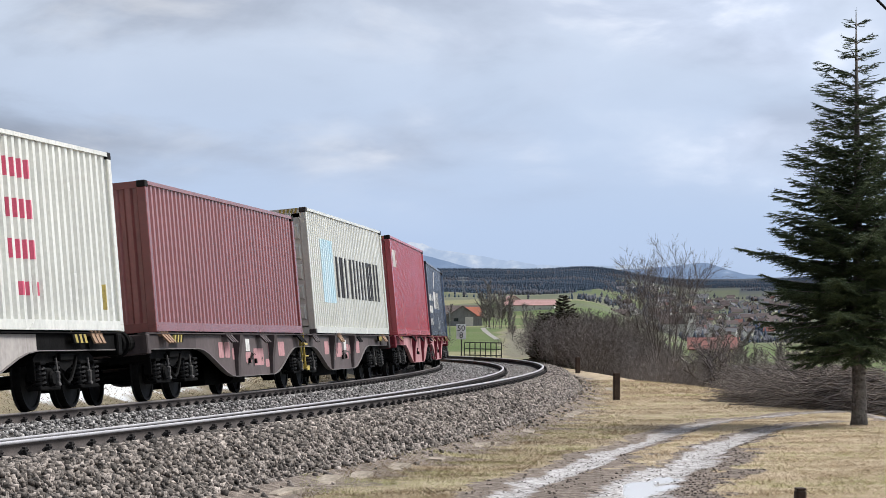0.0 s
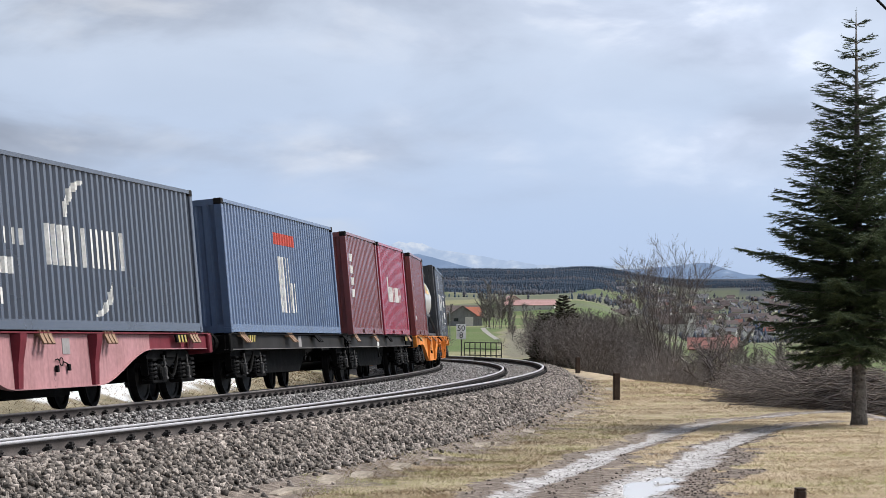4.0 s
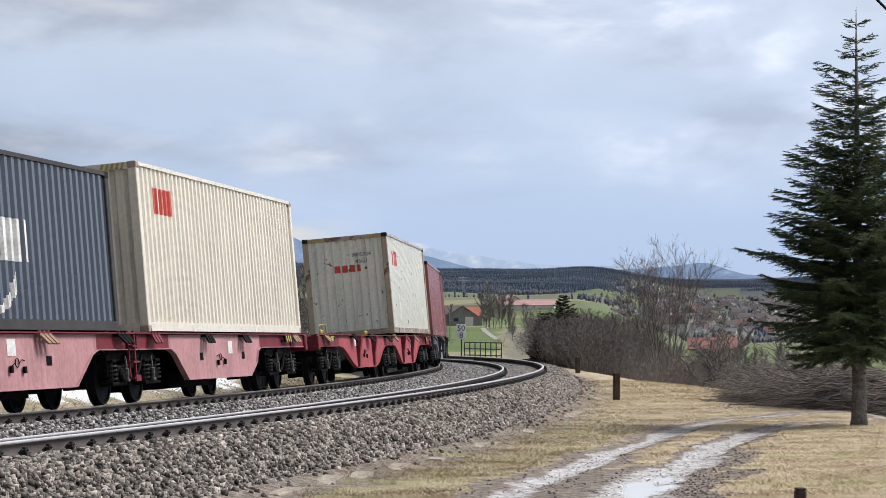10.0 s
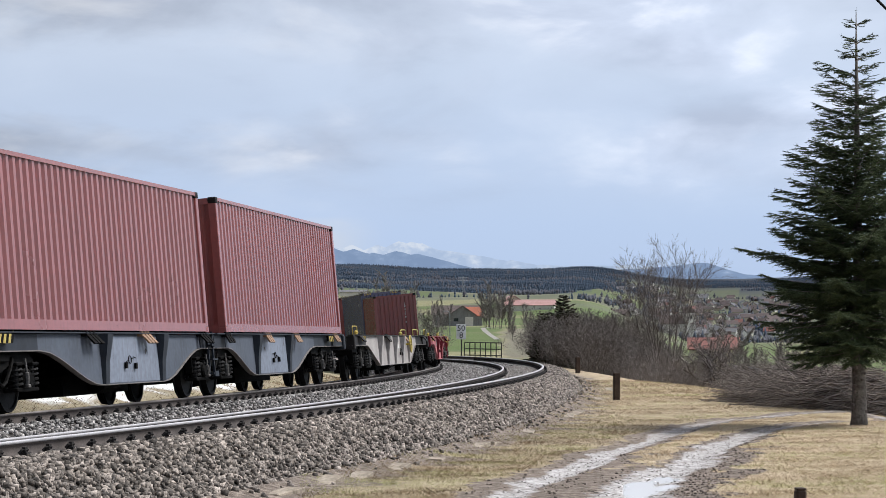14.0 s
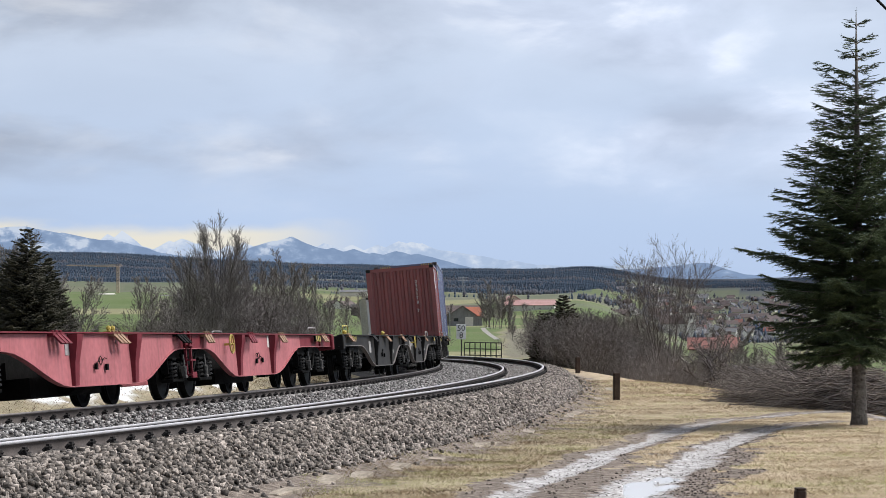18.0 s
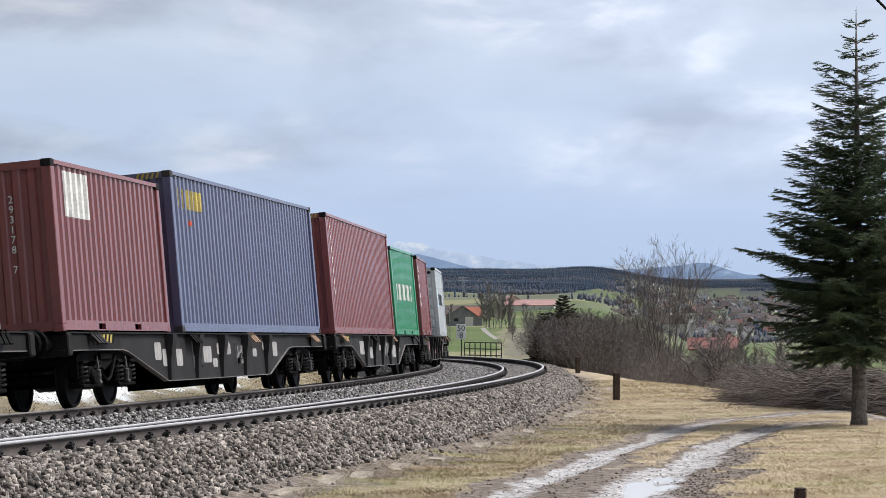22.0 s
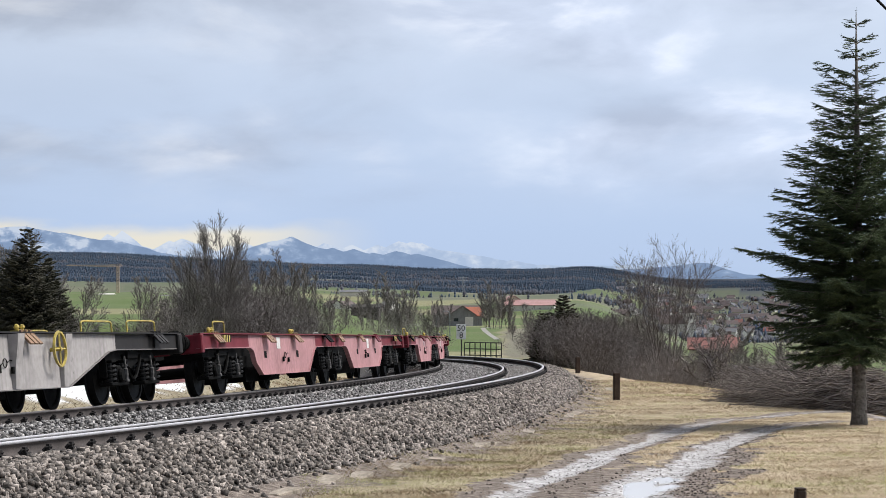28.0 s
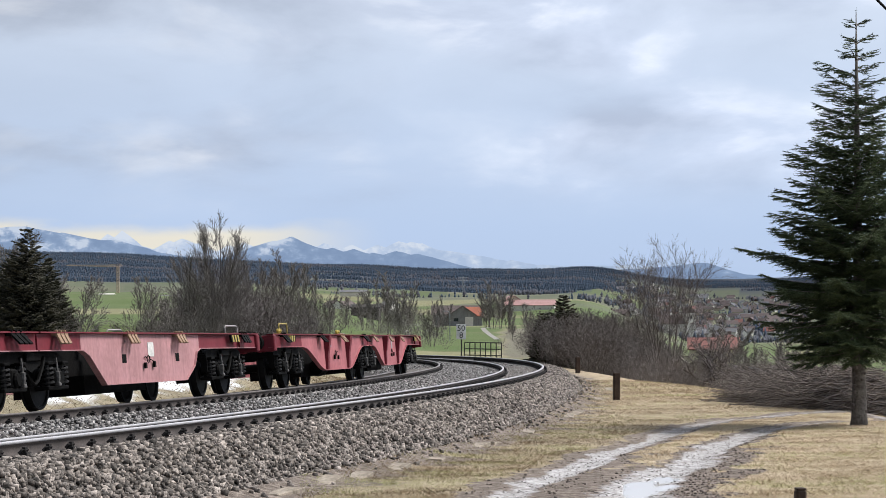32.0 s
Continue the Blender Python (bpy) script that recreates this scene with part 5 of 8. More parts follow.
    mark(c, L20, [r for z in (0.95, 1.25, 1.55, 1.85) for r in blocks(-2.4, z, 0.42, 0.2, (3, -1, 3))], M_WHITEP, "white upright lettering bars")
    c = put(-92.75, L20, STD, kred, kred, "crimson twenty-foot container with white lettering", seat(-117.2, -88.5, 1))
    mark(c, L20, blocks(-1.3, 0.95, 3.0, 0.42, (3, -1, 2, 3, -1, 2, -1, 3, -1, 3)), M_WHITEP, "white lettering bars")
    mark(c, L20, [(-1.35, 0.95, -1.0, 1.65)], M_WHITEP, "white lettering bars")
    c = put(-84.6, L20, STD, brown, brown, "dark brown twenty-foot container with upright white lettering", seat(-88.3, -60.3, 0))
    mark(c, L20, [(-2.2, 0.5, -1.75, 0.62), (-2.2, 0.72, -1.85, 1.15), (-2.2, 1.4, -1.85, 1.8), (-2.2, 2.0, -1.85, 2.4)], M_WHITEP, "white upright lettering bars")
    words(c, L20, "278084  4", 0.2, 0.2, 1.95, M_WHITEP, end=True)
    words(c, L20, "22G1", 0.2, 0.0, 1.72, M_WHITEP, end=True)
    tank_container(-78.35, seat(-88.3, -60.3, 0))
    c = put(-67.65, L40, STD, navy2, navy2, "dark grey forty-foot container with white lettering, arcs and a framed box", seat(-88.3, -60.3, 1))
    logo_navy(c, L40, -1.2, M_WHITEP)
    mark(c, L40, [(2.9, 1.62, 5.3, 1.66), (2.9, 0.52, 5.3, 0.56), (5.26, 0.56, 5.3, 1.62)] + blocks(2.95, 1.2, 2.1, 0.26, (2, -1, 2, -1, 3, -1, 3, -1, 2)) + blocks(3.1, 0.72, 2.0, 0.26, (2, -1, 3, -1, 2, -1, 2)), M_WHITEP, "white framed lettering bars")
    c = put(-53.35, L40, STD, navy, black_rail, "dark navy forty-foot container with white lettering and arcs", seat(-60.1, -32.4, 0))
    logo_navy(c, L40, 0.3, M_WHITEP)
    words(c, L40, "840251  0", 0.16, 0.35, 1.9, M_WHITEP, end=True)
    c = put(-39.6, L40, HC, cream, cream, "cream forty-foot container with a red mark, rust-stained end", seat(-60.1, -32.4, 1), castings=rusty)
    mark(c, L40, blocks(-5.1, 2.05, 1.2, 0.45, (2, -1, 3, -1, 1)), redmark, "red lettering bars")
    c = put(-11.45, L40, HC, ivory, rusty, "weathered ivory forty-foot container with grey rust-spotted end", seat(-32.2, -4.8, 1), raised=0.055)
    mark(c, L40, blocks(-4.6, 2.0, 1.2, 0.42, (2, -1, 3, -1, 1)), redmark, "red lettering bars")
    mark_end(c, L40, blocks(-0.35, 1.85, 0.75, 0.2, (3, -1, 3, -1, 3, -1, 2)), redmark, "red lettering bars")
    words(c, L40, "8805734", 0.16, 0.45, 2.33, M_DARKMARK, end=True)
    words(c, L40, "45G1", 0.16, 0.45, 2.14, M_DARKMARK, end=True)
    put(2.7, L40, STD, brown_l, brown_l, "plain red-brown forty-foot container", seat(-4.6, 23.3, 0))
    put(16.2, L40, STD, brown_l, brown_l, "plain red-brown forty-foot container with a dark end", seat(-4.6, 23.3, 1))
    c = put(103.9, L20, STD, brown, brown, "rust-brown twenty-foot container with a white square sign", (103.45, 118.05))
    mark(c, L20, [(-2.35, 1.75, -1.15, 2.45)], M_WHITEP, "white square sign")
    for i, ch in enumerate("293178 7"):
        words(c, L20, ch, 0.16, 0.55, 2.02 - 0.15 * i, M_WHITEP, end=True)
    c = put(113.85, L40, HC, indigo, indigo, "blue-grey forty-foot container with a yellow mark", (103.45, 118.05), castings=black_rail)
    mark(c, L40, blocks(-5.6, 2.25, 1.7, 0.36, (3, -1, 3, -1, 3)), M_YELLOW, "yellow lettering bars")
    mark(c, L40, [(-5.0, 1.95, -4.6, 2.05)], redmark, "small red mark")
    c = put(127.95, L40, HC, orange_brown, orange_brown, "rust-brown forty-foot container with upright white lettering", (124.15, 138.25))
    mark(c, L40, [r for k in range(7) for r in [(-5.55, 0.95 + 0.25 * k, -5.3, 1.12 + 0.25 * k)]], M_WHITEP, "white upright lettering bars")
    c = put(137.62, L20, STD, green, green, "green twenty-foot container with large white lettering", (124.15, 138.25))
    mark(c, L20, blocks(-1.9, 1.05, 3.8, 0.48, (3, -1, 3, -1, 3, -1, 3, -1, 3, -1, 3, -1, 3, -1, 3, -1, 3)), M_WHITEP, "white lettering bars")
    c = put(145.25, L20, STD, orange_brown, brown, "rust-brown twenty-foot container with upright white lettering", (144.35, 158.75))
    mark(c, L20, [(-2.3, 0.95 + 0.28 * k, -2.0, 1.13 + 0.28 * k) for k in range(5)], M_WHITEP, "white upright lettering bars")
    c = put(157.85, L20, STD, silver, silver, "silver-grey twenty-foot container with dark lettering and ribbed doors", (144.35, 158.75), doors_first=True)
    mark(c, L20, blocks(-1.3, 1.2, 3.0, 0.42, (4, -1, 3, -1, 3, -1, 3, -1, 3, -1, 3)), M_DARKMARK, "dark lettering bars")
    mark(c, L20, [(-2.3, 1.1, -1.6, 1.75)], bluemark, "pale blue square")
    words(c, L20, "001 758  7", 0.17, 0.55, 1.98, M_DARKMARK, end=True, doors=True)
    words(c, L20, "22G1", 0.17, 0.35, 1.76, M_DARKMARK, end=True, doors=True)


def logo_navy(c, L, x, mat):
    """A row of bars between two thin arcs."""
    mark(c, L, blocks(x - 1.7, 1.0, 3.7, 0.62, (3, -1, 4, -1, 4, -2, 3, -1, 3, -1, 4)), mat, "white lettering bars")
    arcs = []
    for k in range(26):
        a = radians(96 + 3.4 * k)
        t = 0.02 + 0.10 * math.sin(math.pi * (1 - k / 25.0) ** 0.7)
        cx, cz = 1.30 * math.cos(a), 1.05 * math.sin(a)
        arcs.append((x + 0.3 + cx, 1.3 + cz - t, x + 0.3 + cx + 0.085, 1.3 + cz + t))
        arcs.append((x + 0.3 - cx - 0.085, 1.3 - cz - t, x + 0.3 - cx, 1.3 - cz + t))
    mark(c, L, [a for a in arcs if a[1] > 1.75], mat, "white upper arc")
    mark(c, L, [a for a in arcs if a[3] < 0.9], mat, "white lower arc")


def tank_container(u, seat):
    H, L = 2.591, 6.058
    white = paint("tank_white_paint", (0.66, 0.65, 0.62), spots=((0.35, 0.33, 0.28), 0.28, 1.2))
    frame_m = material("dark_grey_frame_paint", (0.06, 0.065, 0.075), (0.03, 0.032, 0.036), rough=0.55)
    c = tagged(empty("tank_container"), "white tank in a dark grey steel frame", "tank container", "containers on the train")
    MOVERS.append((c, None, seat[0], seat[1], pose(u - (seat[0] + seat[1]) / 2, 0, DECK + 0.005)))
    m = Mesh()
    m.lathe([(0.02, -2.75), (0.55, -2.70), (0.9, -2.55), (1.08, -2.3), (1.12, -2.0), (1.12, 2.0), (1.08, 2.3), (0.9, 2.55), (0.55, 2.70), (0.02, 2.75)], (0, 0, 1.32), "x", 40)
    part("tank", m, white, c, "white rounded tank", smooth=True)
    yellow = material("faded_yellow_sign", (0.62, 0.47, 0.16), (0.55, 0.36, 0.14), rough=0.6, patch=3)
    pink = material("faded_red_sign", (0.60, 0.22, 0.20), (0.62, 0.38, 0.36), rough=0.6, patch=3)
    grey = material("grey_sign_bars", (0.30, 0.27, 0.16), (0.36, 0.30, 0.16), rough=0.6, patch=3)

    def on_tank(x0, x1, e0, e1, r):
        sg = Mesh()
        for i in range(6):
            a0, a1 = radians(e0 + (e1 - e0) * i / 6), radians(e0 + (e1 - e0) * (i + 1) / 6)
            sg.quad((x0, -r * math.cos(a0), 1.32 + r * math.sin(a0)), (x1, -r * math.cos(a0), 1.32 + r * math.sin(a0)), (x1, -r * math.cos(a1), 1.32 + r * math.sin(a1)), (x0, -r * math.cos(a1), 1.32 + r * math.sin(a1)))
        return sg

    part("sign", on_tank(-0.35, 0.95, 8, 34, 1.126), yellow, c, "faded yellow sign")
    for x0 in (-0.98, -0.68):
        part("letter_bar", on_tank(x0, x0 + 0.20, 8, 32, 1.126), pink, c, "faded red bar")
    for i in range(4):
        part("letter_bar", on_tank(-0.24 + 0.28 * i, -0.08 + 0.28 * i, 14, 28, 1.130), grey, c)
    for x in (-1, 1):
        for y in (-1, 1):
            part("corner_post", cached(("corner_post", H), lambda: corner_post(H)), frame_m, c, m=pose(x * (L / 2 - 0.085), y * 1.135, 0))
            for z in (0, H - 0.118):
                part("corner_casting", cached(("casting",), casting), frame_m, c, m=pose(x * (L / 2 - 0.089), y * 1.138, z, 0, 0, 0 if y < 0 else 180))
            b = Mesh(); b.tube([(x * (L / 2 - 0.1), y * 1.13, 0.15), (x * 1.55, y * 1.02, 0.72)], 0.05, 4)
            part("brace", b, frame_m, c)
            b = Mesh(); b.tube([(x * 1.55, y * 1.02, 0.74), (x * 0.2, y * 0.75, 0.28)], 0.04, 4)
            part("brace", b, frame_m, c)
        part("end_sill", cached(("cross_rail", 0), lambda: cross_rail(0.02, 0.17)), frame_m, c, m=pose(x * (L / 2 - 0.06), 0, 0))
        part("end_header", cached(("cross_rail", H), lambda: cross_rail(H - 0.13, H - 0.01)), frame_m, c, m=pose(x * (L / 2 - 0.06), 0, 0))
        e = Mesh(); e.box(-0.03, 0.03, -1.05, 1.05, 1.9, 2.46); part("end_shield", e, frame_m, c, m=pose(x * (L / 2 - 0.12), 0, 0))
        e = Mesh(); e.lathe([(1.0, -0.1), (1.05, -0.1), (1.05, 0.25), (1.0, 0.25)], (x * 2.35, 0, 1.32), "x", 24); part("support_ring", e, frame_m, c)
    for y in (-1, 1):
        e = Mesh(); e.box(-L / 2 + 0.16, L / 2 - 0.16, y * 1.1 - 0.03, y * 1.1 + 0.03, 0.02, 0.10); part("bottom_rail", e, frame_m, c)
        e = Mesh(); e.box(-1.55, 1.55, y * 1.02 - 0.04, y * 1.02 + 0.04, 0.70, 0.78); part("saddle_rail", e, frame_m, c)
    e = Mesh()
    e.box(-L / 2 + 0.15, L / 2 - 0.15, -0.75, -0.2, 2.50, 2.54)
    part("walkway", e, frame_m, c, "grating walkway on top")
    for x in (-1.6, -0.6, 0.4):
        e = Mesh(); e.tube([(x, -0.9, 2.42), (x + 0.05, -1.0, 2.25), (x + 0.16, -1.05, 2.1)], 0.02, 5); part("hose_hook", e, M_SPRING, c)
    e = Mesh(); e.lathe([(0, 0), (0.25, 0), (0.25, 0.12), (0, 0.14)], (-1.2, 0, 2.40), "z", 14); part("manhole", e, white, c)


def motions():
    """All of the train's movement along its track."""
    times = [i * 0.5 for i in range(65)]
    poses = {}

    def world_pose(a, b, t):
        key = (a, b, t)
        if key not in poses:
            poses[key] = seat_pose(a - travel(t), b - travel(t))
        return poses[key]

    spans = {o: (a, b, off) for o, parent, a, b, off in MOVERS}
    for ob, parent, a, b, off in MOVERS:
        rows = []
        for t in times:
            m = world_pose(a, b, t)
            if parent is not None:
                pa, pb, _ = spans[parent]
                m = world_pose(pa, pb, t).inverted() @ m
            rows.append((t, m @ off if off is not None else m))
        walk(ob, rows)
    roll = [(i / 30, travel(i / 30) / 0.46) for i in range(961)]
    walk(CLOUDS, CLOUD_ROWS)
    for w, x in WHEELSETS:
        walk(w, [(t, Matrix.Translation((x, 0, 0.466)) @ Matrix.Rotation(-a % (2 * math.pi), 4, "Y")) for t, a in roll])


build_train()

# ---- sky: slow cloud layer in front of the still sky ----
def build_clouds():
    m = bpy.data.materials.new("grey_cloud_layer")
    m.use_nodes = True
    nt = m.node_tree
    nt.nodes.clear()
    N, K = nt.nodes.new, nt.links.new
    out = N("ShaderNodeOutputMaterial")
    co = N("ShaderNodeTexCoord")
    nrm = N("ShaderNodeVectorMath"); nrm.operation = "NORMALIZE"; K(co.outputs["Object"], nrm.inputs[0])
    sep = N("ShaderNodeSeparateXYZ"); K(nrm.outputs[0], sep.inputs[0])

    def noise_at(scale, sz, detail, rough=0.55, dist=0.4):
        mp = N("ShaderNodeMapping"); mp.inputs["Scale"].default_value = (1, 1, sz); mp.inputs["Rotation"].default_value = (0, radians(-9), 0); K(nrm.outputs[0], mp.inputs[0])
        n = N("ShaderNodeTexNoise"); n.inputs["Scale"].default_value = scale; n.inputs["Detail"].default_value = detail; n.inputs["Roughness"].default_value = rough; n.inputs["Distortion"].default_value = dist
        K(mp.outputs[0], n.inputs[0]); return n.outputs[0]

    def rng(v, a, b, c=0.0, d=1.0):
        r = N("ShaderNodeMapRange"); r.interpolation_type = "SMOOTHSTEP"
        for i, x in zip((1, 2, 3, 4), (a, b, c, d)):
            r.inputs[i].default_value = x
        K(v, r.inputs[0]); return r.outputs[0]

    def mul(a, b):
        r = N("ShaderNodeMath"); r.operation = "MULTIPLY"; K(a, r.inputs[0]); K(b, r.inputs[1]); return r.outputs[0]

    body = noise_at(6.0, 3.0, 8, 0.52, 0.3)
    light = noise_at(10.0, 2.6, 8, 0.52, 0.3)
    cr = N("ShaderNodeValToRGB"); e = cr.color_ramp.elements
    e[0].position, e[0].color = 0.36, (0.38, 0.44, 0.56, 1)
    e[1].position, e[1].color = 0.68, (0.93, 0.96, 1.03, 1)
    x = e.new(0.52); x.color = (0.54, 0.61, 0.75, 1)
    K(light, cr.inputs[0])
    em = N("ShaderNodeEmission"); K(cr.outputs[0], em.inputs[0])
    K(rng(sep.outputs[0], -0.20, 0.20, 0.70, 1.30), em.inputs[1])
    tr = N("ShaderNodeBsdfTransparent")
    al = mul(rng(body, 0.40, 0.62, 0.15, 0.95), rng(sep.outputs[2], 0.028, 0.075))
    al = mul(al, rng(sep.outputs[2], 0.75, 0.45))
    al = mul(al, rng(sep.outputs[1], 0.25, 0.6))
    mix = N("ShaderNodeMixShader"); K(al, mix.inputs[0]); K(tr.outputs[0], mix.inputs[1]); K(em.outputs[0], mix.inputs[2])
    K(mix.outputs[0], out.inputs[0])
    az = np.radians(np.linspace(-75, 75, 61)); el = np.radians(np.linspace(0.8, 50, 34))
    A, E = np.meshgrid(az, el, indexing="ij")
    R = 4850.0
    v = np.stack([R * np.cos(E) * np.sin(A), R * np.cos(E) * np.cos(A), R * np.sin(E)], -1).reshape(-1, 3)
    n, k = A.shape
    i, j = np.meshgrid(np.arange(n - 1), np.arange(k - 1), indexing="ij")
    f = np.stack([i * k + j, i * k + j + 1, (i + 1) * k + j + 1, (i + 1) * k + j], -1).reshape(-1, 4)
    ob = new("backdrop_clouds", fast_mesh("backdrop_clouds", v, f, m, True))
    tagged(ob, "grey-blue layered rain clouds drifting slowly", "sky", kind="structure")
    walk_rows = [(t, pose(0, 0, 0, 0, 0, 0.136 * t)) for t in (0, 8, 16, 24, 32)]
    return ob, walk_rows


CLOUDS, CLOUD_ROWS = build_clouds()


def view_z(d, py):
    """Height at distance d of a level line py below the top of an 882-high view."""
    return CAM_Z + d * (547.7 - py) / 4209.0


def view_x(d, px):
    return d * (px - 784.0) / 4209.0


# ---- mountains and hills behind ----
def mountain(name, label, dist, base, bumps, px0, px1, colours, seed, rough):
    """A ridge as a relief: each summit (centre, level, slopes down to both sides)."""
    # unlit emission colours with distance haze and daylight already mixed in
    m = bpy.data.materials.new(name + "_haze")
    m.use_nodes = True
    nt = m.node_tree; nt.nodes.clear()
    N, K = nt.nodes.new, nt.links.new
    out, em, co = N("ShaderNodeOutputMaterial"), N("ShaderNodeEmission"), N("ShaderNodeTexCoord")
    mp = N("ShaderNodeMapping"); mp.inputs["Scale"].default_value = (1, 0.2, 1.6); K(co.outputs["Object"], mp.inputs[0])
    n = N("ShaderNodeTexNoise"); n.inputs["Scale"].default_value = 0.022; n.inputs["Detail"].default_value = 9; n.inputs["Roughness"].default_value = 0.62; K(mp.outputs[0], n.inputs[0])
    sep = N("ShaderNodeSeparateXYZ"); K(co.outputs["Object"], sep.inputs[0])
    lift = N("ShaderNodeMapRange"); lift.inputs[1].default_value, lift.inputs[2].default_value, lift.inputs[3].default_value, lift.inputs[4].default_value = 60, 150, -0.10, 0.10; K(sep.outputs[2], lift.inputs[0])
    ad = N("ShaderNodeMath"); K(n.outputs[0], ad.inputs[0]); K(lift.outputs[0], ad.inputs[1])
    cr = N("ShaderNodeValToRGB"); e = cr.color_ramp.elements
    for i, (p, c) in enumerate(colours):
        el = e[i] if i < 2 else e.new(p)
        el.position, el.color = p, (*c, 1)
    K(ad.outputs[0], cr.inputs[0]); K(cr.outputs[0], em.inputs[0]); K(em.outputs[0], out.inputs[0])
    px = np.linspace(px0, px1, 640)
    crest = np.full(len(px), float(base))
    for c, top, left, right in bumps:
        crest = np.minimum(crest, top + np.where(px < c, (c - px) * left, (px - c) * right))
    r = np.random.RandomState(seed)
    for k in range(1, 7):
        crest = crest + rough / k * np.sin(px * 0.016 * k * r.uniform(0.8, 1.3) * 1.7 + r.uniform(0, 6.28))
        crest = crest - rough * 0.8 / k * (1 - 2 * np.abs(np.sin(px * 0.021 * k * r.uniform(0.8, 1.25) + r.uniform(0, 6.28))))
    rows = []
    for j, w in enumerate(np.linspace(0, 1, 9)):
        dd = dist - 260 * w + 30 * np.sin(px * 0.05 + j)
        z = view_z(dist, crest) * (1 - w) + (-30.0) * w + 4 * np.sin(px * 0.06 + 2 * j) * (0 < j < 8)
        rows.append(np.stack([view_x(dd, px), dd, z], -1))
    V = np.array(rows)
    a, k = V.shape[:2]
    i, j = np.meshgrid(np.arange(a - 1), np.arange(k - 1), indexing="ij")
    f = np.stack([i * k + j, i * k + j + 1, (i + 1) * k + j + 1, (i + 1) * k + j], -1).reshape(-1, 4)
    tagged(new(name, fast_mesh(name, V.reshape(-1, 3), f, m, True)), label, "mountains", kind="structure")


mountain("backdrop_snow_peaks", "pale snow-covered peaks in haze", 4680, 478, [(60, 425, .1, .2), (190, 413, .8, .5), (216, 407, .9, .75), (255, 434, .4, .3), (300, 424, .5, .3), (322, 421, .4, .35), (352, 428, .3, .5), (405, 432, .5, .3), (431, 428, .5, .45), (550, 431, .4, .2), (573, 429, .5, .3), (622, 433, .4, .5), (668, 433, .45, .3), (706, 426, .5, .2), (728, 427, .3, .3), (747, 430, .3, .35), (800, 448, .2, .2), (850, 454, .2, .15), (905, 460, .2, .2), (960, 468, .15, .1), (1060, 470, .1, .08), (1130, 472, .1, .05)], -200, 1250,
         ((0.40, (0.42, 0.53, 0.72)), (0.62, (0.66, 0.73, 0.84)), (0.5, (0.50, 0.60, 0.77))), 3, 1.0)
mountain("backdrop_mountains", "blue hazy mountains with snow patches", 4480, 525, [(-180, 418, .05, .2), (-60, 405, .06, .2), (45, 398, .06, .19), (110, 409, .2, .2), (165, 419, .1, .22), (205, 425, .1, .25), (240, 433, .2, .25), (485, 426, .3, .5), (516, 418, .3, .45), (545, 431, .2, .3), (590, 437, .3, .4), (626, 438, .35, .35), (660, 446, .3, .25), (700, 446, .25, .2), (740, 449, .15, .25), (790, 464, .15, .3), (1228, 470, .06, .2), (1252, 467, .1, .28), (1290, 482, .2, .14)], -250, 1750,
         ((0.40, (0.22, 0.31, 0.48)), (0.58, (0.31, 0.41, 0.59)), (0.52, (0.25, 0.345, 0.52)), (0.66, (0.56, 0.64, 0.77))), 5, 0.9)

# tree colours with the blue-grey of distance haze mixed in
M_FOREST = material("hazed_spruce_forest", (0.070, 0.095, 0.132), (0.056, 0.076, 0.108), rough=1.0, grain=0.4, patch=0.01, bump=0, island=0.08, spec=0.0)
M_FORESTB = material("hazed_bare_wood", (0.115, 0.118, 0.135), (0.085, 0.09, 0.106), rough=1.0, grain=0.4, patch=0.01, bump=0, island=0.2, spec=0.0)


def cone_trees(name, x, y, h, mat, label, seed, round_top=False):
    """Joined far trees: two stacked uneven cones each."""
    rng = np.random.RandomState(seed)
    n = len(x)
    z = ground_height(x, y)
    k = 6
    a = np.linspace(0, 2 * np.pi, k, endpoint=False)[None] + rng.uniform(0, 1, (n, 1))
    tiers = ((0.0, 0.25, 0.62), (0.38, 0.17, 1.0)) if not round_top else ((0.0, 0.22, 0.75), (0.35, 0.34, 1.0))
    V, F = [], []
    off = 0
    for lo, r, hi in tiers:
        rr = h[:, None] * r * rng.uniform(0.75, 1.2, (n, k))
        ring = np.stack([x[:, None] + rr * np.cos(a), y[:, None] + rr * np.sin(a), (z + h * lo)[:, None] + h[:, None] * rng.uniform(-0.05, 0.05, (n, k))], -1)
        tip = np.stack([x, y, z + h * hi], -1)[:, None]
        v = np.concatenate([ring, tip], 1)
        base = off + np.arange(n)[:, None] * (k + 1)
        for j in range(k):
            F.append(np.concatenate([base + j, base + (j + 1) % k, base + k], 1))
        V.append(v.reshape(-1, 3)); off += n * (k + 1)
    me = fast_mesh(name, np.vstack(V), np.vstack(F), mat)
    return tagged(new(name, me), label, "forest", kind="stuff")


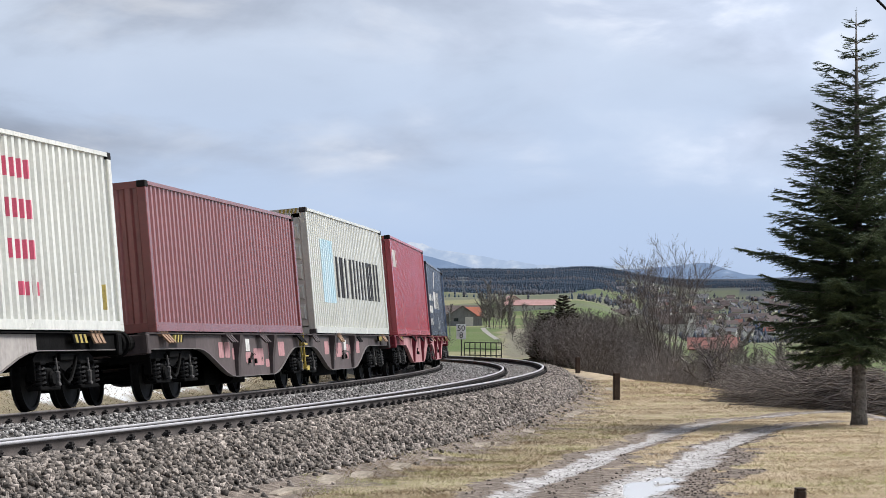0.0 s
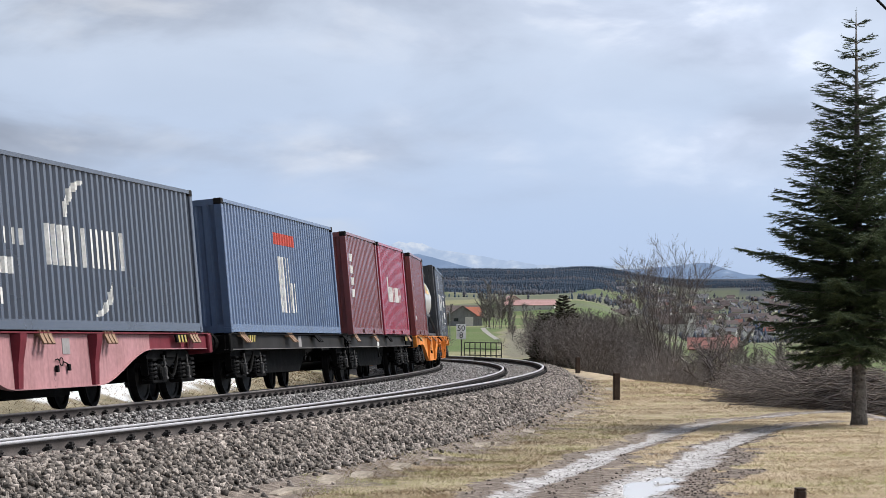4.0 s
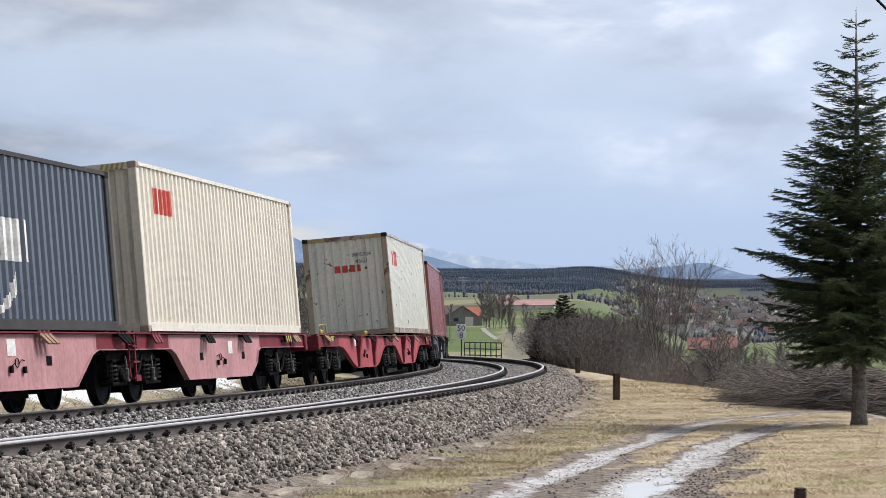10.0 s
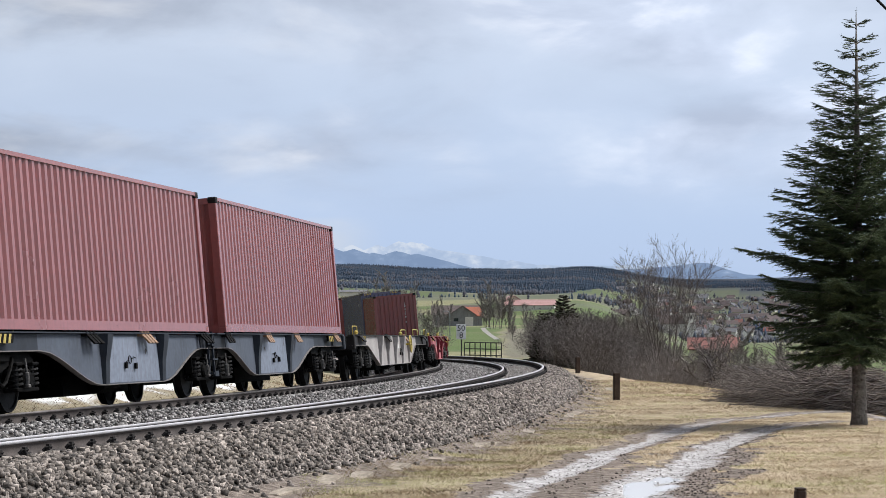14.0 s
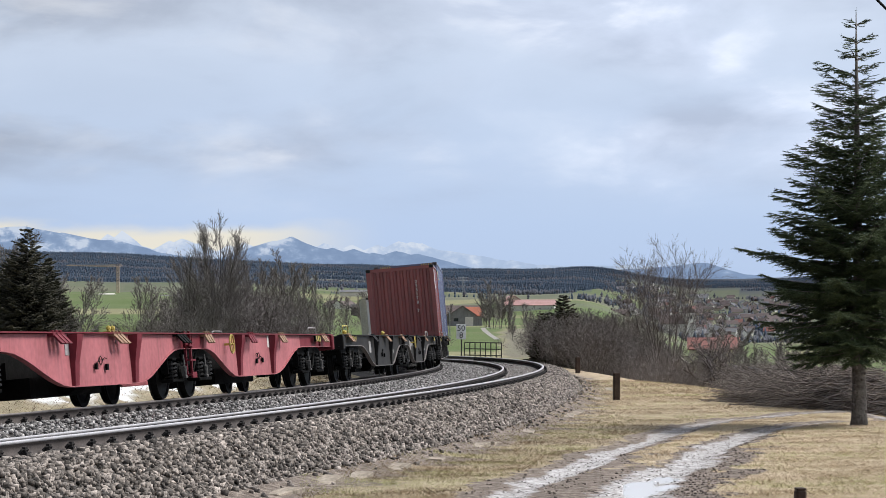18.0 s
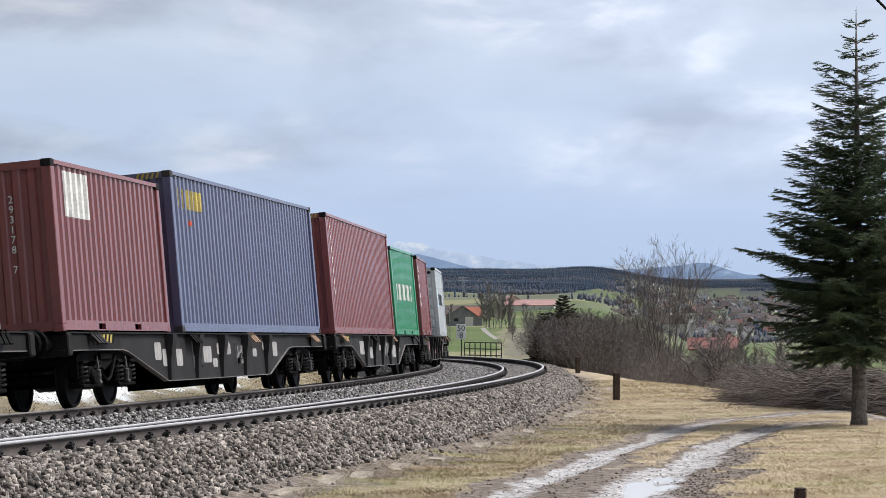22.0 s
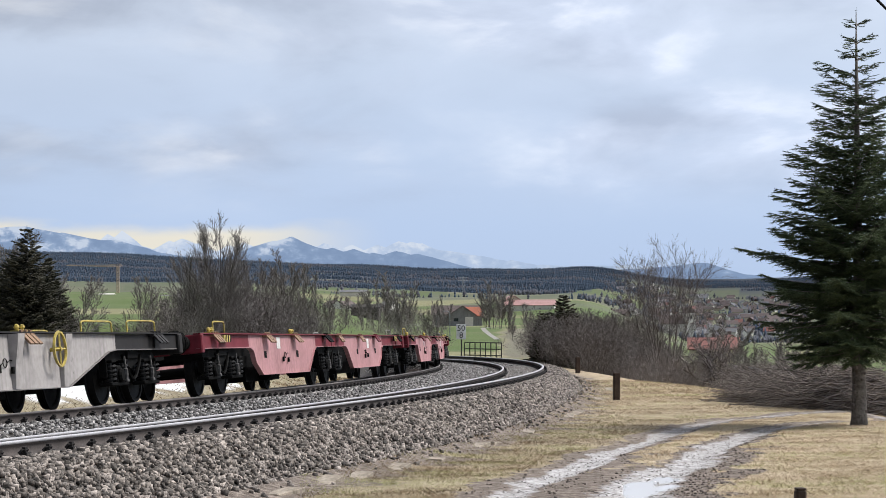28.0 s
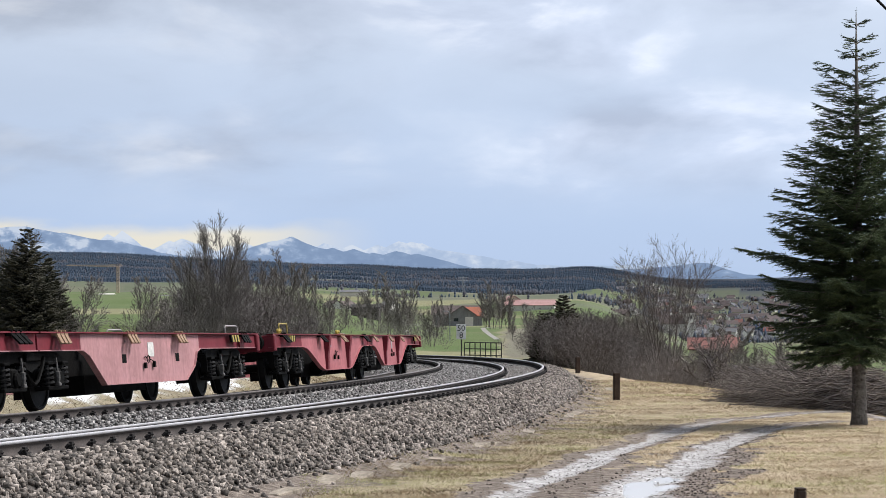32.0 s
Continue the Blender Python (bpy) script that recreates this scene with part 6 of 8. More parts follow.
def build_forests():
    rng = np.random.RandomState(8)
    n = 110000
    d = np.sqrt(rng.uniform(1650 ** 2, 3450 ** 2, n)); az = rng.uniform(-0.20, 0.20, n)
    x, y = d * np.sin(az), d * np.cos(az)
    ok = wood_cover(x, y) > 0.5
    kind = (waves(x, y, 230, 47) + rng.uniform(-.5, .5, n)) > 0.45
    h = rng.uniform(1.7, 4.2, n)
    a, b = ok & ~kind, ok & kind
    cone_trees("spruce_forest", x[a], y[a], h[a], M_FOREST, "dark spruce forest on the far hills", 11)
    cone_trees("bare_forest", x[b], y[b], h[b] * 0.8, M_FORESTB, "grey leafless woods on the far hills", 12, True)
    # copses and hedges in the valley and on the ridges
    n = 16000
    d = rng.uniform(1350, 2800, n); az = rng.uniform(-0.2, 0.2, n)
    x, y = d * np.sin(az), d * np.cos(az)
    w = waves(x, y * 0.5, 190, 53)
    line_ = np.abs(waves(x, y * 0.4, 330, 55)) < 0.05
    ok = (w > 0.95) | (line_ & (rng.uniform(0, 1, n) < 0.5))
    ok &= ~((az > -0.21) & (az < -0.09) & (d < 700))
    kind = waves(x, y, 120, 57) > 0.5
    ok &= ~((az < -0.08) & (d < 1800))
    h = rng.uniform(4, 8, n)
    a, b = ok & kind, ok & ~kind
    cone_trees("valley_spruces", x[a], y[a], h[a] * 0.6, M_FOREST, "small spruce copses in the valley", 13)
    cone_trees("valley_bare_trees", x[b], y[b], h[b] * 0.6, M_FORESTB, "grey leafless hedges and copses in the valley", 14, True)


build_forests()


# ---- leafless trees ----
def grow(rng, p, d, length, radius, level, out, wild, up):
    """Adds limb pieces (a, b, ra, rb) for one limb and its branches."""
    n = 4 if level < 2 else 3
    pts = [p]
    dirs = []
    for i in range(n):
        d = (d + Vector((rng.gauss(0, wild), rng.gauss(0, wild), rng.gauss(0, wild) + up)) * 0.5).normalized()
        p = p + d * (length / n)
        pts.append(p); dirs.append(d)
    rs = [radius * (1 - 0.62 * i / n) for i in range(n + 1)]
    for i in range(n):
        out.append((pts[i], pts[i + 1], rs[i], rs[i + 1]))
    return pts, dirs, rs


def limbs(seed, height, stems, levels, counts, spread, wild=0.22, up=0.12, r0=0.09, ratio=0.62, start=0.25, tight=0.0):
    rng = random.Random(seed)
    out = []
    front = []
    for s in range(stems):
        a = rng.uniform(0, 6.28)
        lean = rng.uniform(0.05, spread) if stems > 1 else rng.uniform(0, 0.08)
        d = Vector((math.cos(a) * lean, math.sin(a) * lean, 1)).normalized()
        q = Vector((math.cos(a), math.sin(a), 0)) * (0.03 * height * (stems > 1) * rng.uniform(0.2, 1))
        front.append((q, d, height * rng.uniform(0.62, 0.85) * (0.75 if levels > 3 else 1), r0 * rng.uniform(0.7, 1.0)))
    for lv in range(levels):
        nxt = []
        for p, d, ln, r in front:
            pts, dirs, rs = grow(rng, p, d, ln, r, lv, out, wild * (1 + 0.35 * lv), up)
            if lv == levels - 1:
                continue
            for k in range(counts[lv]):
                f = rng.uniform(start if lv == 0 else 0.12, 1.0)
                i = min(int(f * len(dirs)), len(dirs) - 1)
                base = pts[i].lerp(pts[i + 1], f * len(dirs) - i)
                a = rng.uniform(0, 6.28)
                side = dirs[i].orthogonal().normalized()
                side = Matrix.Rotation(a, 3, dirs[i]) @ side
                nd = (dirs[i] * rng.uniform(0.55, 1.0) + side * (rng.uniform(0.5, 1.0) if not tight else rng.uniform(0.25, 0.25 + tight))).normalized()
                nxt.append((base, nd, ln * ratio * rng.uniform(0.5, 1.05) * (1.15 - 0.5 * f), max(rs[i] * 0.62, 0.003)))
        front = nxt
    tops = sorted(p[1].z for p in out)
    top = tops[int(len(tops) * 0.997)]
    k = height / top
    return [(a * k, b * k, r * k, q * k) for a, b, r, q in out]


def fan_tree(seed, height, stems, spread, counts, reach=0.34, r0=0.05, low=0.25, curl=0.25, base=0.02, twig=0.55, segs=(8, 5, 3, 2), ang=1.0, dome=0.12):
    """Leafless tree or shrub: leaning stems that part from one foot, rising branches and fine curved twigs."""
    rng = random.Random(seed)
    out = []

    def limb(p, d, ln, r, n, wild, up):
        pts, dirs = [p], []
        for i in range(n):
            d = (d + Vector((rng.gauss(0, wild * ang), rng.gauss(0, wild * ang), rng.gauss(0, wild * 0.7 * ang) + up))).normalized()
            p = p + d * (ln / n)
            pts.append(p); dirs.append(d)
        for i in range(n):
            out.append((pts[i], pts[i + 1], r * (1 - 0.75 * i / n), r * (1 - 0.75 * (i + 1) / n)))
        return pts, dirs

    def side(d, lo, hi):
        q = Matrix.Rotation(rng.uniform(0, 6.28), 3, d) @ d.orthogonal().normalized()
        k = rng.uniform(lo, hi) * ang
        return (d * math.cos(k) + q * math.sin(k)).normalized()

    def along(pts, f):
        q = f * (len(pts) - 1)
        i = min(int(q), len(pts) - 2)
        return pts[i].lerp(pts[i + 1], q - i), i

    for s in range(stems):
        a = 6.283 * (s + rng.uniform(-0.3, 0.3)) / stems
        lean = spread * math.sqrt((s * 0.618 + 0.2) % 1.0)
        d = Vector((math.cos(a) * lean, math.sin(a) * lean, 1)).normalized()
        foot = Vector((math.cos(a), math.sin(a), 0)) * base * height * rng.uniform(0.3, 1)
        ln = height * rng.uniform(0.82, 1.0) * (1 - dome * lean / max(spread, 0.01))
        pts, dirs = limb(foot, d, ln, r0 * rng.uniform(0.6, 1.0), segs[0], 0.36 / segs[0], 0.01)
        for k in range(counts[0]):
            f = low + (1 - low) * ((k + rng.random()) / counts[0])
            q, i = along(pts, f)
            l1 = height * reach * (1.0 - 0.45 * f) * rng.uniform(0.55, 1.15)
            p1, d1 = limb(q, side(dirs[i], 0.22, 0.62), l1, r0 * 0.34 * (1.1 - 0.7 * f), segs[1], 0.4 / segs[1], curl * 0.10)
            for j in range(counts[1]):
                g = 0.2 + 0.8 * (j + rng.random()) / counts[1]
                q2, i2 = along(p1, g)
                l2 = l1 * twig * (1.15 - 0.55 * g) * rng.uniform(0.55, 1.2)
                p2, d2 = limb(q2, side(d1[i2], 0.25, 0.7), l2, r0 * 0.12, segs[2], 0.36 / segs[2], curl * 0.10)
                for m in range(counts[2]):
                    q3, i3 = along(p2, rng.uniform(0.2, 1.0))
                    limb(q3, side(d2[i3], 0.25, 0.75), l2 * rng.uniform(0.4, 0.8), r0 * 0.06, segs[3], 0.3 / segs[3], curl * 0.08)
    tops = sorted(p[1].z for p in out)
    k = height / tops[int(len(tops) * 0.995)]
    return [(a * k, b * k, r * k, q * k) for a, b, r, q in out]


def limb_mesh(name, pieces, mat, thick=1.0, min_r=0.004):
    """Three-sided tubes for many limb pieces at once."""
    a = np.array([p[0] for p in pieces]); b = np.array([p[1] for p in pieces])
    ra = np.maximum(np.array([p[2] for p in pieces]) * thick, min_r); rb = np.maximum(np.array([p[3] for p in pieces]) * thick, min_r * 0.8)
    d = b - a; d = d / (np.linalg.norm(d, axis=1)[:, None] + 1e-9)
    ref = np.where(np.abs(d[:, 2:3]) < 0.9, np.array([[0, 0, 1.0]]), np.array([[1.0, 0, 0]]))
    s = np.cross(d, ref); s /= np.linalg.norm(s, axis=1)[:, None] + 1e-9
    u = np.cross(d, s)
    V = []
    for c, r in ((a, ra), (b, rb)):
        for k in range(3):
            t = 2 * np.pi * k / 3
            V.append(c + (s * np.cos(t) + u * np.sin(t)) * r[:, None])
    V = np.stack(V, 1)
    n = len(pieces)
    base = (np.arange(n) * 6)[:, None]
    F = np.stack([base + np.array([[k, (k + 1) % 3, 3 + (k + 1) % 3, 3 + k]]) for k in range(3)], 1).reshape(-1, 4)
    return fast_mesh(name, V.reshape(-1, 3), F, mat)


M_BARK = material("grey_brown_bark", (0.115, 0.095, 0.08), (0.05, 0.042, 0.036), rough=0.95, grain=25, patch=3, bump=0.4)
M_TWIG = material("brown_grey_twigs", (0.225, 0.20, 0.192), (0.14, 0.125, 0.12), rough=0.95, grain=8, patch=0.6, bump=0)
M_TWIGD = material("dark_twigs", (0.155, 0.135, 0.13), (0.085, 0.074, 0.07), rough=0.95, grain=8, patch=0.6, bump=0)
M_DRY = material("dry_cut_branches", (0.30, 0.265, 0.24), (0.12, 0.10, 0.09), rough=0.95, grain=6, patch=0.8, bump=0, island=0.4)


def tree_thing(name, pieces, m, label, category, group, wood, twigs, thick_limit, min_r, obs=None):
    root = tagged(empty(name, m), label, category, group)
    big = [p for p in pieces if p[2] >= thick_limit]
    small = [p for p in pieces if p[2] < thick_limit]
    for nm, ps, mt in (("trunk", big, wood), ("crown", small, twigs)):
        if ps:
            o = new(nm, limb_mesh(nm, ps, mt, 1.0, min_r)); o.parent = root
    return root


def at_ground(x, y, sink=0.05):
    return float(ground_height(np.array([float(x)]), np.array([float(y)]))[0]) - sink


def build_bare_trees():
    # tall many-stemmed tree beyond the brow
    x, y = view_x(118, 1176), 118.0
    z = at_ground(x, y)
    top = view_z(118, 430) - z
    tree_thing("bare_tree", fan_tree(22, top, 10, 0.36, (11, 7, 5), 0.42, 0.055, 0.28, 0.02, 0.03, ang=0.85, dome=0.12), pose(x, y, z), "tall leafless many-stemmed tree behind the brow", "tree", "leafless trees", M_TWIGD, M_TWIGD, 0.010, 0.0045)
    # crooked dark fruit tree on the brow
    x, y = view_x(104, 1228), 104.0
    z = at_ground(x, y)
    tree_thing("bare_tree", limbs(33, view_z(104, 596) - z, 1, 5, (9, 6, 5, 3), 0.1, 0.36, -0.05, 0.13, 0.80, 0.30), pose(x, y, z), "dark crooked leafless fruit tree", "tree", "leafless trees", M_TWIGD, M_TWIGD, 0.03, 0.009)
    # tree with dense twigs beyond the line
    x, y = view_x(185, 378), 185.0
    z = at_ground(x, y)
    top = view_z(185, 392) - z
    tree_thing("bare_tree", fan_tree(46, top, 14, 0.30, (20, 9, 3), 0.24, 0.05, 0.05, 0.15, 0.08, ang=0.7, dome=0.5), pose(x, y, z), "tall dense leafless tree beyond the railway", "tree", "leafless trees", M_TWIGD, M_TWIG, 0.03, 0.011)
    x, y = view_x(160, 130), 160.0
    z = at_ground(x, y)
    tree_thing("bare_tree", fan_tree(51, view_z(160, 485) - z, 6, 0.55, (9, 7, 4), 0.32, 0.05, 0.2, 0.2, 0.03), pose(x, y, z), "small leafless tree in the meadow", "tree", "leafless trees", M_TWIGD, M_TWIG, 0.03, 0.014)
    x, y = view_x(172, -4), 172.0
    z = at_ground(x, y)
    tree_thing("bare_tree", fan_tree(57, view_z(172, 418) - z, 7, 0.3, (14, 9, 4), 0.3, 0.06, 0.1, 0.4, 0.04), pose(x, y, z), "leafless tree beside the spruce", "tree", "leafless trees", M_TWIGD, M_TWIG, 0.03, 0.014)
    # repeating kinds for groves and shrubs
    kinds = []
    for k in range(5):
        kinds.append(tree_thing("bare_tree", fan_tree(70 + k, 7.0, 3 + k % 3, 0.26, (14, 7, 4), 0.24, 0.055, 0.12, 0.15, 0.06, segs=(6, 4, 2, 1), ang=0.75, dome=0.4), pose(0, 0, -500), "leafless deciduous tree in a grove", "tree", "grove trees", M_TWIGD, M_TWIG, 0.03, 0.018))
    shrubs = []
    for k in range(4):
        shrubs.append(tree_thing("shrub", fan_tree(90 + k, 3.2, 10, 0.75, (5, 4, 2), 0.42, 0.020, 0.10, 0.2, 0.12, segs=(4, 3, 2, 1)), pose(0, 0, -500), "leafless brown winter shrub in a thicket", "shrub", "shrubs", M_TWIGD, (M_TWIGD, M_TWIGD, M_TWIG)[k % 3], 0.012, 0.008))
    rng = random.Random(5)
    used, far_shrubs = set(), []

    def put(kind, d, px, size):
        x, y = view_x(d, px), d
        m = pose(x, y, at_ground(x, y, 0.1), 0, 0, rng.uniform(0, 360))
        src = kind
        key = src.name
        if d > 250 and src in shrubs:
            far_shrubs.append((shrubs.index(src), m @ Matrix.Scale(size, 4)))
            return
        o = src if key not in used else copy_thing(src, m)
        used.add(key)
        o.matrix_basis = m @ Matrix.Scale(size, 4)

    for px, d, sz in ((455, 230, 1.05), (480, 240, 1.0), (505, 236, 1.1), (530, 245, 1.0), (440, 215, 0.9), (548, 260, 0.8), (690, 300, 1.15), (668, 320, 1.0), (725, 330, 1.1), (645, 310, 0.7), (765, 290, 0.75), (785, 420, 0.9),
                      (705, 280, 0.8), (870, 420, 1.15), (885, 440, 1.1), (900, 430, 0.95), (860, 460, 1.2), (930, 380, 0.7), (610, 290, 0.6), (585, 260, 0.6), (20, 190, 1.1), (250, 260, 0.7), (270, 250, 0.75), (300, 230, 0.9), (325, 210, 1.0), (430, 200, 0.9),
                      (905, 330, 0.6), (1255, 190, 0.9), (1290, 230, 1.1), (1330, 240, 0.9), (1125, 170, 0.8), (1375, 210, 0.9), (1420, 190, 0.9)):
        put(kinds[rng.randrange(5)], d, px, sz * rng.uniform(0.9, 1.1))
    def thicket(n, d0, d1, p0, p1, crest, lo=0.2, hi=1.5):
        """Shrubs whose tops follow a crest line."""
        for i in range(n):
            d, px = rng.uniform(d0, d1), rng.uniform(p0, p1)
            x = view_x(d, px)
            top = float(np.interp(px, *crest)) + 46 * rng.random() ** 1.6
            put(shrubs[rng.randrange(4)], d, px, min(hi, max(lo, (view_z(d, top) - at_ground(x, d)) / 3.2)))

    # brown thicket on the slope to the right of the line
    thicket(220, 125, 205, 968, 1165, ([940, 958, 985, 1040, 1075, 1110, 1165], [604, 566, 546, 546, 560, 580, 608]), 0.2, 2.6)
    thicket(60, 95, 150, 1110, 1340, ([1110, 1200, 1340], [615, 625, 640]))
    thicket(60, 178, 235, 300, 565, ([300, 340, 420, 470, 565], [560, 500, 480, 505, 530]), 0.4, 2.2)
    thicket(16, 150, 175, -20, 110, ([-20, 110], [520, 545]), 0.3)
    thicket(10, 160, 200, 240, 320, ([240, 320], [530, 525]), 0.3)
    thicket(75, 260, 360, 450, 790, ([450, 560, 650, 790], [530, 540, 552, 556]), 0.3, 2.0)
    thicket(34, 200, 400, 885, 955, ([885, 955], [592, 600]), 0.2, 0.9)
    thicket(70, 420, 700, 540, 790, ([540, 790], [528, 540]), 0.4, 2.6)
    thicket(60, 450, 900, 840, 1150, ([840, 900, 1150], [528, 545, 556]), 0.4, 2.6)
    thicket(46, 350, 800, 1130, 1420, ([1130, 1420], [612, 612]), 0.3, 2.0)
    shapes = []
    for sh in shrubs:
        vs, fs, off = [], [], 0
        for o in sh.children:
            v = np.empty(len(o.data.vertices) * 3, np.float32); o.data.vertices.foreach_get("co", v)
            f = np.empty(len(o.data.polygons) * 4, np.int32); o.data.polygons.foreach_get("vertices", f)
            f = f.reshape(-1, 12)[::2]
            vs.append(v.reshape(-1, 3)); fs.append(f.reshape(-1, 4) + off); off += len(v) // 3
        shapes.append((np.vstack(vs), np.vstack(fs)))
    V, F, off = [], [], 0
    for k, m in far_shrubs:
        M = np.array(m)
        V.append(shapes[k][0] @ M[:3, :3].T + M[:3, 3]); F.append(shapes[k][1] + off); off += len(V[-1])
    tagged(new("far_hedges", fast_mesh("far_hedges", np.vstack(V), np.vstack(F), M_TWIG)), "leafless brown hedges and scrub in the meadows", "hedge", kind="stuff")


# ---- spruces ----
M_SPRUCE = material("spruce_needles", (0.070, 0.098, 0.040), (0.022, 0.037, 0.020), rough=0.75, grain=3, patch=0.5, bump=0, spec=0.3, island=0.35)
M_SPRUCEF = material("far_spruce_needles", (0.085, 0.080, 0.062), (0.040, 0.042, 0.034), rough=0.9, grain=3, patch=0.5, bump=0, spec=0.1, island=0.3)
M_SPRUCEBARK = material("pale_grey_spruce_bark", (0.18, 0.168, 0.158), (0.06, 0.054, 0.05), rough=0.95, grain=18, patch=4, bump=0.6)


def lift_at(f):
    """Slope of a spruce's branches: drooping at the skirt, rising towards the top."""
    return float(np.interp(f, [0.0, 0.06, 0.16, 0.3, 0.6, 1.0], [-0.14, -0.06, 0.14, 0.27, 0.34, 0.5]))


def spruce(seed, H, env, z0, whorl, mat_wood, twig_r, fine, lopsided=0.0):
    """Trunk, branch and twig pieces of a spruce; env(h) gives the reach at height h."""
    rng = random.Random(seed)
    wood, twigs = [], []
    n = 24
    r_base = 0.0175 * H + 0.005
    for i in range(n):
        a, b = H * i / n, H * (i + 1) / n
        wood.append((Vector((0.01 * math.sin(i), 0, a)), Vector((0.01 * math.sin(i + 1), 0, b)), r_base * (1 - i / n) ** 0.8 + 0.004, r_base * (1 - (i + 1) / n) ** 0.8 + 0.004))
    h = z0
    while h < H - 0.08:
        f = (h - z0) / (H - z0)
        cnt = 10 if f < 0.35 else 8 if f < 0.5 else 7 if f < 0.75 else 5
        a0 = rng.uniform(0, 6.28)
        for k in range(cnt):
            a = a0 + 6.28 * k / cnt + rng.uniform(-0.3, 0.3)
            hh = h + rng.uniform(-0.35, 0.35) * whorl
            L = env(hh) * rng.uniform(0.48, 1.10) * (1 + lopsided * max(0.0, -math.cos(a)) ** 2)
            if L < 0.04 or rng.random() < 0.07:
                continue
            rise = lift_at(f) + rng.uniform(-0.12, 0.10)
            sag = 0.16 * (1 - f)
            m = 6
            pts = []
            for i in range(m + 1):
                u = i / m
                r = L * u
                pts.append(Vector((math.cos(a) * r, math.sin(a) * r, hh + r * rise - sag * L * u * (1 - 0.75 * u) * 1.3)))
            for i in range(m):
                wood.append((pts[i], pts[i + 1], 0.014 * (1 - i / m) * (0.5 + L / 2.5) + 0.003, 0.014 * (1 - (i + 1) / m) * (0.5 + L / 2.5) + 0.003))
            steps = max(3, int(L / fine))
            for i in range(1, steps + 1):
                u = i / steps
                q = u * m
                j = min(int(q), m - 1)
                p = pts[j].lerp(pts[j + 1], q - j)
                ax = (pts[j + 1] - pts[j]).normalized()
                side = ax.cross(Vector((0, 0, 1))).normalized()
                for sgn in (-1, 1):
                    tl = (0.18 + 0.34 * L * (1 - u) ** 0.7 * (0.35 + 0.65 * min(1, u * 3))) * rng.uniform(0.6, 1.15)
                    d = (ax * rng.uniform(0.6, 0.95) + side * sgn * rng.uniform(0.5, 0.9) + Vector((0, 0, rng.uniform(-0.48, 0.04)))).normalized()
                    e = p + d * tl
                    mid = p + d * tl * 0.5 + Vector((0, 0, -0.05 * tl))
                    twigs.append((p, mid, twig_r * 0.8, twig_r)); twigs.append((mid, e, twig_r, twig_r * 0.25))
                    if tl > 0.22:
                        for w in (0.3, 0.5, 0.7):
                            for s2 in (-1, 1):
                                sd = (d * 0.75 + d.cross(Vector((0, 0, 1))).normalized() * s2 * 0.7 + Vector((0, 0, rng.uniform(-0.6, 0.0)))).normalized()
                                b0 = p.lerp(e, w)
                                l2 = tl * 0.42 * (1.2 - w) * rng.uniform(0.6, 1.2)
                                twigs.append((b0, b0 + sd * l2, twig_r * 0.9, twig_r * 0.2))
            twigs.append((pts[-2], pts[-1] + (pts[-1] - pts[-2]) * 0.25, twig_r, twig_r * 0.2))
        h += whorl * rng.uniform(0.85, 1.15) * (1.0 if f < 0.5 else 1.0 + 1.1 * (f - 0.5) / 0.5)
    twigs.append((Vector((0, 0, H - 0.25)), Vector((0, 0, H + 0.08)), twig_r * 0.7, 0.003))
    return wood, twigs


def needle_mesh(name, twigs, mat, seed, per=7, length=0.030):
    """Needles: thin blades set round each twig, leaning to its tip."""
    rng = np.random.RandomState(seed)
    a = np.array([t[0] for t in twigs]); b = np.array([t[1] for t in twigs])
    ln = np.linalg.norm(b - a, axis=1)
    cnt = np.maximum(2, (ln * per / 0.1).astype(int))
    idx = np.repeat(np.arange(len(twigs)), cnt)
    n = len(idx)
    f = rng.uniform(0, 1, n)[:, None]
    p = a[idx] * (1 - f) + b[idx] * f
    d = (b - a)[idx] / ln[idx][:, None]
    r = rng.normal(0, 1, (n, 3)); r -= d * (r * d).sum(1)[:, None]; r /= np.linalg.norm(r, axis=1)[:, None] + 1e-9
    out = d * 0.55 + r * 0.85
    w = np.cross(out, rng.normal(0, 1, (n, 3))); w /= np.linalg.norm(w, axis=1)[:, None] + 1e-9
    L = length * rng.uniform(0.7, 1.4, n)[:, None]
    V = np.stack([p - w * 0.0045, p + w * 0.0045, p + out * L], 1).reshape(-1, 3)
    F = np.arange(3 * n).reshape(-1, 3)
    return fast_mesh(name, V, F, mat)


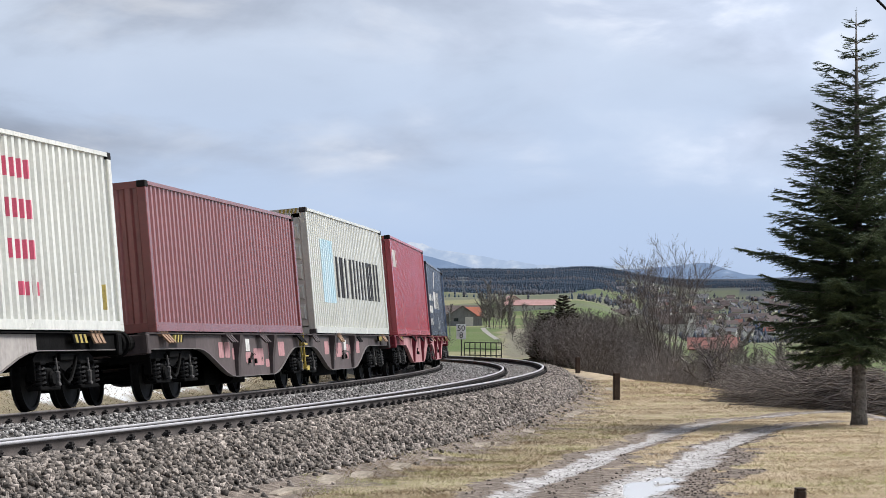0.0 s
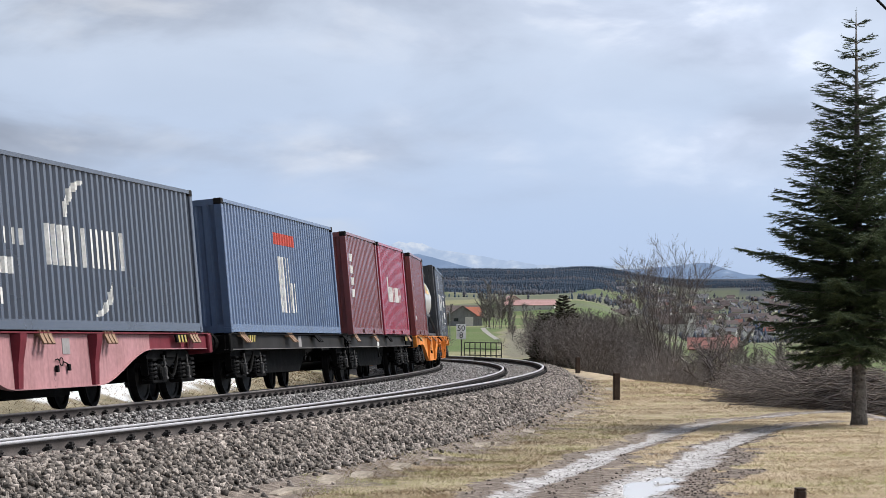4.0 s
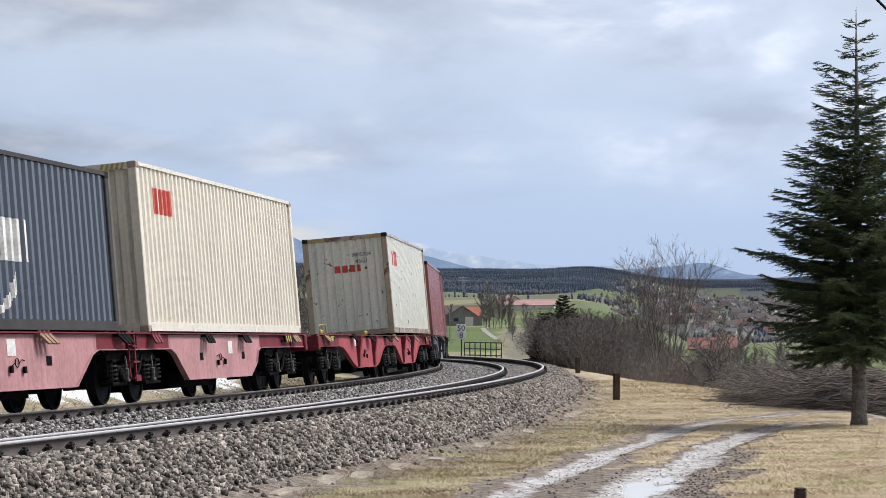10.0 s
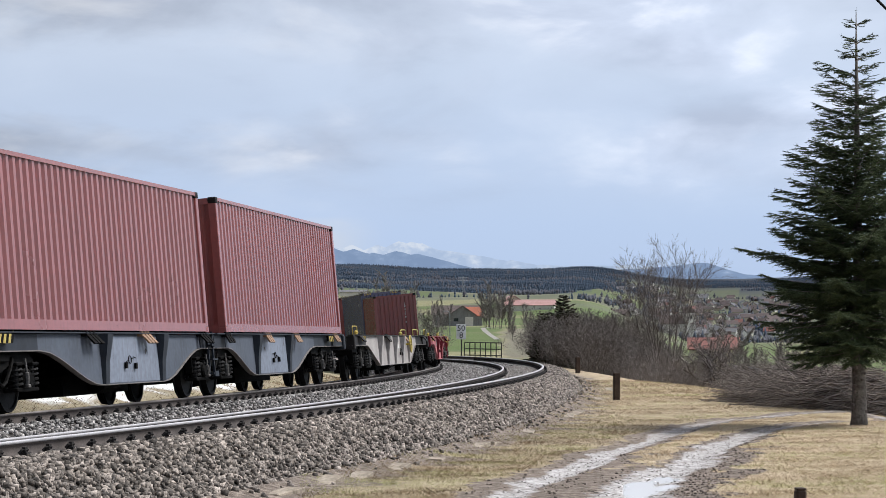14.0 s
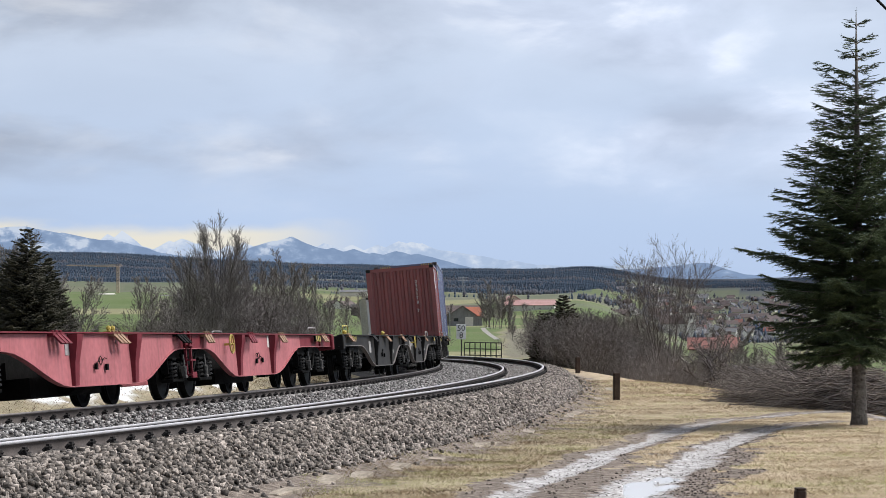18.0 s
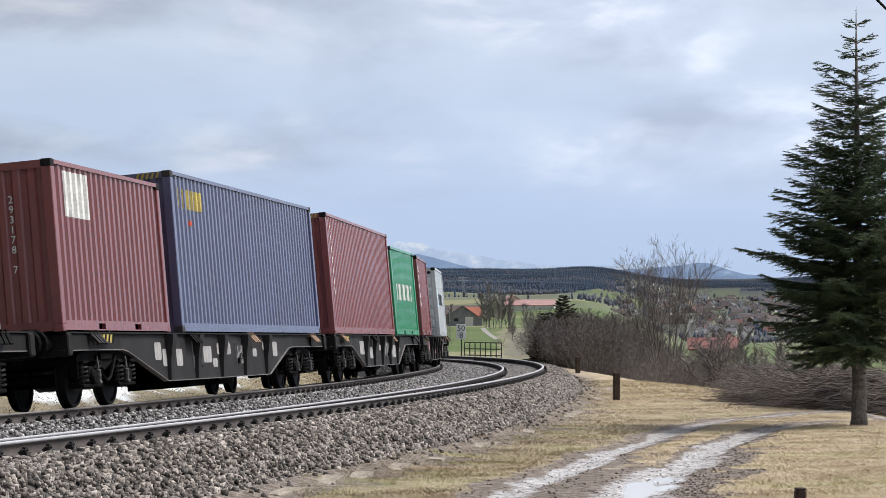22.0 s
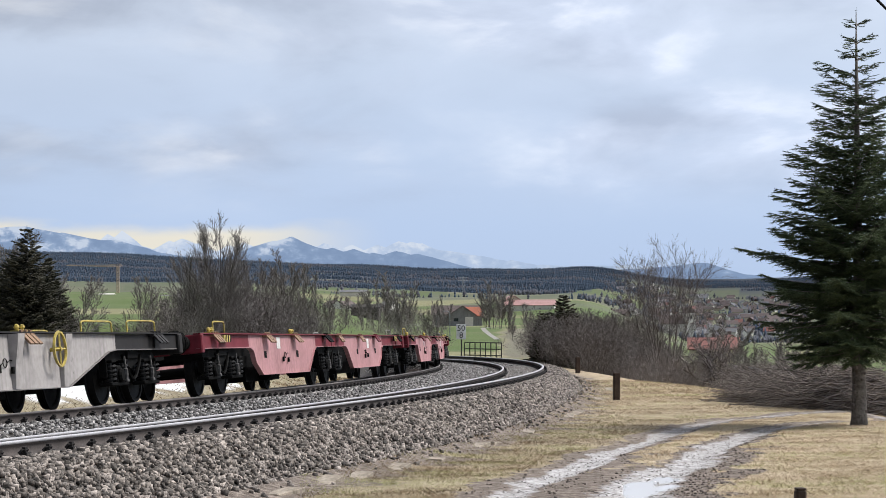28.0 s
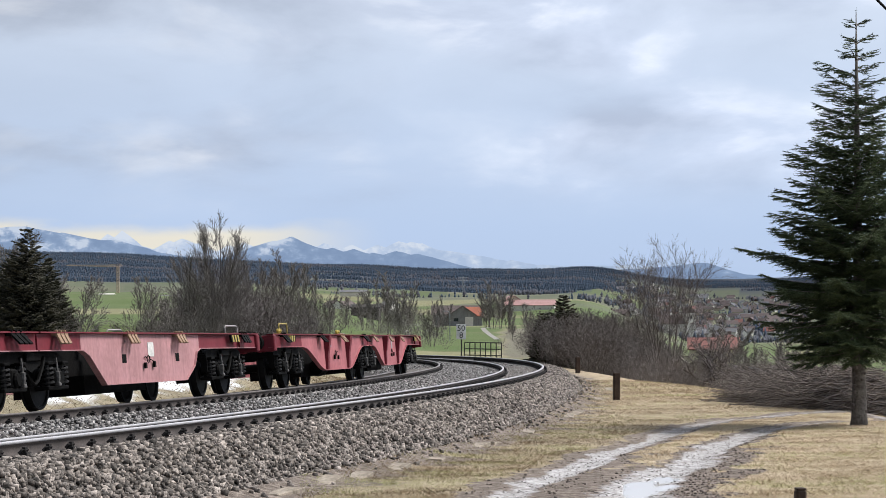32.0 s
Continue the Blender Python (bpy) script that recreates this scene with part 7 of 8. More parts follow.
def build_spruces():
    x, y = 8.62, 49.4
    z = at_ground(x, y)
    H = view_z(49.4, 22) - z
    def env(h):
        return float(np.interp(h / H, [0.13, 0.18, 0.24, 0.32, 0.40, 0.47, 0.58, 0.70, 0.815, 0.905, 1.0], [1.1, 1.5, 1.9, 2.45, 2.25, 1.98, 1.55, 1.15, 0.82, 0.52, 0.05]))
    wood, twigs = spruce(3, H, env, H * 0.195, 0.18, M_SPRUCEBARK, 0.015, 0.085, 0.03)
    root = tagged(empty("spruce_tree", pose(x, y, z)), "dark green spruce with a bare grey lower trunk", "tree")
    t = Mesh()
    t.tube([(0, 0, -0.1), (0.005, 0, 0.25), (0.01, 0, 0.8), (0.0, 0, 1.6), (0.01, 0, 3.0), (0, 0, 5.0), (0, 0, H)], [0.21, 0.165, 0.15, 0.14, 0.115, 0.08, 0.008], 12)
    part("trunk", t, M_SPRUCEBARK, root, "pale grey trunk with knots", smooth=True)
    o = new("branch_frame", limb_mesh("branch_frame", wood[24:], M_TWIGD)); o.parent = root
    o = new("foliage", limb_mesh("foliage", twigs, M_SPRUCE, 0.7)); o.parent = root
    o = new("needles", needle_mesh("needles", twigs, M_SPRUCE, 7, 3.0, 0.042)); o.parent = root; tagged(o, kind="stuff")
    for i in range(9):
        k = Mesh(); a = random.Random(i).uniform(3.3, 6.1); h = 0.35 + 0.13 * i
        k.lathe([(0.0, -0.035), (0.035, -0.03), (0.04, 0.02), (0.0, 0.04)], (math.cos(a) * 0.15, math.sin(a) * 0.15, h), "z", 7)
        part("knot", k, M_TWIGD, root)
    # far conifers
    for px, d, top, wdt in ((48, 150, 399, 0.52), (86, 158, 455, 0.5), (20, 158, 452, 0.5), (997, 132, 524, 0.50), (962, 136, 556, 0.55), (975, 140, 566, 0.6)):
        x, y = view_x(d, px), float(d)
        z = at_ground(x, y)
        H = max(3.0, view_z(d, top) - z)
        wood, twigs = spruce(int(px), H, lambda h: max(0.05, max(0.0, 1 - h / H) ** 0.7 * wdt * H * 0.70 + 0.05), H * 0.05, 0.15 if d < 150.5 and px < 100 else 0.09, M_TWIGD, 0.05, 0.15)
        root = tagged(empty("spruce_tree", pose(x, y, z)), "dark spruce standing among leafless trees", "tree", "far spruces")
        o = new("trunk", limb_mesh("trunk", wood, M_TWIGD, 1.0, 0.01)); o.parent = root
        o = new("crown", limb_mesh("crown", twigs, M_SPRUCEF, 1.0)); o.parent = root


build_bare_trees()
build_spruces()


# ---- brush pile behind the spruce ----
def build_brush():
    rng = random.Random(12)
    pieces = []
    inner = []
    for i in range(3000):
        deep = i >= 1400
        px = rng.uniform(1350, 1670)
        d = 57.5 + rng.uniform(0, 7) + max(0, 1470 - px) * 0.05
        x = view_x(d, px)
        hgt = 1.30 * (1 - math.exp(-(px - 1335) / 80.0)) * (rng.random() ** 0.8 if not deep else 0.8 * rng.random())
        z = at_ground(x, d, 0) + 0.0
        z = max(z, -1.9) + hgt
        L = rng.uniform(0.4, 2.0)
        a = rng.gauss(math.pi, 0.5) if rng.random() < 0.75 else rng.uniform(0, 6.28)
        el = rng.gauss(-0.05, 0.22)
        d3 = Vector((math.cos(a) * math.cos(el), math.sin(a) * math.cos(el) * 0.6, math.sin(el)))
        p = Vector((x, d, z))
        r = rng.uniform(0.006, 0.02)
        n = 5
        for k in range(n):
            q = p + d3 * (L / n)
            q.z = max(q.z, z - hgt + 0.02)
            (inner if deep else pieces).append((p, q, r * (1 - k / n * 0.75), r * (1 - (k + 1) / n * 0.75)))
            d3 = (d3 + Vector((rng.gauss(0, .10), rng.gauss(0, .10), rng.gauss(0.02, .10)))).normalized()
            p = q
            if k in (1, 2, 3) and rng.random() < 0.8:
                s = (d3 + Vector((rng.gauss(0, .5), rng.gauss(0, .5), rng.gauss(0, .5)))).normalized()
                pieces.append((p, p + s * L * 0.3, r * 0.5, r * 0.2))
    # inner branches take a dark colour for the shade deep in the pile
    tagged(new("brush_heap", limb_mesh("brush_heap", inner, M_TWIGD, 1.6, 0.008)), "dense inner cut branches, coloured dark for the shade inside the pile", "brush pile", kind="stuff")
    tagged(new("brush_pile", limb_mesh("brush_pile", pieces, M_DRY, 1.0, 0.004)), "long pile of cut dry branches", "brush pile", kind="stuff")


build_brush()


# ---- grass ----
M_BLADE = material("straw_grass_blades", (0.63, 0.51, 0.36), (0.33, 0.25, 0.16), rough=0.9, grain=1.5, patch=0.5, bump=0, island=0.32, spots=((0.40, 0.31, 0.20), 0.49, 0.45), spec=0.15)
M_BLADEG = material("green_grass_blades", (0.50, 0.48, 0.24), (0.32, 0.32, 0.145), rough=0.9, grain=3, patch=0.5, bump=0, island=0.3, spec=0.15)

M_BLADEV = material("brown_verge_blades", (0.35, 0.265, 0.17), (0.15, 0.112, 0.073), rough=0.9, grain=1.5, patch=0.5, bump=0, island=0.35, spots=((0.27, 0.25, 0.12), 0.45, 0.6), spec=0.15)
M_CLOD = material("wet_earth_clods", (0.16, 0.13, 0.11), (0.05, 0.04, 0.034), rough=0.8, grain=40, patch=6, bump=0.4, island=0.6)
M_PEBBLE = material("pale_wet_pebbles", (0.40, 0.38, 0.37), (0.17, 0.155, 0.145), rough=0.7, grain=40, patch=6, bump=0.3, island=0.5)


def blades(name, x, y, h, mat, label, seed):
    rng = np.random.RandomState(seed)
    z = ground_height(x, y)
    a = rng.uniform(0, 6.28, len(x)); b = rng.uniform(0, 6.28, len(x))
    w = 0.0035 + 0.00010 * np.hypot(x, y)
    p = np.stack([x, y, z - 0.01], -1)
    side = np.stack([np.cos(a), np.sin(a), 0 * a], -1) * w[:, None]
    tip = p + np.stack([np.cos(b) * h * 1.3, np.sin(b) * h * 1.3, h * 0.85], -1)
    V = np.stack([p - side, p + side, tip], 1).reshape(-1, 3)
    return tagged(new(name, fast_mesh(name, V, np.arange(len(V)).reshape(-1, 3), mat)), label, "grass", kind="stuff")


def build_grass():
    rng = np.random.RandomState(17)
    n = 560000
    d = 17 + 78 * rng.uniform(0, 1, n) ** 1.7
    az = rng.uniform(-0.06, 0.195, n)
    x, y = d * np.sin(az), d * np.cos(az)
    s, lat = nearest(x, y)
    ln = lat - SPACING
    mud, wet = track_masks(x, y)
    brow = np.maximum(3.2, 9.3 - (s - 40) * 0.125)
    foot = 1 - smooth(1.95, 3.1, ln + waves(x, y, 2.5, 71) * 0.5)
    ok = (ln > 1.95) & (ln < brow + 3) & (rng.uniform(0, 1, n) > mud * 1.35) & (rng.uniform(0, 1, n) > foot * 0.75) & (s < 130)
    h = rng.uniform(0.010, 0.036, n) * (1 + 0.6 * (waves(x, y, 1.6, 81) > 0.4)) * (1 + 0.5 * smooth(55, 80, d))
    h = h * np.where(rng.uniform(0, 1, n) < 0.10, 1.9, 1.0)
    g = (waves(x, y, 5.0, 83) + rng.uniform(-.8, .8, n) + 0.5 * (1 - smooth(27, 40, y)) * (rut_distance(x, y)[1] > 0)) > 0.5
    verge = ~g & (rut_distance(x, y)[0] < -0.1 + 0.3 * waves(x, y, 3.0, 85)) & (rng.uniform(0, 1, n) < 0.75 * (1 - smooth(46, 62, y)) + 0.15)
    blades("verge_grass", x[ok & verge], y[ok & verge], h[ok & verge] * 1.2, M_BLADEV, "brown trampled dead grass along the railway", 4)
    ok = ok & ~verge
    blades("straw_grass", x[ok & ~g], y[ok & ~g], h[ok & ~g], M_BLADE, "short dead straw-coloured grass", 1)
    blades("green_grass", x[ok & g], y[ok & g], h[ok & g] * 0.8, M_BLADEG, "sparse green grass among the straw", 2)
    n = 40000
    s = rng.uniform(14, 110, n); lat = -3.3 - 9 * rng.uniform(0, 1, n) ** 1.5
    X = on_track(s, lat, 0)
    blades("bank_grass", X[:, 0], X[:, 1], rng.uniform(0.03, 0.14, n), M_BLADEV, "dead grass on the bank beyond the train", 3)


build_grass()


def build_clods():
    """Lumps of churned earth and pebbles on the field track."""
    rng = np.random.RandomState(23)
    n = 60000
    y = 23 + 33 * rng.uniform(0, 1, n) ** 1.5
    x = np.interp(y, *RUT_L) + rng.uniform(-1.2, 5.0, n)
    mud, wet = track_masks(x, y)
    b = rut_distance(x, y)[1]
    dark = (mud > 0.5) & (wet < 0.35) & (rng.uniform(0, 1, n) < np.where(b > 0.2, 0.24, 0.07))
    pale = (wet > 0.3) & (rng.uniform(0, 1, n) < 0.16)
    for name, k, size, mat, label in (("earth_clods", dark, 0.015, M_CLOD, "dark wet clods of churned earth beside the ruts"), ("track_pebbles", pale, 0.012, M_PEBBLE, "small pale pebbles in the wet ruts")):
        scatter_stones(name, np.stack([x[k], y[k], ground_height(x[k], y[k])], -1), size, mat, label, 24)


build_clods()

# ---- small things beside the line ----
M_WOODPOST = material("weathered_brown_post", (0.075, 0.05, 0.038), (0.03, 0.02, 0.016), rough=0.9, grain=20, patch=4, bump=0.5)
M_CONCRETE = material("worn_concrete", (0.40, 0.345, 0.28), (0.15, 0.125, 0.095), rough=0.9, grain=20, patch=3, bump=0.4)
M_SIGN = material("white_sign_enamel", (0.90, 0.90, 0.90), (0.68, 0.68, 0.68), rough=0.5, grain=8, patch=2, bump=0.03)
M_IRON = material("dark_painted_iron", (0.085, 0.08, 0.077), (0.04, 0.037, 0.036), rough=0.7, grain=20, patch=3, bump=0.2)
M_WATER = bpy.data.materials.new("sky_white_puddle_water")
M_WATER.use_nodes = True
_b = M_WATER.node_tree.nodes["Principled BSDF"]
# whitish base colour paints the bright sky mirrored in the water
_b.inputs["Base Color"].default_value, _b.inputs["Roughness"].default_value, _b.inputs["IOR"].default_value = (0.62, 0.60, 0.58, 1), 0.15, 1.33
_n = M_WATER.node_tree.nodes.new("ShaderNodeTexNoise"); _n.inputs["Scale"].default_value = 18
_u = M_WATER.node_tree.nodes.new("ShaderNodeBump"); _u.inputs["Strength"].default_value = 0.02; _u.inputs["Distance"].default_value = 0.01
M_WATER.node_tree.links.new(_n.outputs[0], _u.inputs["Height"]); M_WATER.node_tree.links.new(_u.outputs[0], _b.inputs["Normal"])


def post(x, y, h, w, tilt, label):
    p = tagged(empty("marker_post", pose(x, y, at_ground(x, y, 0), tilt, tilt * 0.4, 12)), label, "post", "short posts")
    m = Mesh(); m.box(-w / 2, w / 2, -w / 2, w / 2, -0.2, h, 0.012); part("shaft", m, M_WOODPOST, p)
    m = Mesh(); m.box(-w * 0.46, w * 0.46, -w * 0.46, w * 0.46, h - 0.004, h + 0.010, 0.004); part("end_grain", m, M_WOODPOST, p, "cracked sawn top")


post(view_x(65.5, 1090), 65.5, 0.74, 0.17, 1.0, "short square weathered wooden post beside the track")
post(view_x(14.2, 1408), 14.2, 0.80, 0.065, 2.0, "thin dark post stump in the grass")
post(view_x(112, 1022), 112.0, 0.75, 0.20, 0, "dark wooden post on the brow")


def build_slabs():
    rng = random.Random(9)
    g = cached(("cover_slab",), lambda: slab_mesh())
    for s, lat, sz in ((17.6, 6.62, 1.0), (19.6, 6.6, 0.9), (20.9, 6.68, 0.9), (23.2, 6.66, 1.0), (25.9, 6.7, 0.5), (30.4, 6.6, 1.0), (31.6, 6.64, 0.9), (36.5, 6.69, 1.0), (45.4, 6.72, 1.0), (46.5, 6.72, 0.9), (47.8, 6.76, 0.9), (57.0, 6.92, 1.0), (68.0, 7.1, 0.9), (70.0, 7.1, 0.9)):
        x, y, z, th = line(s)
        px, py = x + math.sin(th) * lat, y - math.cos(th) * lat
        m = pose(px, py, at_ground(px, py, 0.026), rng.uniform(-5, 3), rng.uniform(-4, 4), math.degrees(th) + rng.uniform(-8, 8)) @ Matrix.Diagonal((sz, 1, 1, 1))
        o = new("cover_slab", g)
        o.material_slots[0].link = "OBJECT"; o.material_slots[0].material = M_CONCRETE
        o.matrix_basis = m
        tagged(o, "worn half-buried concrete cable duct cover", "concrete slab", "cable duct covers")


def slab_mesh():
    m = Mesh(); m.box(-0.44, 0.44, -0.12, 0.12, -0.03, 0.05, 0.012); return m


build_slabs()


def build_puddle():
    rng = np.random.RandomState(6)
    for cx, cy, rx, ry, seed in ((2.25, 27.3, 0.50, 1.9, 1), (2.78, 30.0, 0.20, 0.6, 2)):
        n = 60
        a = np.linspace(0, 2 * np.pi, n, endpoint=False)
        r = 1 + 0.18 * np.sin(3 * a + seed) + 0.13 * np.sin(7 * a + 2 * seed) + 0.06 * np.sin(13 * a)
        x, y = cx + rx * r * np.cos(a) + (ry * r * np.sin(a)) * 0.16, cy + ry * r * np.sin(a)
        z = float(ground_height(np.array([cx]), np.array([cy]))[0]) + 0.012
        v = np.vstack([np.stack([x, y, 0 * x + z], -1), [[cx, cy, z]]])
        f = np.array([(i, (i + 1) % n, n) for i in range(n)])
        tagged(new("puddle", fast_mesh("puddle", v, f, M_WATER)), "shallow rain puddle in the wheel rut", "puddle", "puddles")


build_puddle()


def build_sign():
    d = 150.0
    x = view_x(d, 816)
    z = at_ground(x, d, 0)
    r = tagged(empty("kilometre_sign", pose(x, d, z)), "white board with black numerals on a post", "sign")
    zc = view_z(d, 587.5) - z
    m = Mesh(); m.box(-0.30, 0.30, -0.015, 0.015, zc - 0.47, zc + 0.47, 0.01); part("board", m, M_SIGN, r)
    m = Mesh(); m.tube([(0.02, 0.05, -0.2), (0.02, 0.05, zc + 0.4)], 0.045, 8); part("pole", m, M_IRON, r)
    part("numeral", lettering("50", 0.52), M_DARKMARK, r, m=pose(0, -0.022, zc + 0.21))
    part("numeral", lettering("8", 0.52), M_DARKMARK, r, m=pose(0, -0.022, zc - 0.23))
    m = Mesh(); m.box(-0.16, 0.30, -0.1, 0.1, 0, 0.8, 0.02); part("relay_box", m, M_IRON, r, m=pose(0.15, 0.5, 0))


build_sign()


def build_railing():
    d = 157.0
    r = tagged(empty("railing"), "dark iron railing on a small bridge", "railing")
    zb, zt = view_z(d, 634), view_z(d, 606)
    xs = [view_x(d, px) for px in np.linspace(822, 886, 8)]
    for i, x in enumerate(xs):
        y = d - i * 0.25
        g = at_ground(x, y, 0.1)
        m = Mesh(); m.box(x - 0.035, x + 0.035, y - 0.035, y + 0.035, min(g, zb), zt); part("post", m, M_IRON, r)
    for z in (zt, zt * 0.6 + zb * 0.4, zt * 0.2 + zb * 0.8):
        m = Mesh(); m.tube([(xs[0], d, z), (xs[-1], d - 1.75, z - 0.03)], 0.035, 5); part("rail_bar", m, M_IRON, r)


build_railing()


def build_wire():
    m = Mesh()
    d = 30.0
    a = Vector((view_x(d, 1532), d, view_z(d, -24)))
    b = Vector((view_x(d, 1642), d, view_z(d, 82)))
    m.tube([a + (b - a) * (k / 6.0) - Vector((0, 0, 0.02 * math.sin(k / 6.0 * 3.14))) for k in range(-30, 40)], 0.018, 5)
    o = part("overhead_cable", m, M_BLACK, None)
    tagged(o, "black overhead cable crossing the corner of sky", "cable")


build_wire()

# ---- buildings ----
W_WHITE = material("white_plaster", (0.72, 0.70, 0.67), (0.56, 0.54, 0.51), rough=0.9, grain=3, patch=0.3, bump=0)
W_CREAM = material("cream_plaster", (0.62, 0.56, 0.46), (0.5, 0.45, 0.37), rough=0.9, grain=3, patch=0.3, bump=0)
W_GREYWOOD = material("grey_weathered_boards", (0.27, 0.275, 0.285), (0.17, 0.17, 0.175), rough=0.9, grain=6, patch=0.8, bump=0.1, streak=((0.09, 0.09, 0.09), 0.6))
W_BROWNWOOD = material("brown_boards", (0.10, 0.075, 0.06), (0.055, 0.04, 0.034), rough=0.9, grain=6, patch=0.8, bump=0.1)
R_RED = material("red_roof_tiles", (0.24, 0.10, 0.088), (0.16, 0.07, 0.06), rough=0.85, grain=4, patch=0.5, bump=0.1)
R_ORANGE = material("orange_red_roof_tiles", (0.42, 0.15, 0.09), (0.32, 0.11, 0.07), rough=0.85, grain=4, patch=0.5, bump=0.1)
R_BROWN = material("brown_roof_tiles", (0.15, 0.115, 0.11), (0.095, 0.075, 0.075), rough=0.85, grain=4, patch=0.5, bump=0.1)
R_GREY = material("grey_roof_sheets", (0.20, 0.20, 0.215), (0.13, 0.13, 0.14), rough=0.7, grain=4, patch=0.5, bump=0.1)
R_PINK = material("faded_pink_roof", (0.46, 0.28, 0.27), (0.36, 0.21, 0.20), rough=0.85, grain=2, patch=0.2, bump=0.05)
R_DARK = material("dark_roof", (0.055, 0.05, 0.052), (0.03, 0.028, 0.03), rough=0.8, grain=3, patch=0.3, bump=0.1)
M_PANE = material("dark_window_glass", (0.03, 0.035, 0.045), (0.015, 0.018, 0.022), rough=0.12, grain=1, patch=0.2, bump=0, spec=0.8)
M_CRANE = material("crane_yellow_paint", (0.62, 0.48, 0.38), (0.5, 0.38, 0.3), rough=0.6, grain=2, patch=0.3, bump=0)


def house_parts(root, w, l, h, rh, wall, roof, windows=True, eave=0.5, chimney=True, origin=None):
    """Gabled body: w across (the gable, facing -y), l deep, ridge along y."""
    o = origin or Matrix.Identity(4)
    m = Mesh()
    m.loft([[(-w / 2, y, -1.5), (w / 2, y, -1.5), (w / 2, y, h), (0, y, h + rh), (-w / 2, y, h)] for y in (-l / 2, l / 2)])
    wl = part("wall", m, wall, root, m=o)
    m = Mesh()
    k = rh / (w / 2)
    for s in (-1, 1):
        x = s * (w / 2 + eave)
        z = h - eave * k
        m.loft([[(0, y, h + rh + 0.22), (0, y, h + rh + 0.02), (x, y, z), (x, y, z + 0.2)] for y in (-l / 2 - eave, l / 2 + eave)])
    rf = part("roof", m, roof, root, m=o)
    if chimney:
        m = Mesh(); m.box(w * 0.15 - 0.35, w * 0.15 + 0.35, -0.35, 0.35, h + rh * 0.4, h + rh + 0.9, 0.03); part("chimney", m, R_BROWN, rf)
    if windows:
        for x in (-w * 0.28, 0, w * 0.28):
            for z in (1.0, 3.7):
                if z + 1.2 < h + rh * 0.5:
                    m = Mesh(); m.box(x - 0.5, x + 0.5, -l / 2 - 0.03, -l / 2 + 0.05, z, z + 1.25); part("window", m, M_PANE, wl)
    return wl


def building(name, px, d, base_py, w, l, h, rh, turn, wall, roof, label, cat="house", group="", windows=True, chimney=True):
    x = view_x(d, px)
    z = view_z(d, base_py) if base_py else at_ground(x, d, 0.1)
    r = tagged(empty(name, pose(x, d, z, 0, 0, turn)), label, cat, group)
    house_parts(r, w, l, h, rh, wall, roof, windows, 0.4, chimney)
    return r


def build_barn():
    d = 600.0
    r = tagged(empty("barn", pose(view_x(d, 818), d, at_ground(view_x(d, 818), d, 0.0))), "grey boarded barn with a brown and red tiled roof", "barn")
    house_parts(r, 6.4, 8.0, 2.9, 2.1, W_GREYWOOD, R_BROWN, False, 0.5, False)
    house_parts(r, 6.0, 12.0, 3.0, 2.0, W_GREYWOOD, R_BROWN, False, 0.4, False, pose(-1.5, 4, 0, 0, 0, 90))
    house_parts(r, 5.6, 5.0, 2.7, 1.9, W_GREYWOOD, R_ORANGE, False, 0.4, False, pose(2.6, 3, 0, 0, 0, 90))
    m = Mesh(); m.box(0.7, 2.7, -4.06, -3.98, 0, 2.3); part("door", m, W_WHITE, r, "pale wide barn door")
    m = Mesh(); m.box(-2.2, -1.0, -4.06, -3.98, 1.2, 2.0); part("window", m, M_PANE, r)


build_barn()


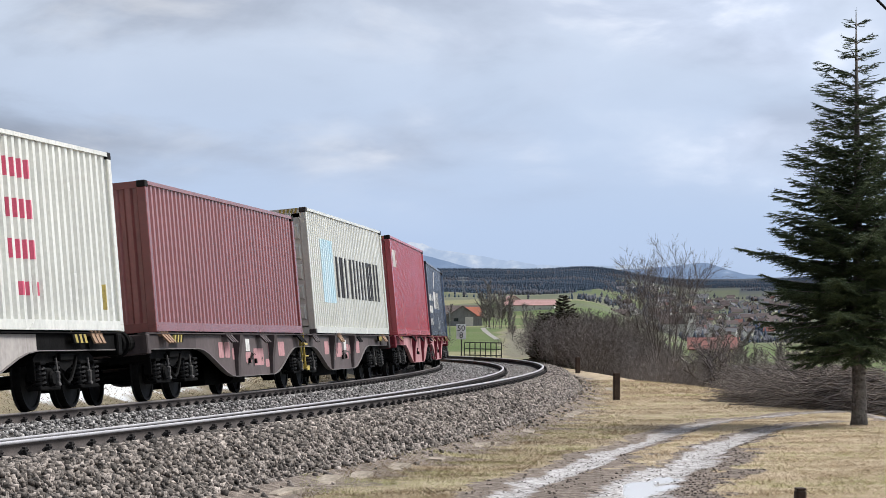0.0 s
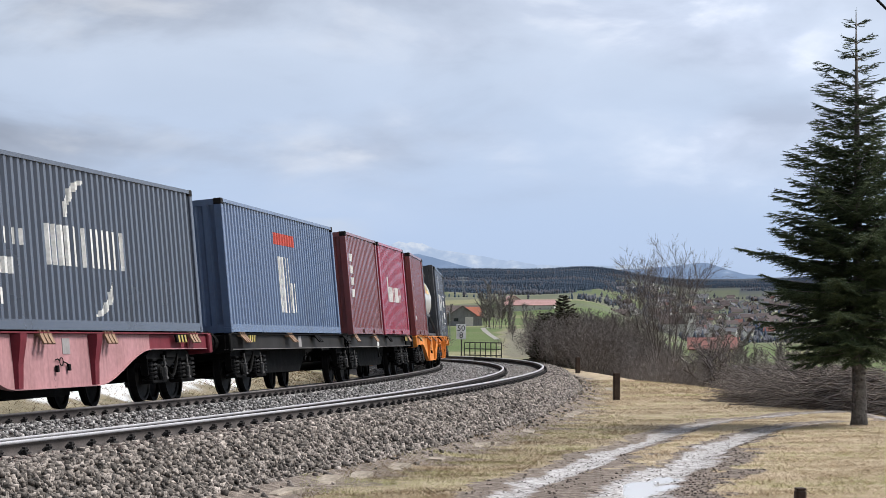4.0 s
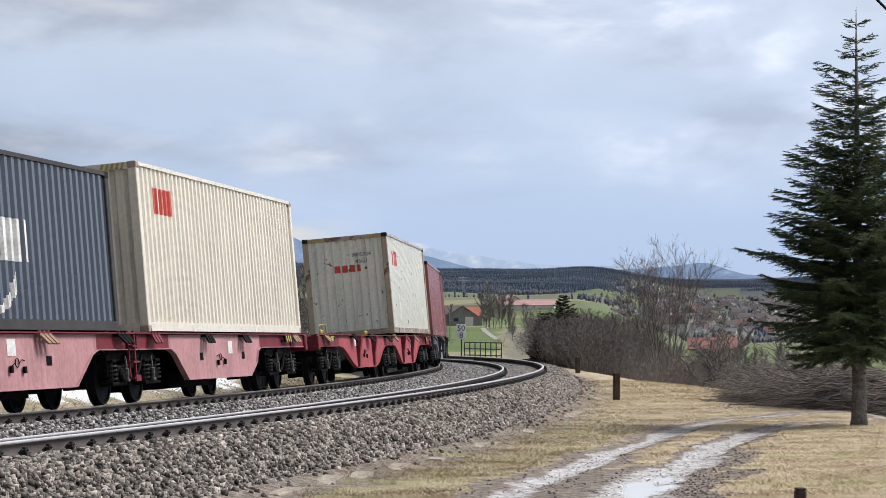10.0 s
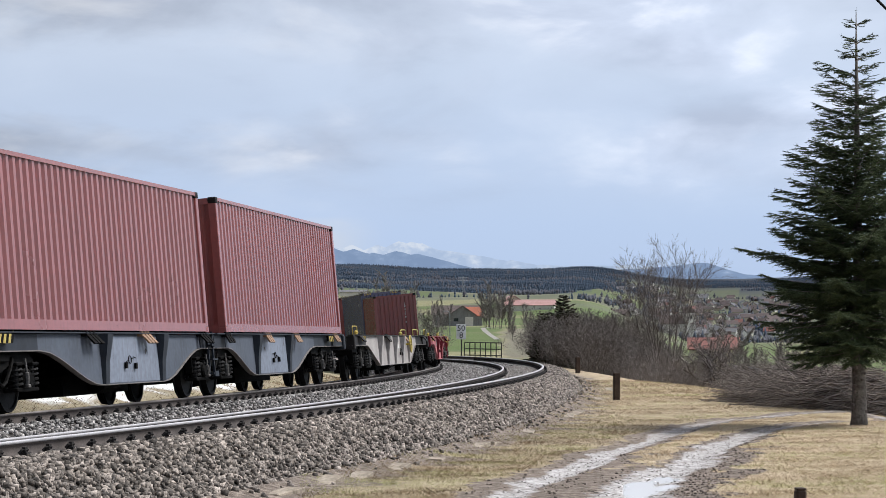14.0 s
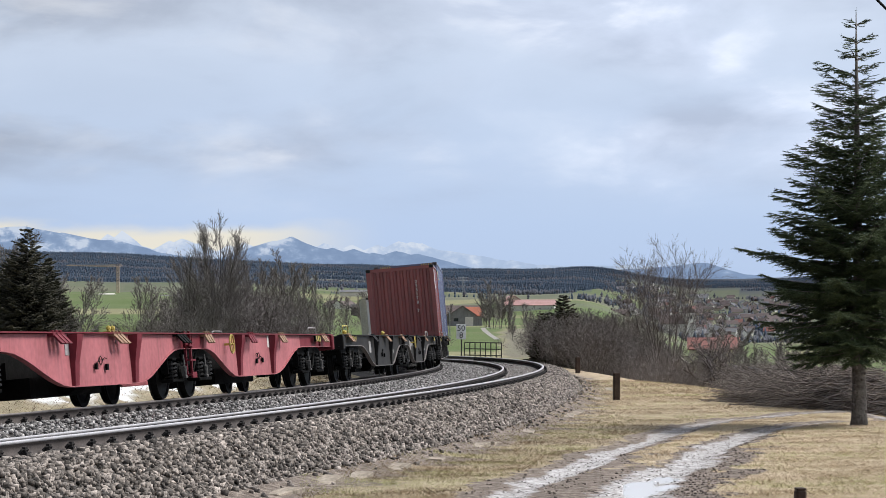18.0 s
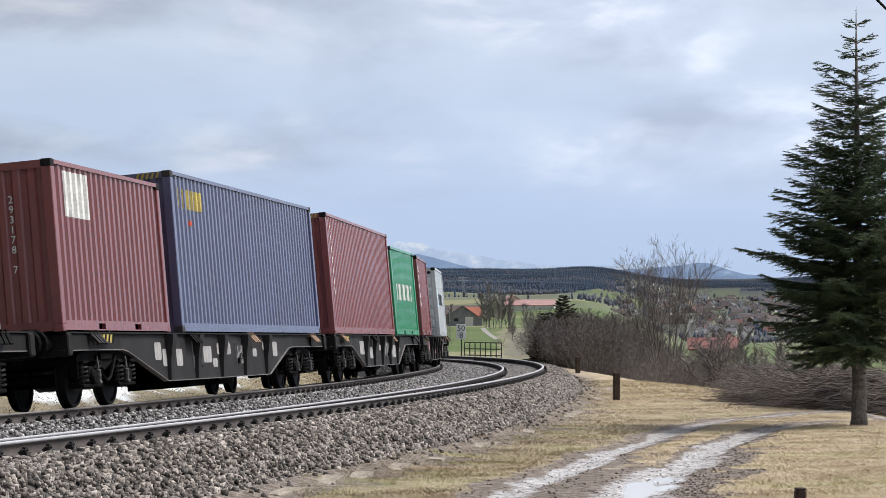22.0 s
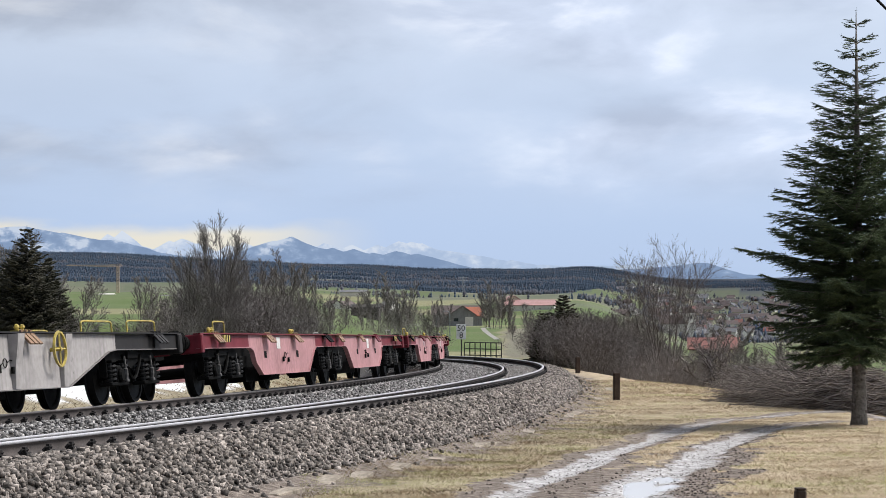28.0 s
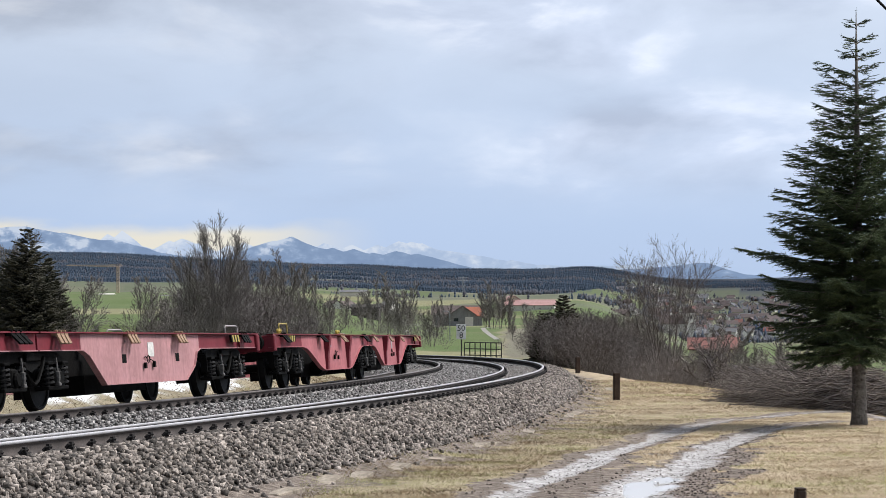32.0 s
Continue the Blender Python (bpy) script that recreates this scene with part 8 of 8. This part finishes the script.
def build_far_buildings():
    building("farm_hall", 938, 900, 546, 9, 19, 1.1, 1.9, 84, W_WHITE, R_PINK, "long farm hall with a faded pink roof", "farm building", "farm halls", False, False)
    building("farm_hall", 905, 905, 546, 7, 9, 2.6, 2.0, 10, W_CREAM, R_PINK, "cream farmhouse end with a faded pink roof", "farm building", "farm halls", True, False)
    building("farm_hall", 626, 1150, 519, 6, 13, 0.6, 0.9, 88, W_WHITE, R_GREY, "low white farm hall with a grey roof", "farm building", "farm halls", False, False)
    building("shed", 648, 600, 560, 5, 7, 2.2, 0.7, 85, R_DARK, R_DARK, "dark low shed behind bare trees", "shed", "", False, False)
    building("farm_hall", 303, 800, 529.5, 5, 8, 0.7, 0.7, 86, W_WHITE, R_GREY, "low white stable with a grey roof", "farm building", "farm halls", False, False)
    building("hut", 190, 820, 529, 3.4, 4.6, 1.5, 0.5, 80, W_WHITE, W_WHITE, "small white hut on the meadow", "hut", "", False, False)
    building("house", 590, 700, 545, 4.0, 4.5, 0.9, 1.2, 30, W_WHITE, R_BROWN, "white house with a brown roof among bare trees", "house", "houses in the valley")
    building("house", 612, 705, 546, 4.0, 4.5, 0.9, 1.2, -40, W_WHITE, R_BROWN, "white house with a brown roof among bare trees", "house", "houses in the valley")
    building("house", 690, 760, 545, 4.0, 4.5, 0.9, 1.1, 50, W_WHITE, R_GREY, "white house with a grey roof among bare trees", "house", "houses in the valley")
    building("house", 1262, 470, 640, 8, 9.5, 2.4, 2.0, 84, W_CREAM, R_RED, "large house with a red tiled roof behind bare branches", "house", "houses in the valley")
    building("house", 1285, 500, 636, 4.5, 6, 3.4, 1.4, 15, W_WHITE, R_RED, "white house gable with a red roof", "house", "houses in the valley")
    building("house", 1135, 460, 642, 3.6, 4.0, 2.0, 1.1, 40, W_CREAM, R_PINK, "small pink-roofed house behind the thicket", "house", "houses in the valley")
    building("shed", 1360, 190, None, 5.0, 5.2, 2.3, 1.0, 70, W_BROWNWOOD, R_DARK, "dark wooden shed with a pale roof edge", "shed", "", False, False)
    building("house", 1098, 950, 562, 4.5, 6, 1.3, 1.5, 60, W_BROWNWOOD, R_BROWN, "brown farmhouse on the meadow edge", "house", "houses in the valley")
    building("house", 1080, 960, 562, 4.0, 5, 1.2, 1.4, -30, W_BROWNWOOD, R_BROWN, "brown farmhouse on the meadow edge", "house", "houses in the valley")
    # village in the valley
    rng = random.Random(31)
    looks = [(W_WHITE, R_RED), (W_WHITE, R_GREY), (W_CREAM, R_BROWN), (W_WHITE, R_BROWN), (W_BROWNWOOD, R_BROWN), (W_CREAM, R_BROWN), (W_WHITE, R_GREY)]
    kinds = []
    for k, (w, rf) in enumerate(looks):
        e = tagged(empty("house", pose(0, 0, -300)), ("white", "white", "cream", "white", "brown", "cream", "white")[k] + " village house with a " + ("red", "grey", "brown", "brown", "brown", "brown", "grey")[k] + " gabled roof", "house", "village houses")
        house_parts(e, 6.0 + 0.7 * (k % 3), 7 + k % 2 * 1.5, 2.9 + 0.3 * (k % 3), 2.2, w, rf, k < 3, 0.4, k % 2 == 0)
        kinds.append(e)
    used = set()
    for i in range(290):
        d = rng.uniform(1500, 2700)
        px = rng.uniform(1150, 1420) if rng.random() < 0.85 else rng.uniform(1095, 1500)
        k = rng.choice((0, 1, 1, 2, 3, 3, 4, 4, 5, 6, 6))
        x = view_x(d, px)
        m = pose(x, d, at_ground(x, d, 0.2), 0, 0, rng.choice((20, 70, 110, 160, 45, 85)) + rng.uniform(-12, 12)) @ Matrix.Scale(rng.uniform(0.8, 1.15), 4)
        if k in used:
            copy_thing(kinds[k], m)
        else:
            kinds[k].matrix_basis = m; used.add(k)
    r2 = np.random.RandomState(33)
    n = 480
    d = r2.uniform(1350, 2750, n); px = np.where(r2.uniform(0, 1, n) < 0.8, r2.uniform(1130, 1430, n), r2.uniform(1060, 1520, n))
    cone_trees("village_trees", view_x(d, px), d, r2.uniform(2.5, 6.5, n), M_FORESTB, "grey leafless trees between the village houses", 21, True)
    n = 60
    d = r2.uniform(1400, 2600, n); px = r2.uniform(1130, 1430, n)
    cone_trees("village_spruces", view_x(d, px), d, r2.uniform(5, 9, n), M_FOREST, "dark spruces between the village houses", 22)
    # church
    d = 1480.0
    c = tagged(empty("church", pose(view_x(d, 1219), d, view_z(d, 594), 0, 0, 20)), "white church with a tower and dark saddle roof", "church")
    house_parts(c, 9, 20, 7, 5, W_WHITE, R_BROWN, True, 0.4, False, pose(-7, 4, 0, 0, 0, 70))
    m = Mesh(); m.box(-3.2, 3.2, -3.2, 3.2, -3, 13.5); part("tower", m, W_WHITE, c)
    m = Mesh(); m.loft([[(-3.5, y, 13.5), (3.5, y, 13.5), (0, y, 17.5)] for y in (-3.5, 3.5)]); part("tower_roof", m, R_BROWN, c)
    m = Mesh(); m.box(-0.6, 0.6, -3.26, -3.15, 10, 12); part("belfry_window", m, M_PANE, c)


build_far_buildings()


def build_crane():
    d = 900.0
    x = view_x(d, 209)
    zb, zt = view_z(d, 527), view_z(d, 471)
    c = tagged(empty("tower_crane", pose(x, d, zb)), "yellow-brown tower crane over the meadow", "crane")
    h = zt - zb
    m = Mesh()
    for sx in (-0.4, 0.4):
        for sy in (-0.4, 0.4):
            m.tube([(sx, sy, -3), (sx, sy, h)], 0.11, 4)
    n = 9
    for i in range(n):
        a, b = h * i / n, h * (i + 1) / n
        m.tube([(-0.4, -0.4, a), (0.4, -0.4, b)], 0.09, 3); m.tube([(0.4, 0.4, a), (-0.4, 0.4, b)], 0.09, 3)
    part("mast", m, M_CRANE, c)
    m = Mesh()
    jl = -19.5
    m.tube([(1.2, 0, h), (jl, 0, h + 0.55)], 0.11, 4); m.tube([(0, 0, h + 0.6), (jl, 0, h + 0.75)], 0.09, 3)
    for i in range(20):
        a = jl * i / 20
        m.tube([(a, 0, h + 0.02 + 0.028 * i), (a + jl / 40, 0, h + 0.62), (a + jl / 20, 0, h + 0.05 + 0.028 * i)], 0.06, 3)
    part("jib", m, M_CRANE, c)
    m = Mesh(); m.tube([(0, 0, h), (0.9, 0, h + 1.1), (1.6, 0, h + 0.3)], 0.14, 4); m.tube([(0.9, 0, h + 1.1), (jl * 0.45, 0, h + 0.5)], 0.06, 3); part("apex", m, M_CRANE, c)


build_crane()


M_PYLON = material("galvanised_lattice_steel", (0.40, 0.42, 0.45), (0.30, 0.32, 0.34), rough=0.6, grain=2, patch=0.3, bump=0)


def build_pylon():
    d = 1500.0
    x = view_x(d, 820)
    z = view_z(d, 540); h = view_z(d, 490) - z
    p = tagged(empty("power_pylon", pose(x, d, z)), "grey lattice power pylon before the forest", "pylon")
    m = Mesh()
    for s in (-1, 1):
        for q in (-1, 1):
            m.tube([(s * 1.1, q * 1.1, -2), (s * 0.3, q * 0.3, h)], 0.11, 4)
    for i in range(7):
        a, b = i / 7, (i + 1) / 7
        wa, wb = 1.1 - 0.8 * a, 1.1 - 0.8 * b
        m.tube([(-wa, -wa, h * a), (wb, -wb, h * b)], 0.07, 3); m.tube([(wa, -wa, h * a), (-wb, -wb, h * b)], 0.07, 3)
    part("mast", m, M_PYLON, p)
    for k, w in ((0.97, 2.6), (0.86, 3.4)):
        m = Mesh(); m.tube([(-w, 0, h * k), (w, 0, h * k)], 0.12, 4); part("crossarm", m, M_PYLON, p)


build_pylon()


def build_lamp():
    d = 330.0
    x = view_x(d, 796)
    z = at_ground(x, d, 0.1)
    h = view_z(d, 551) - z
    r = tagged(empty("street_lamp", pose(x, d, z)), "pale grey street lamp with a bent arm by the farm lane", "lamp")
    m = Mesh(); m.tube([(0, 0, 0), (0, 0, h * 0.9), (-0.08, 0, h * 0.97), (-0.3, 0, h), (-0.75, 0, h)], [0.075, 0.06, 0.05, 0.045, 0.04], 6); part("pole", m, M_PYLON, r)
    m = Mesh(); m.box(-1.0, -0.7, -0.09, 0.09, h - 0.06, h + 0.05, 0.02); part("head", m, M_PYLON, r)


build_lamp()


def build_lane():
    """Pale farm lane and bare earth bank beyond the bridge."""
    m = material("pale_gravel_lane", (0.32, 0.305, 0.29), (0.22, 0.21, 0.195), rough=0.9, grain=3, patch=0.3, bump=0.1)
    rows = []
    for px, py, d, w in ((878, 577, 480, 0.40), (864, 579, 468, 0.42), (855, 583, 452, 0.45), (855, 588, 425, 0.45), (860, 594, 395, 0.45), (868, 600, 365, 0.42), (880, 606, 335, 0.40)):
        x = view_x(d, px)
        rows.append([(x - w, d, at_ground(x - w, d, -0.05)), (x + w, d, at_ground(x + w, d, -0.05))])
    q = Mesh()
    q.loft(rows, closed=False, caps=False)
    tagged(part("lane", q, m, None), "pale gravel farm lane", "road", kind="structure")


build_lane()
build_sleepers()
motions()
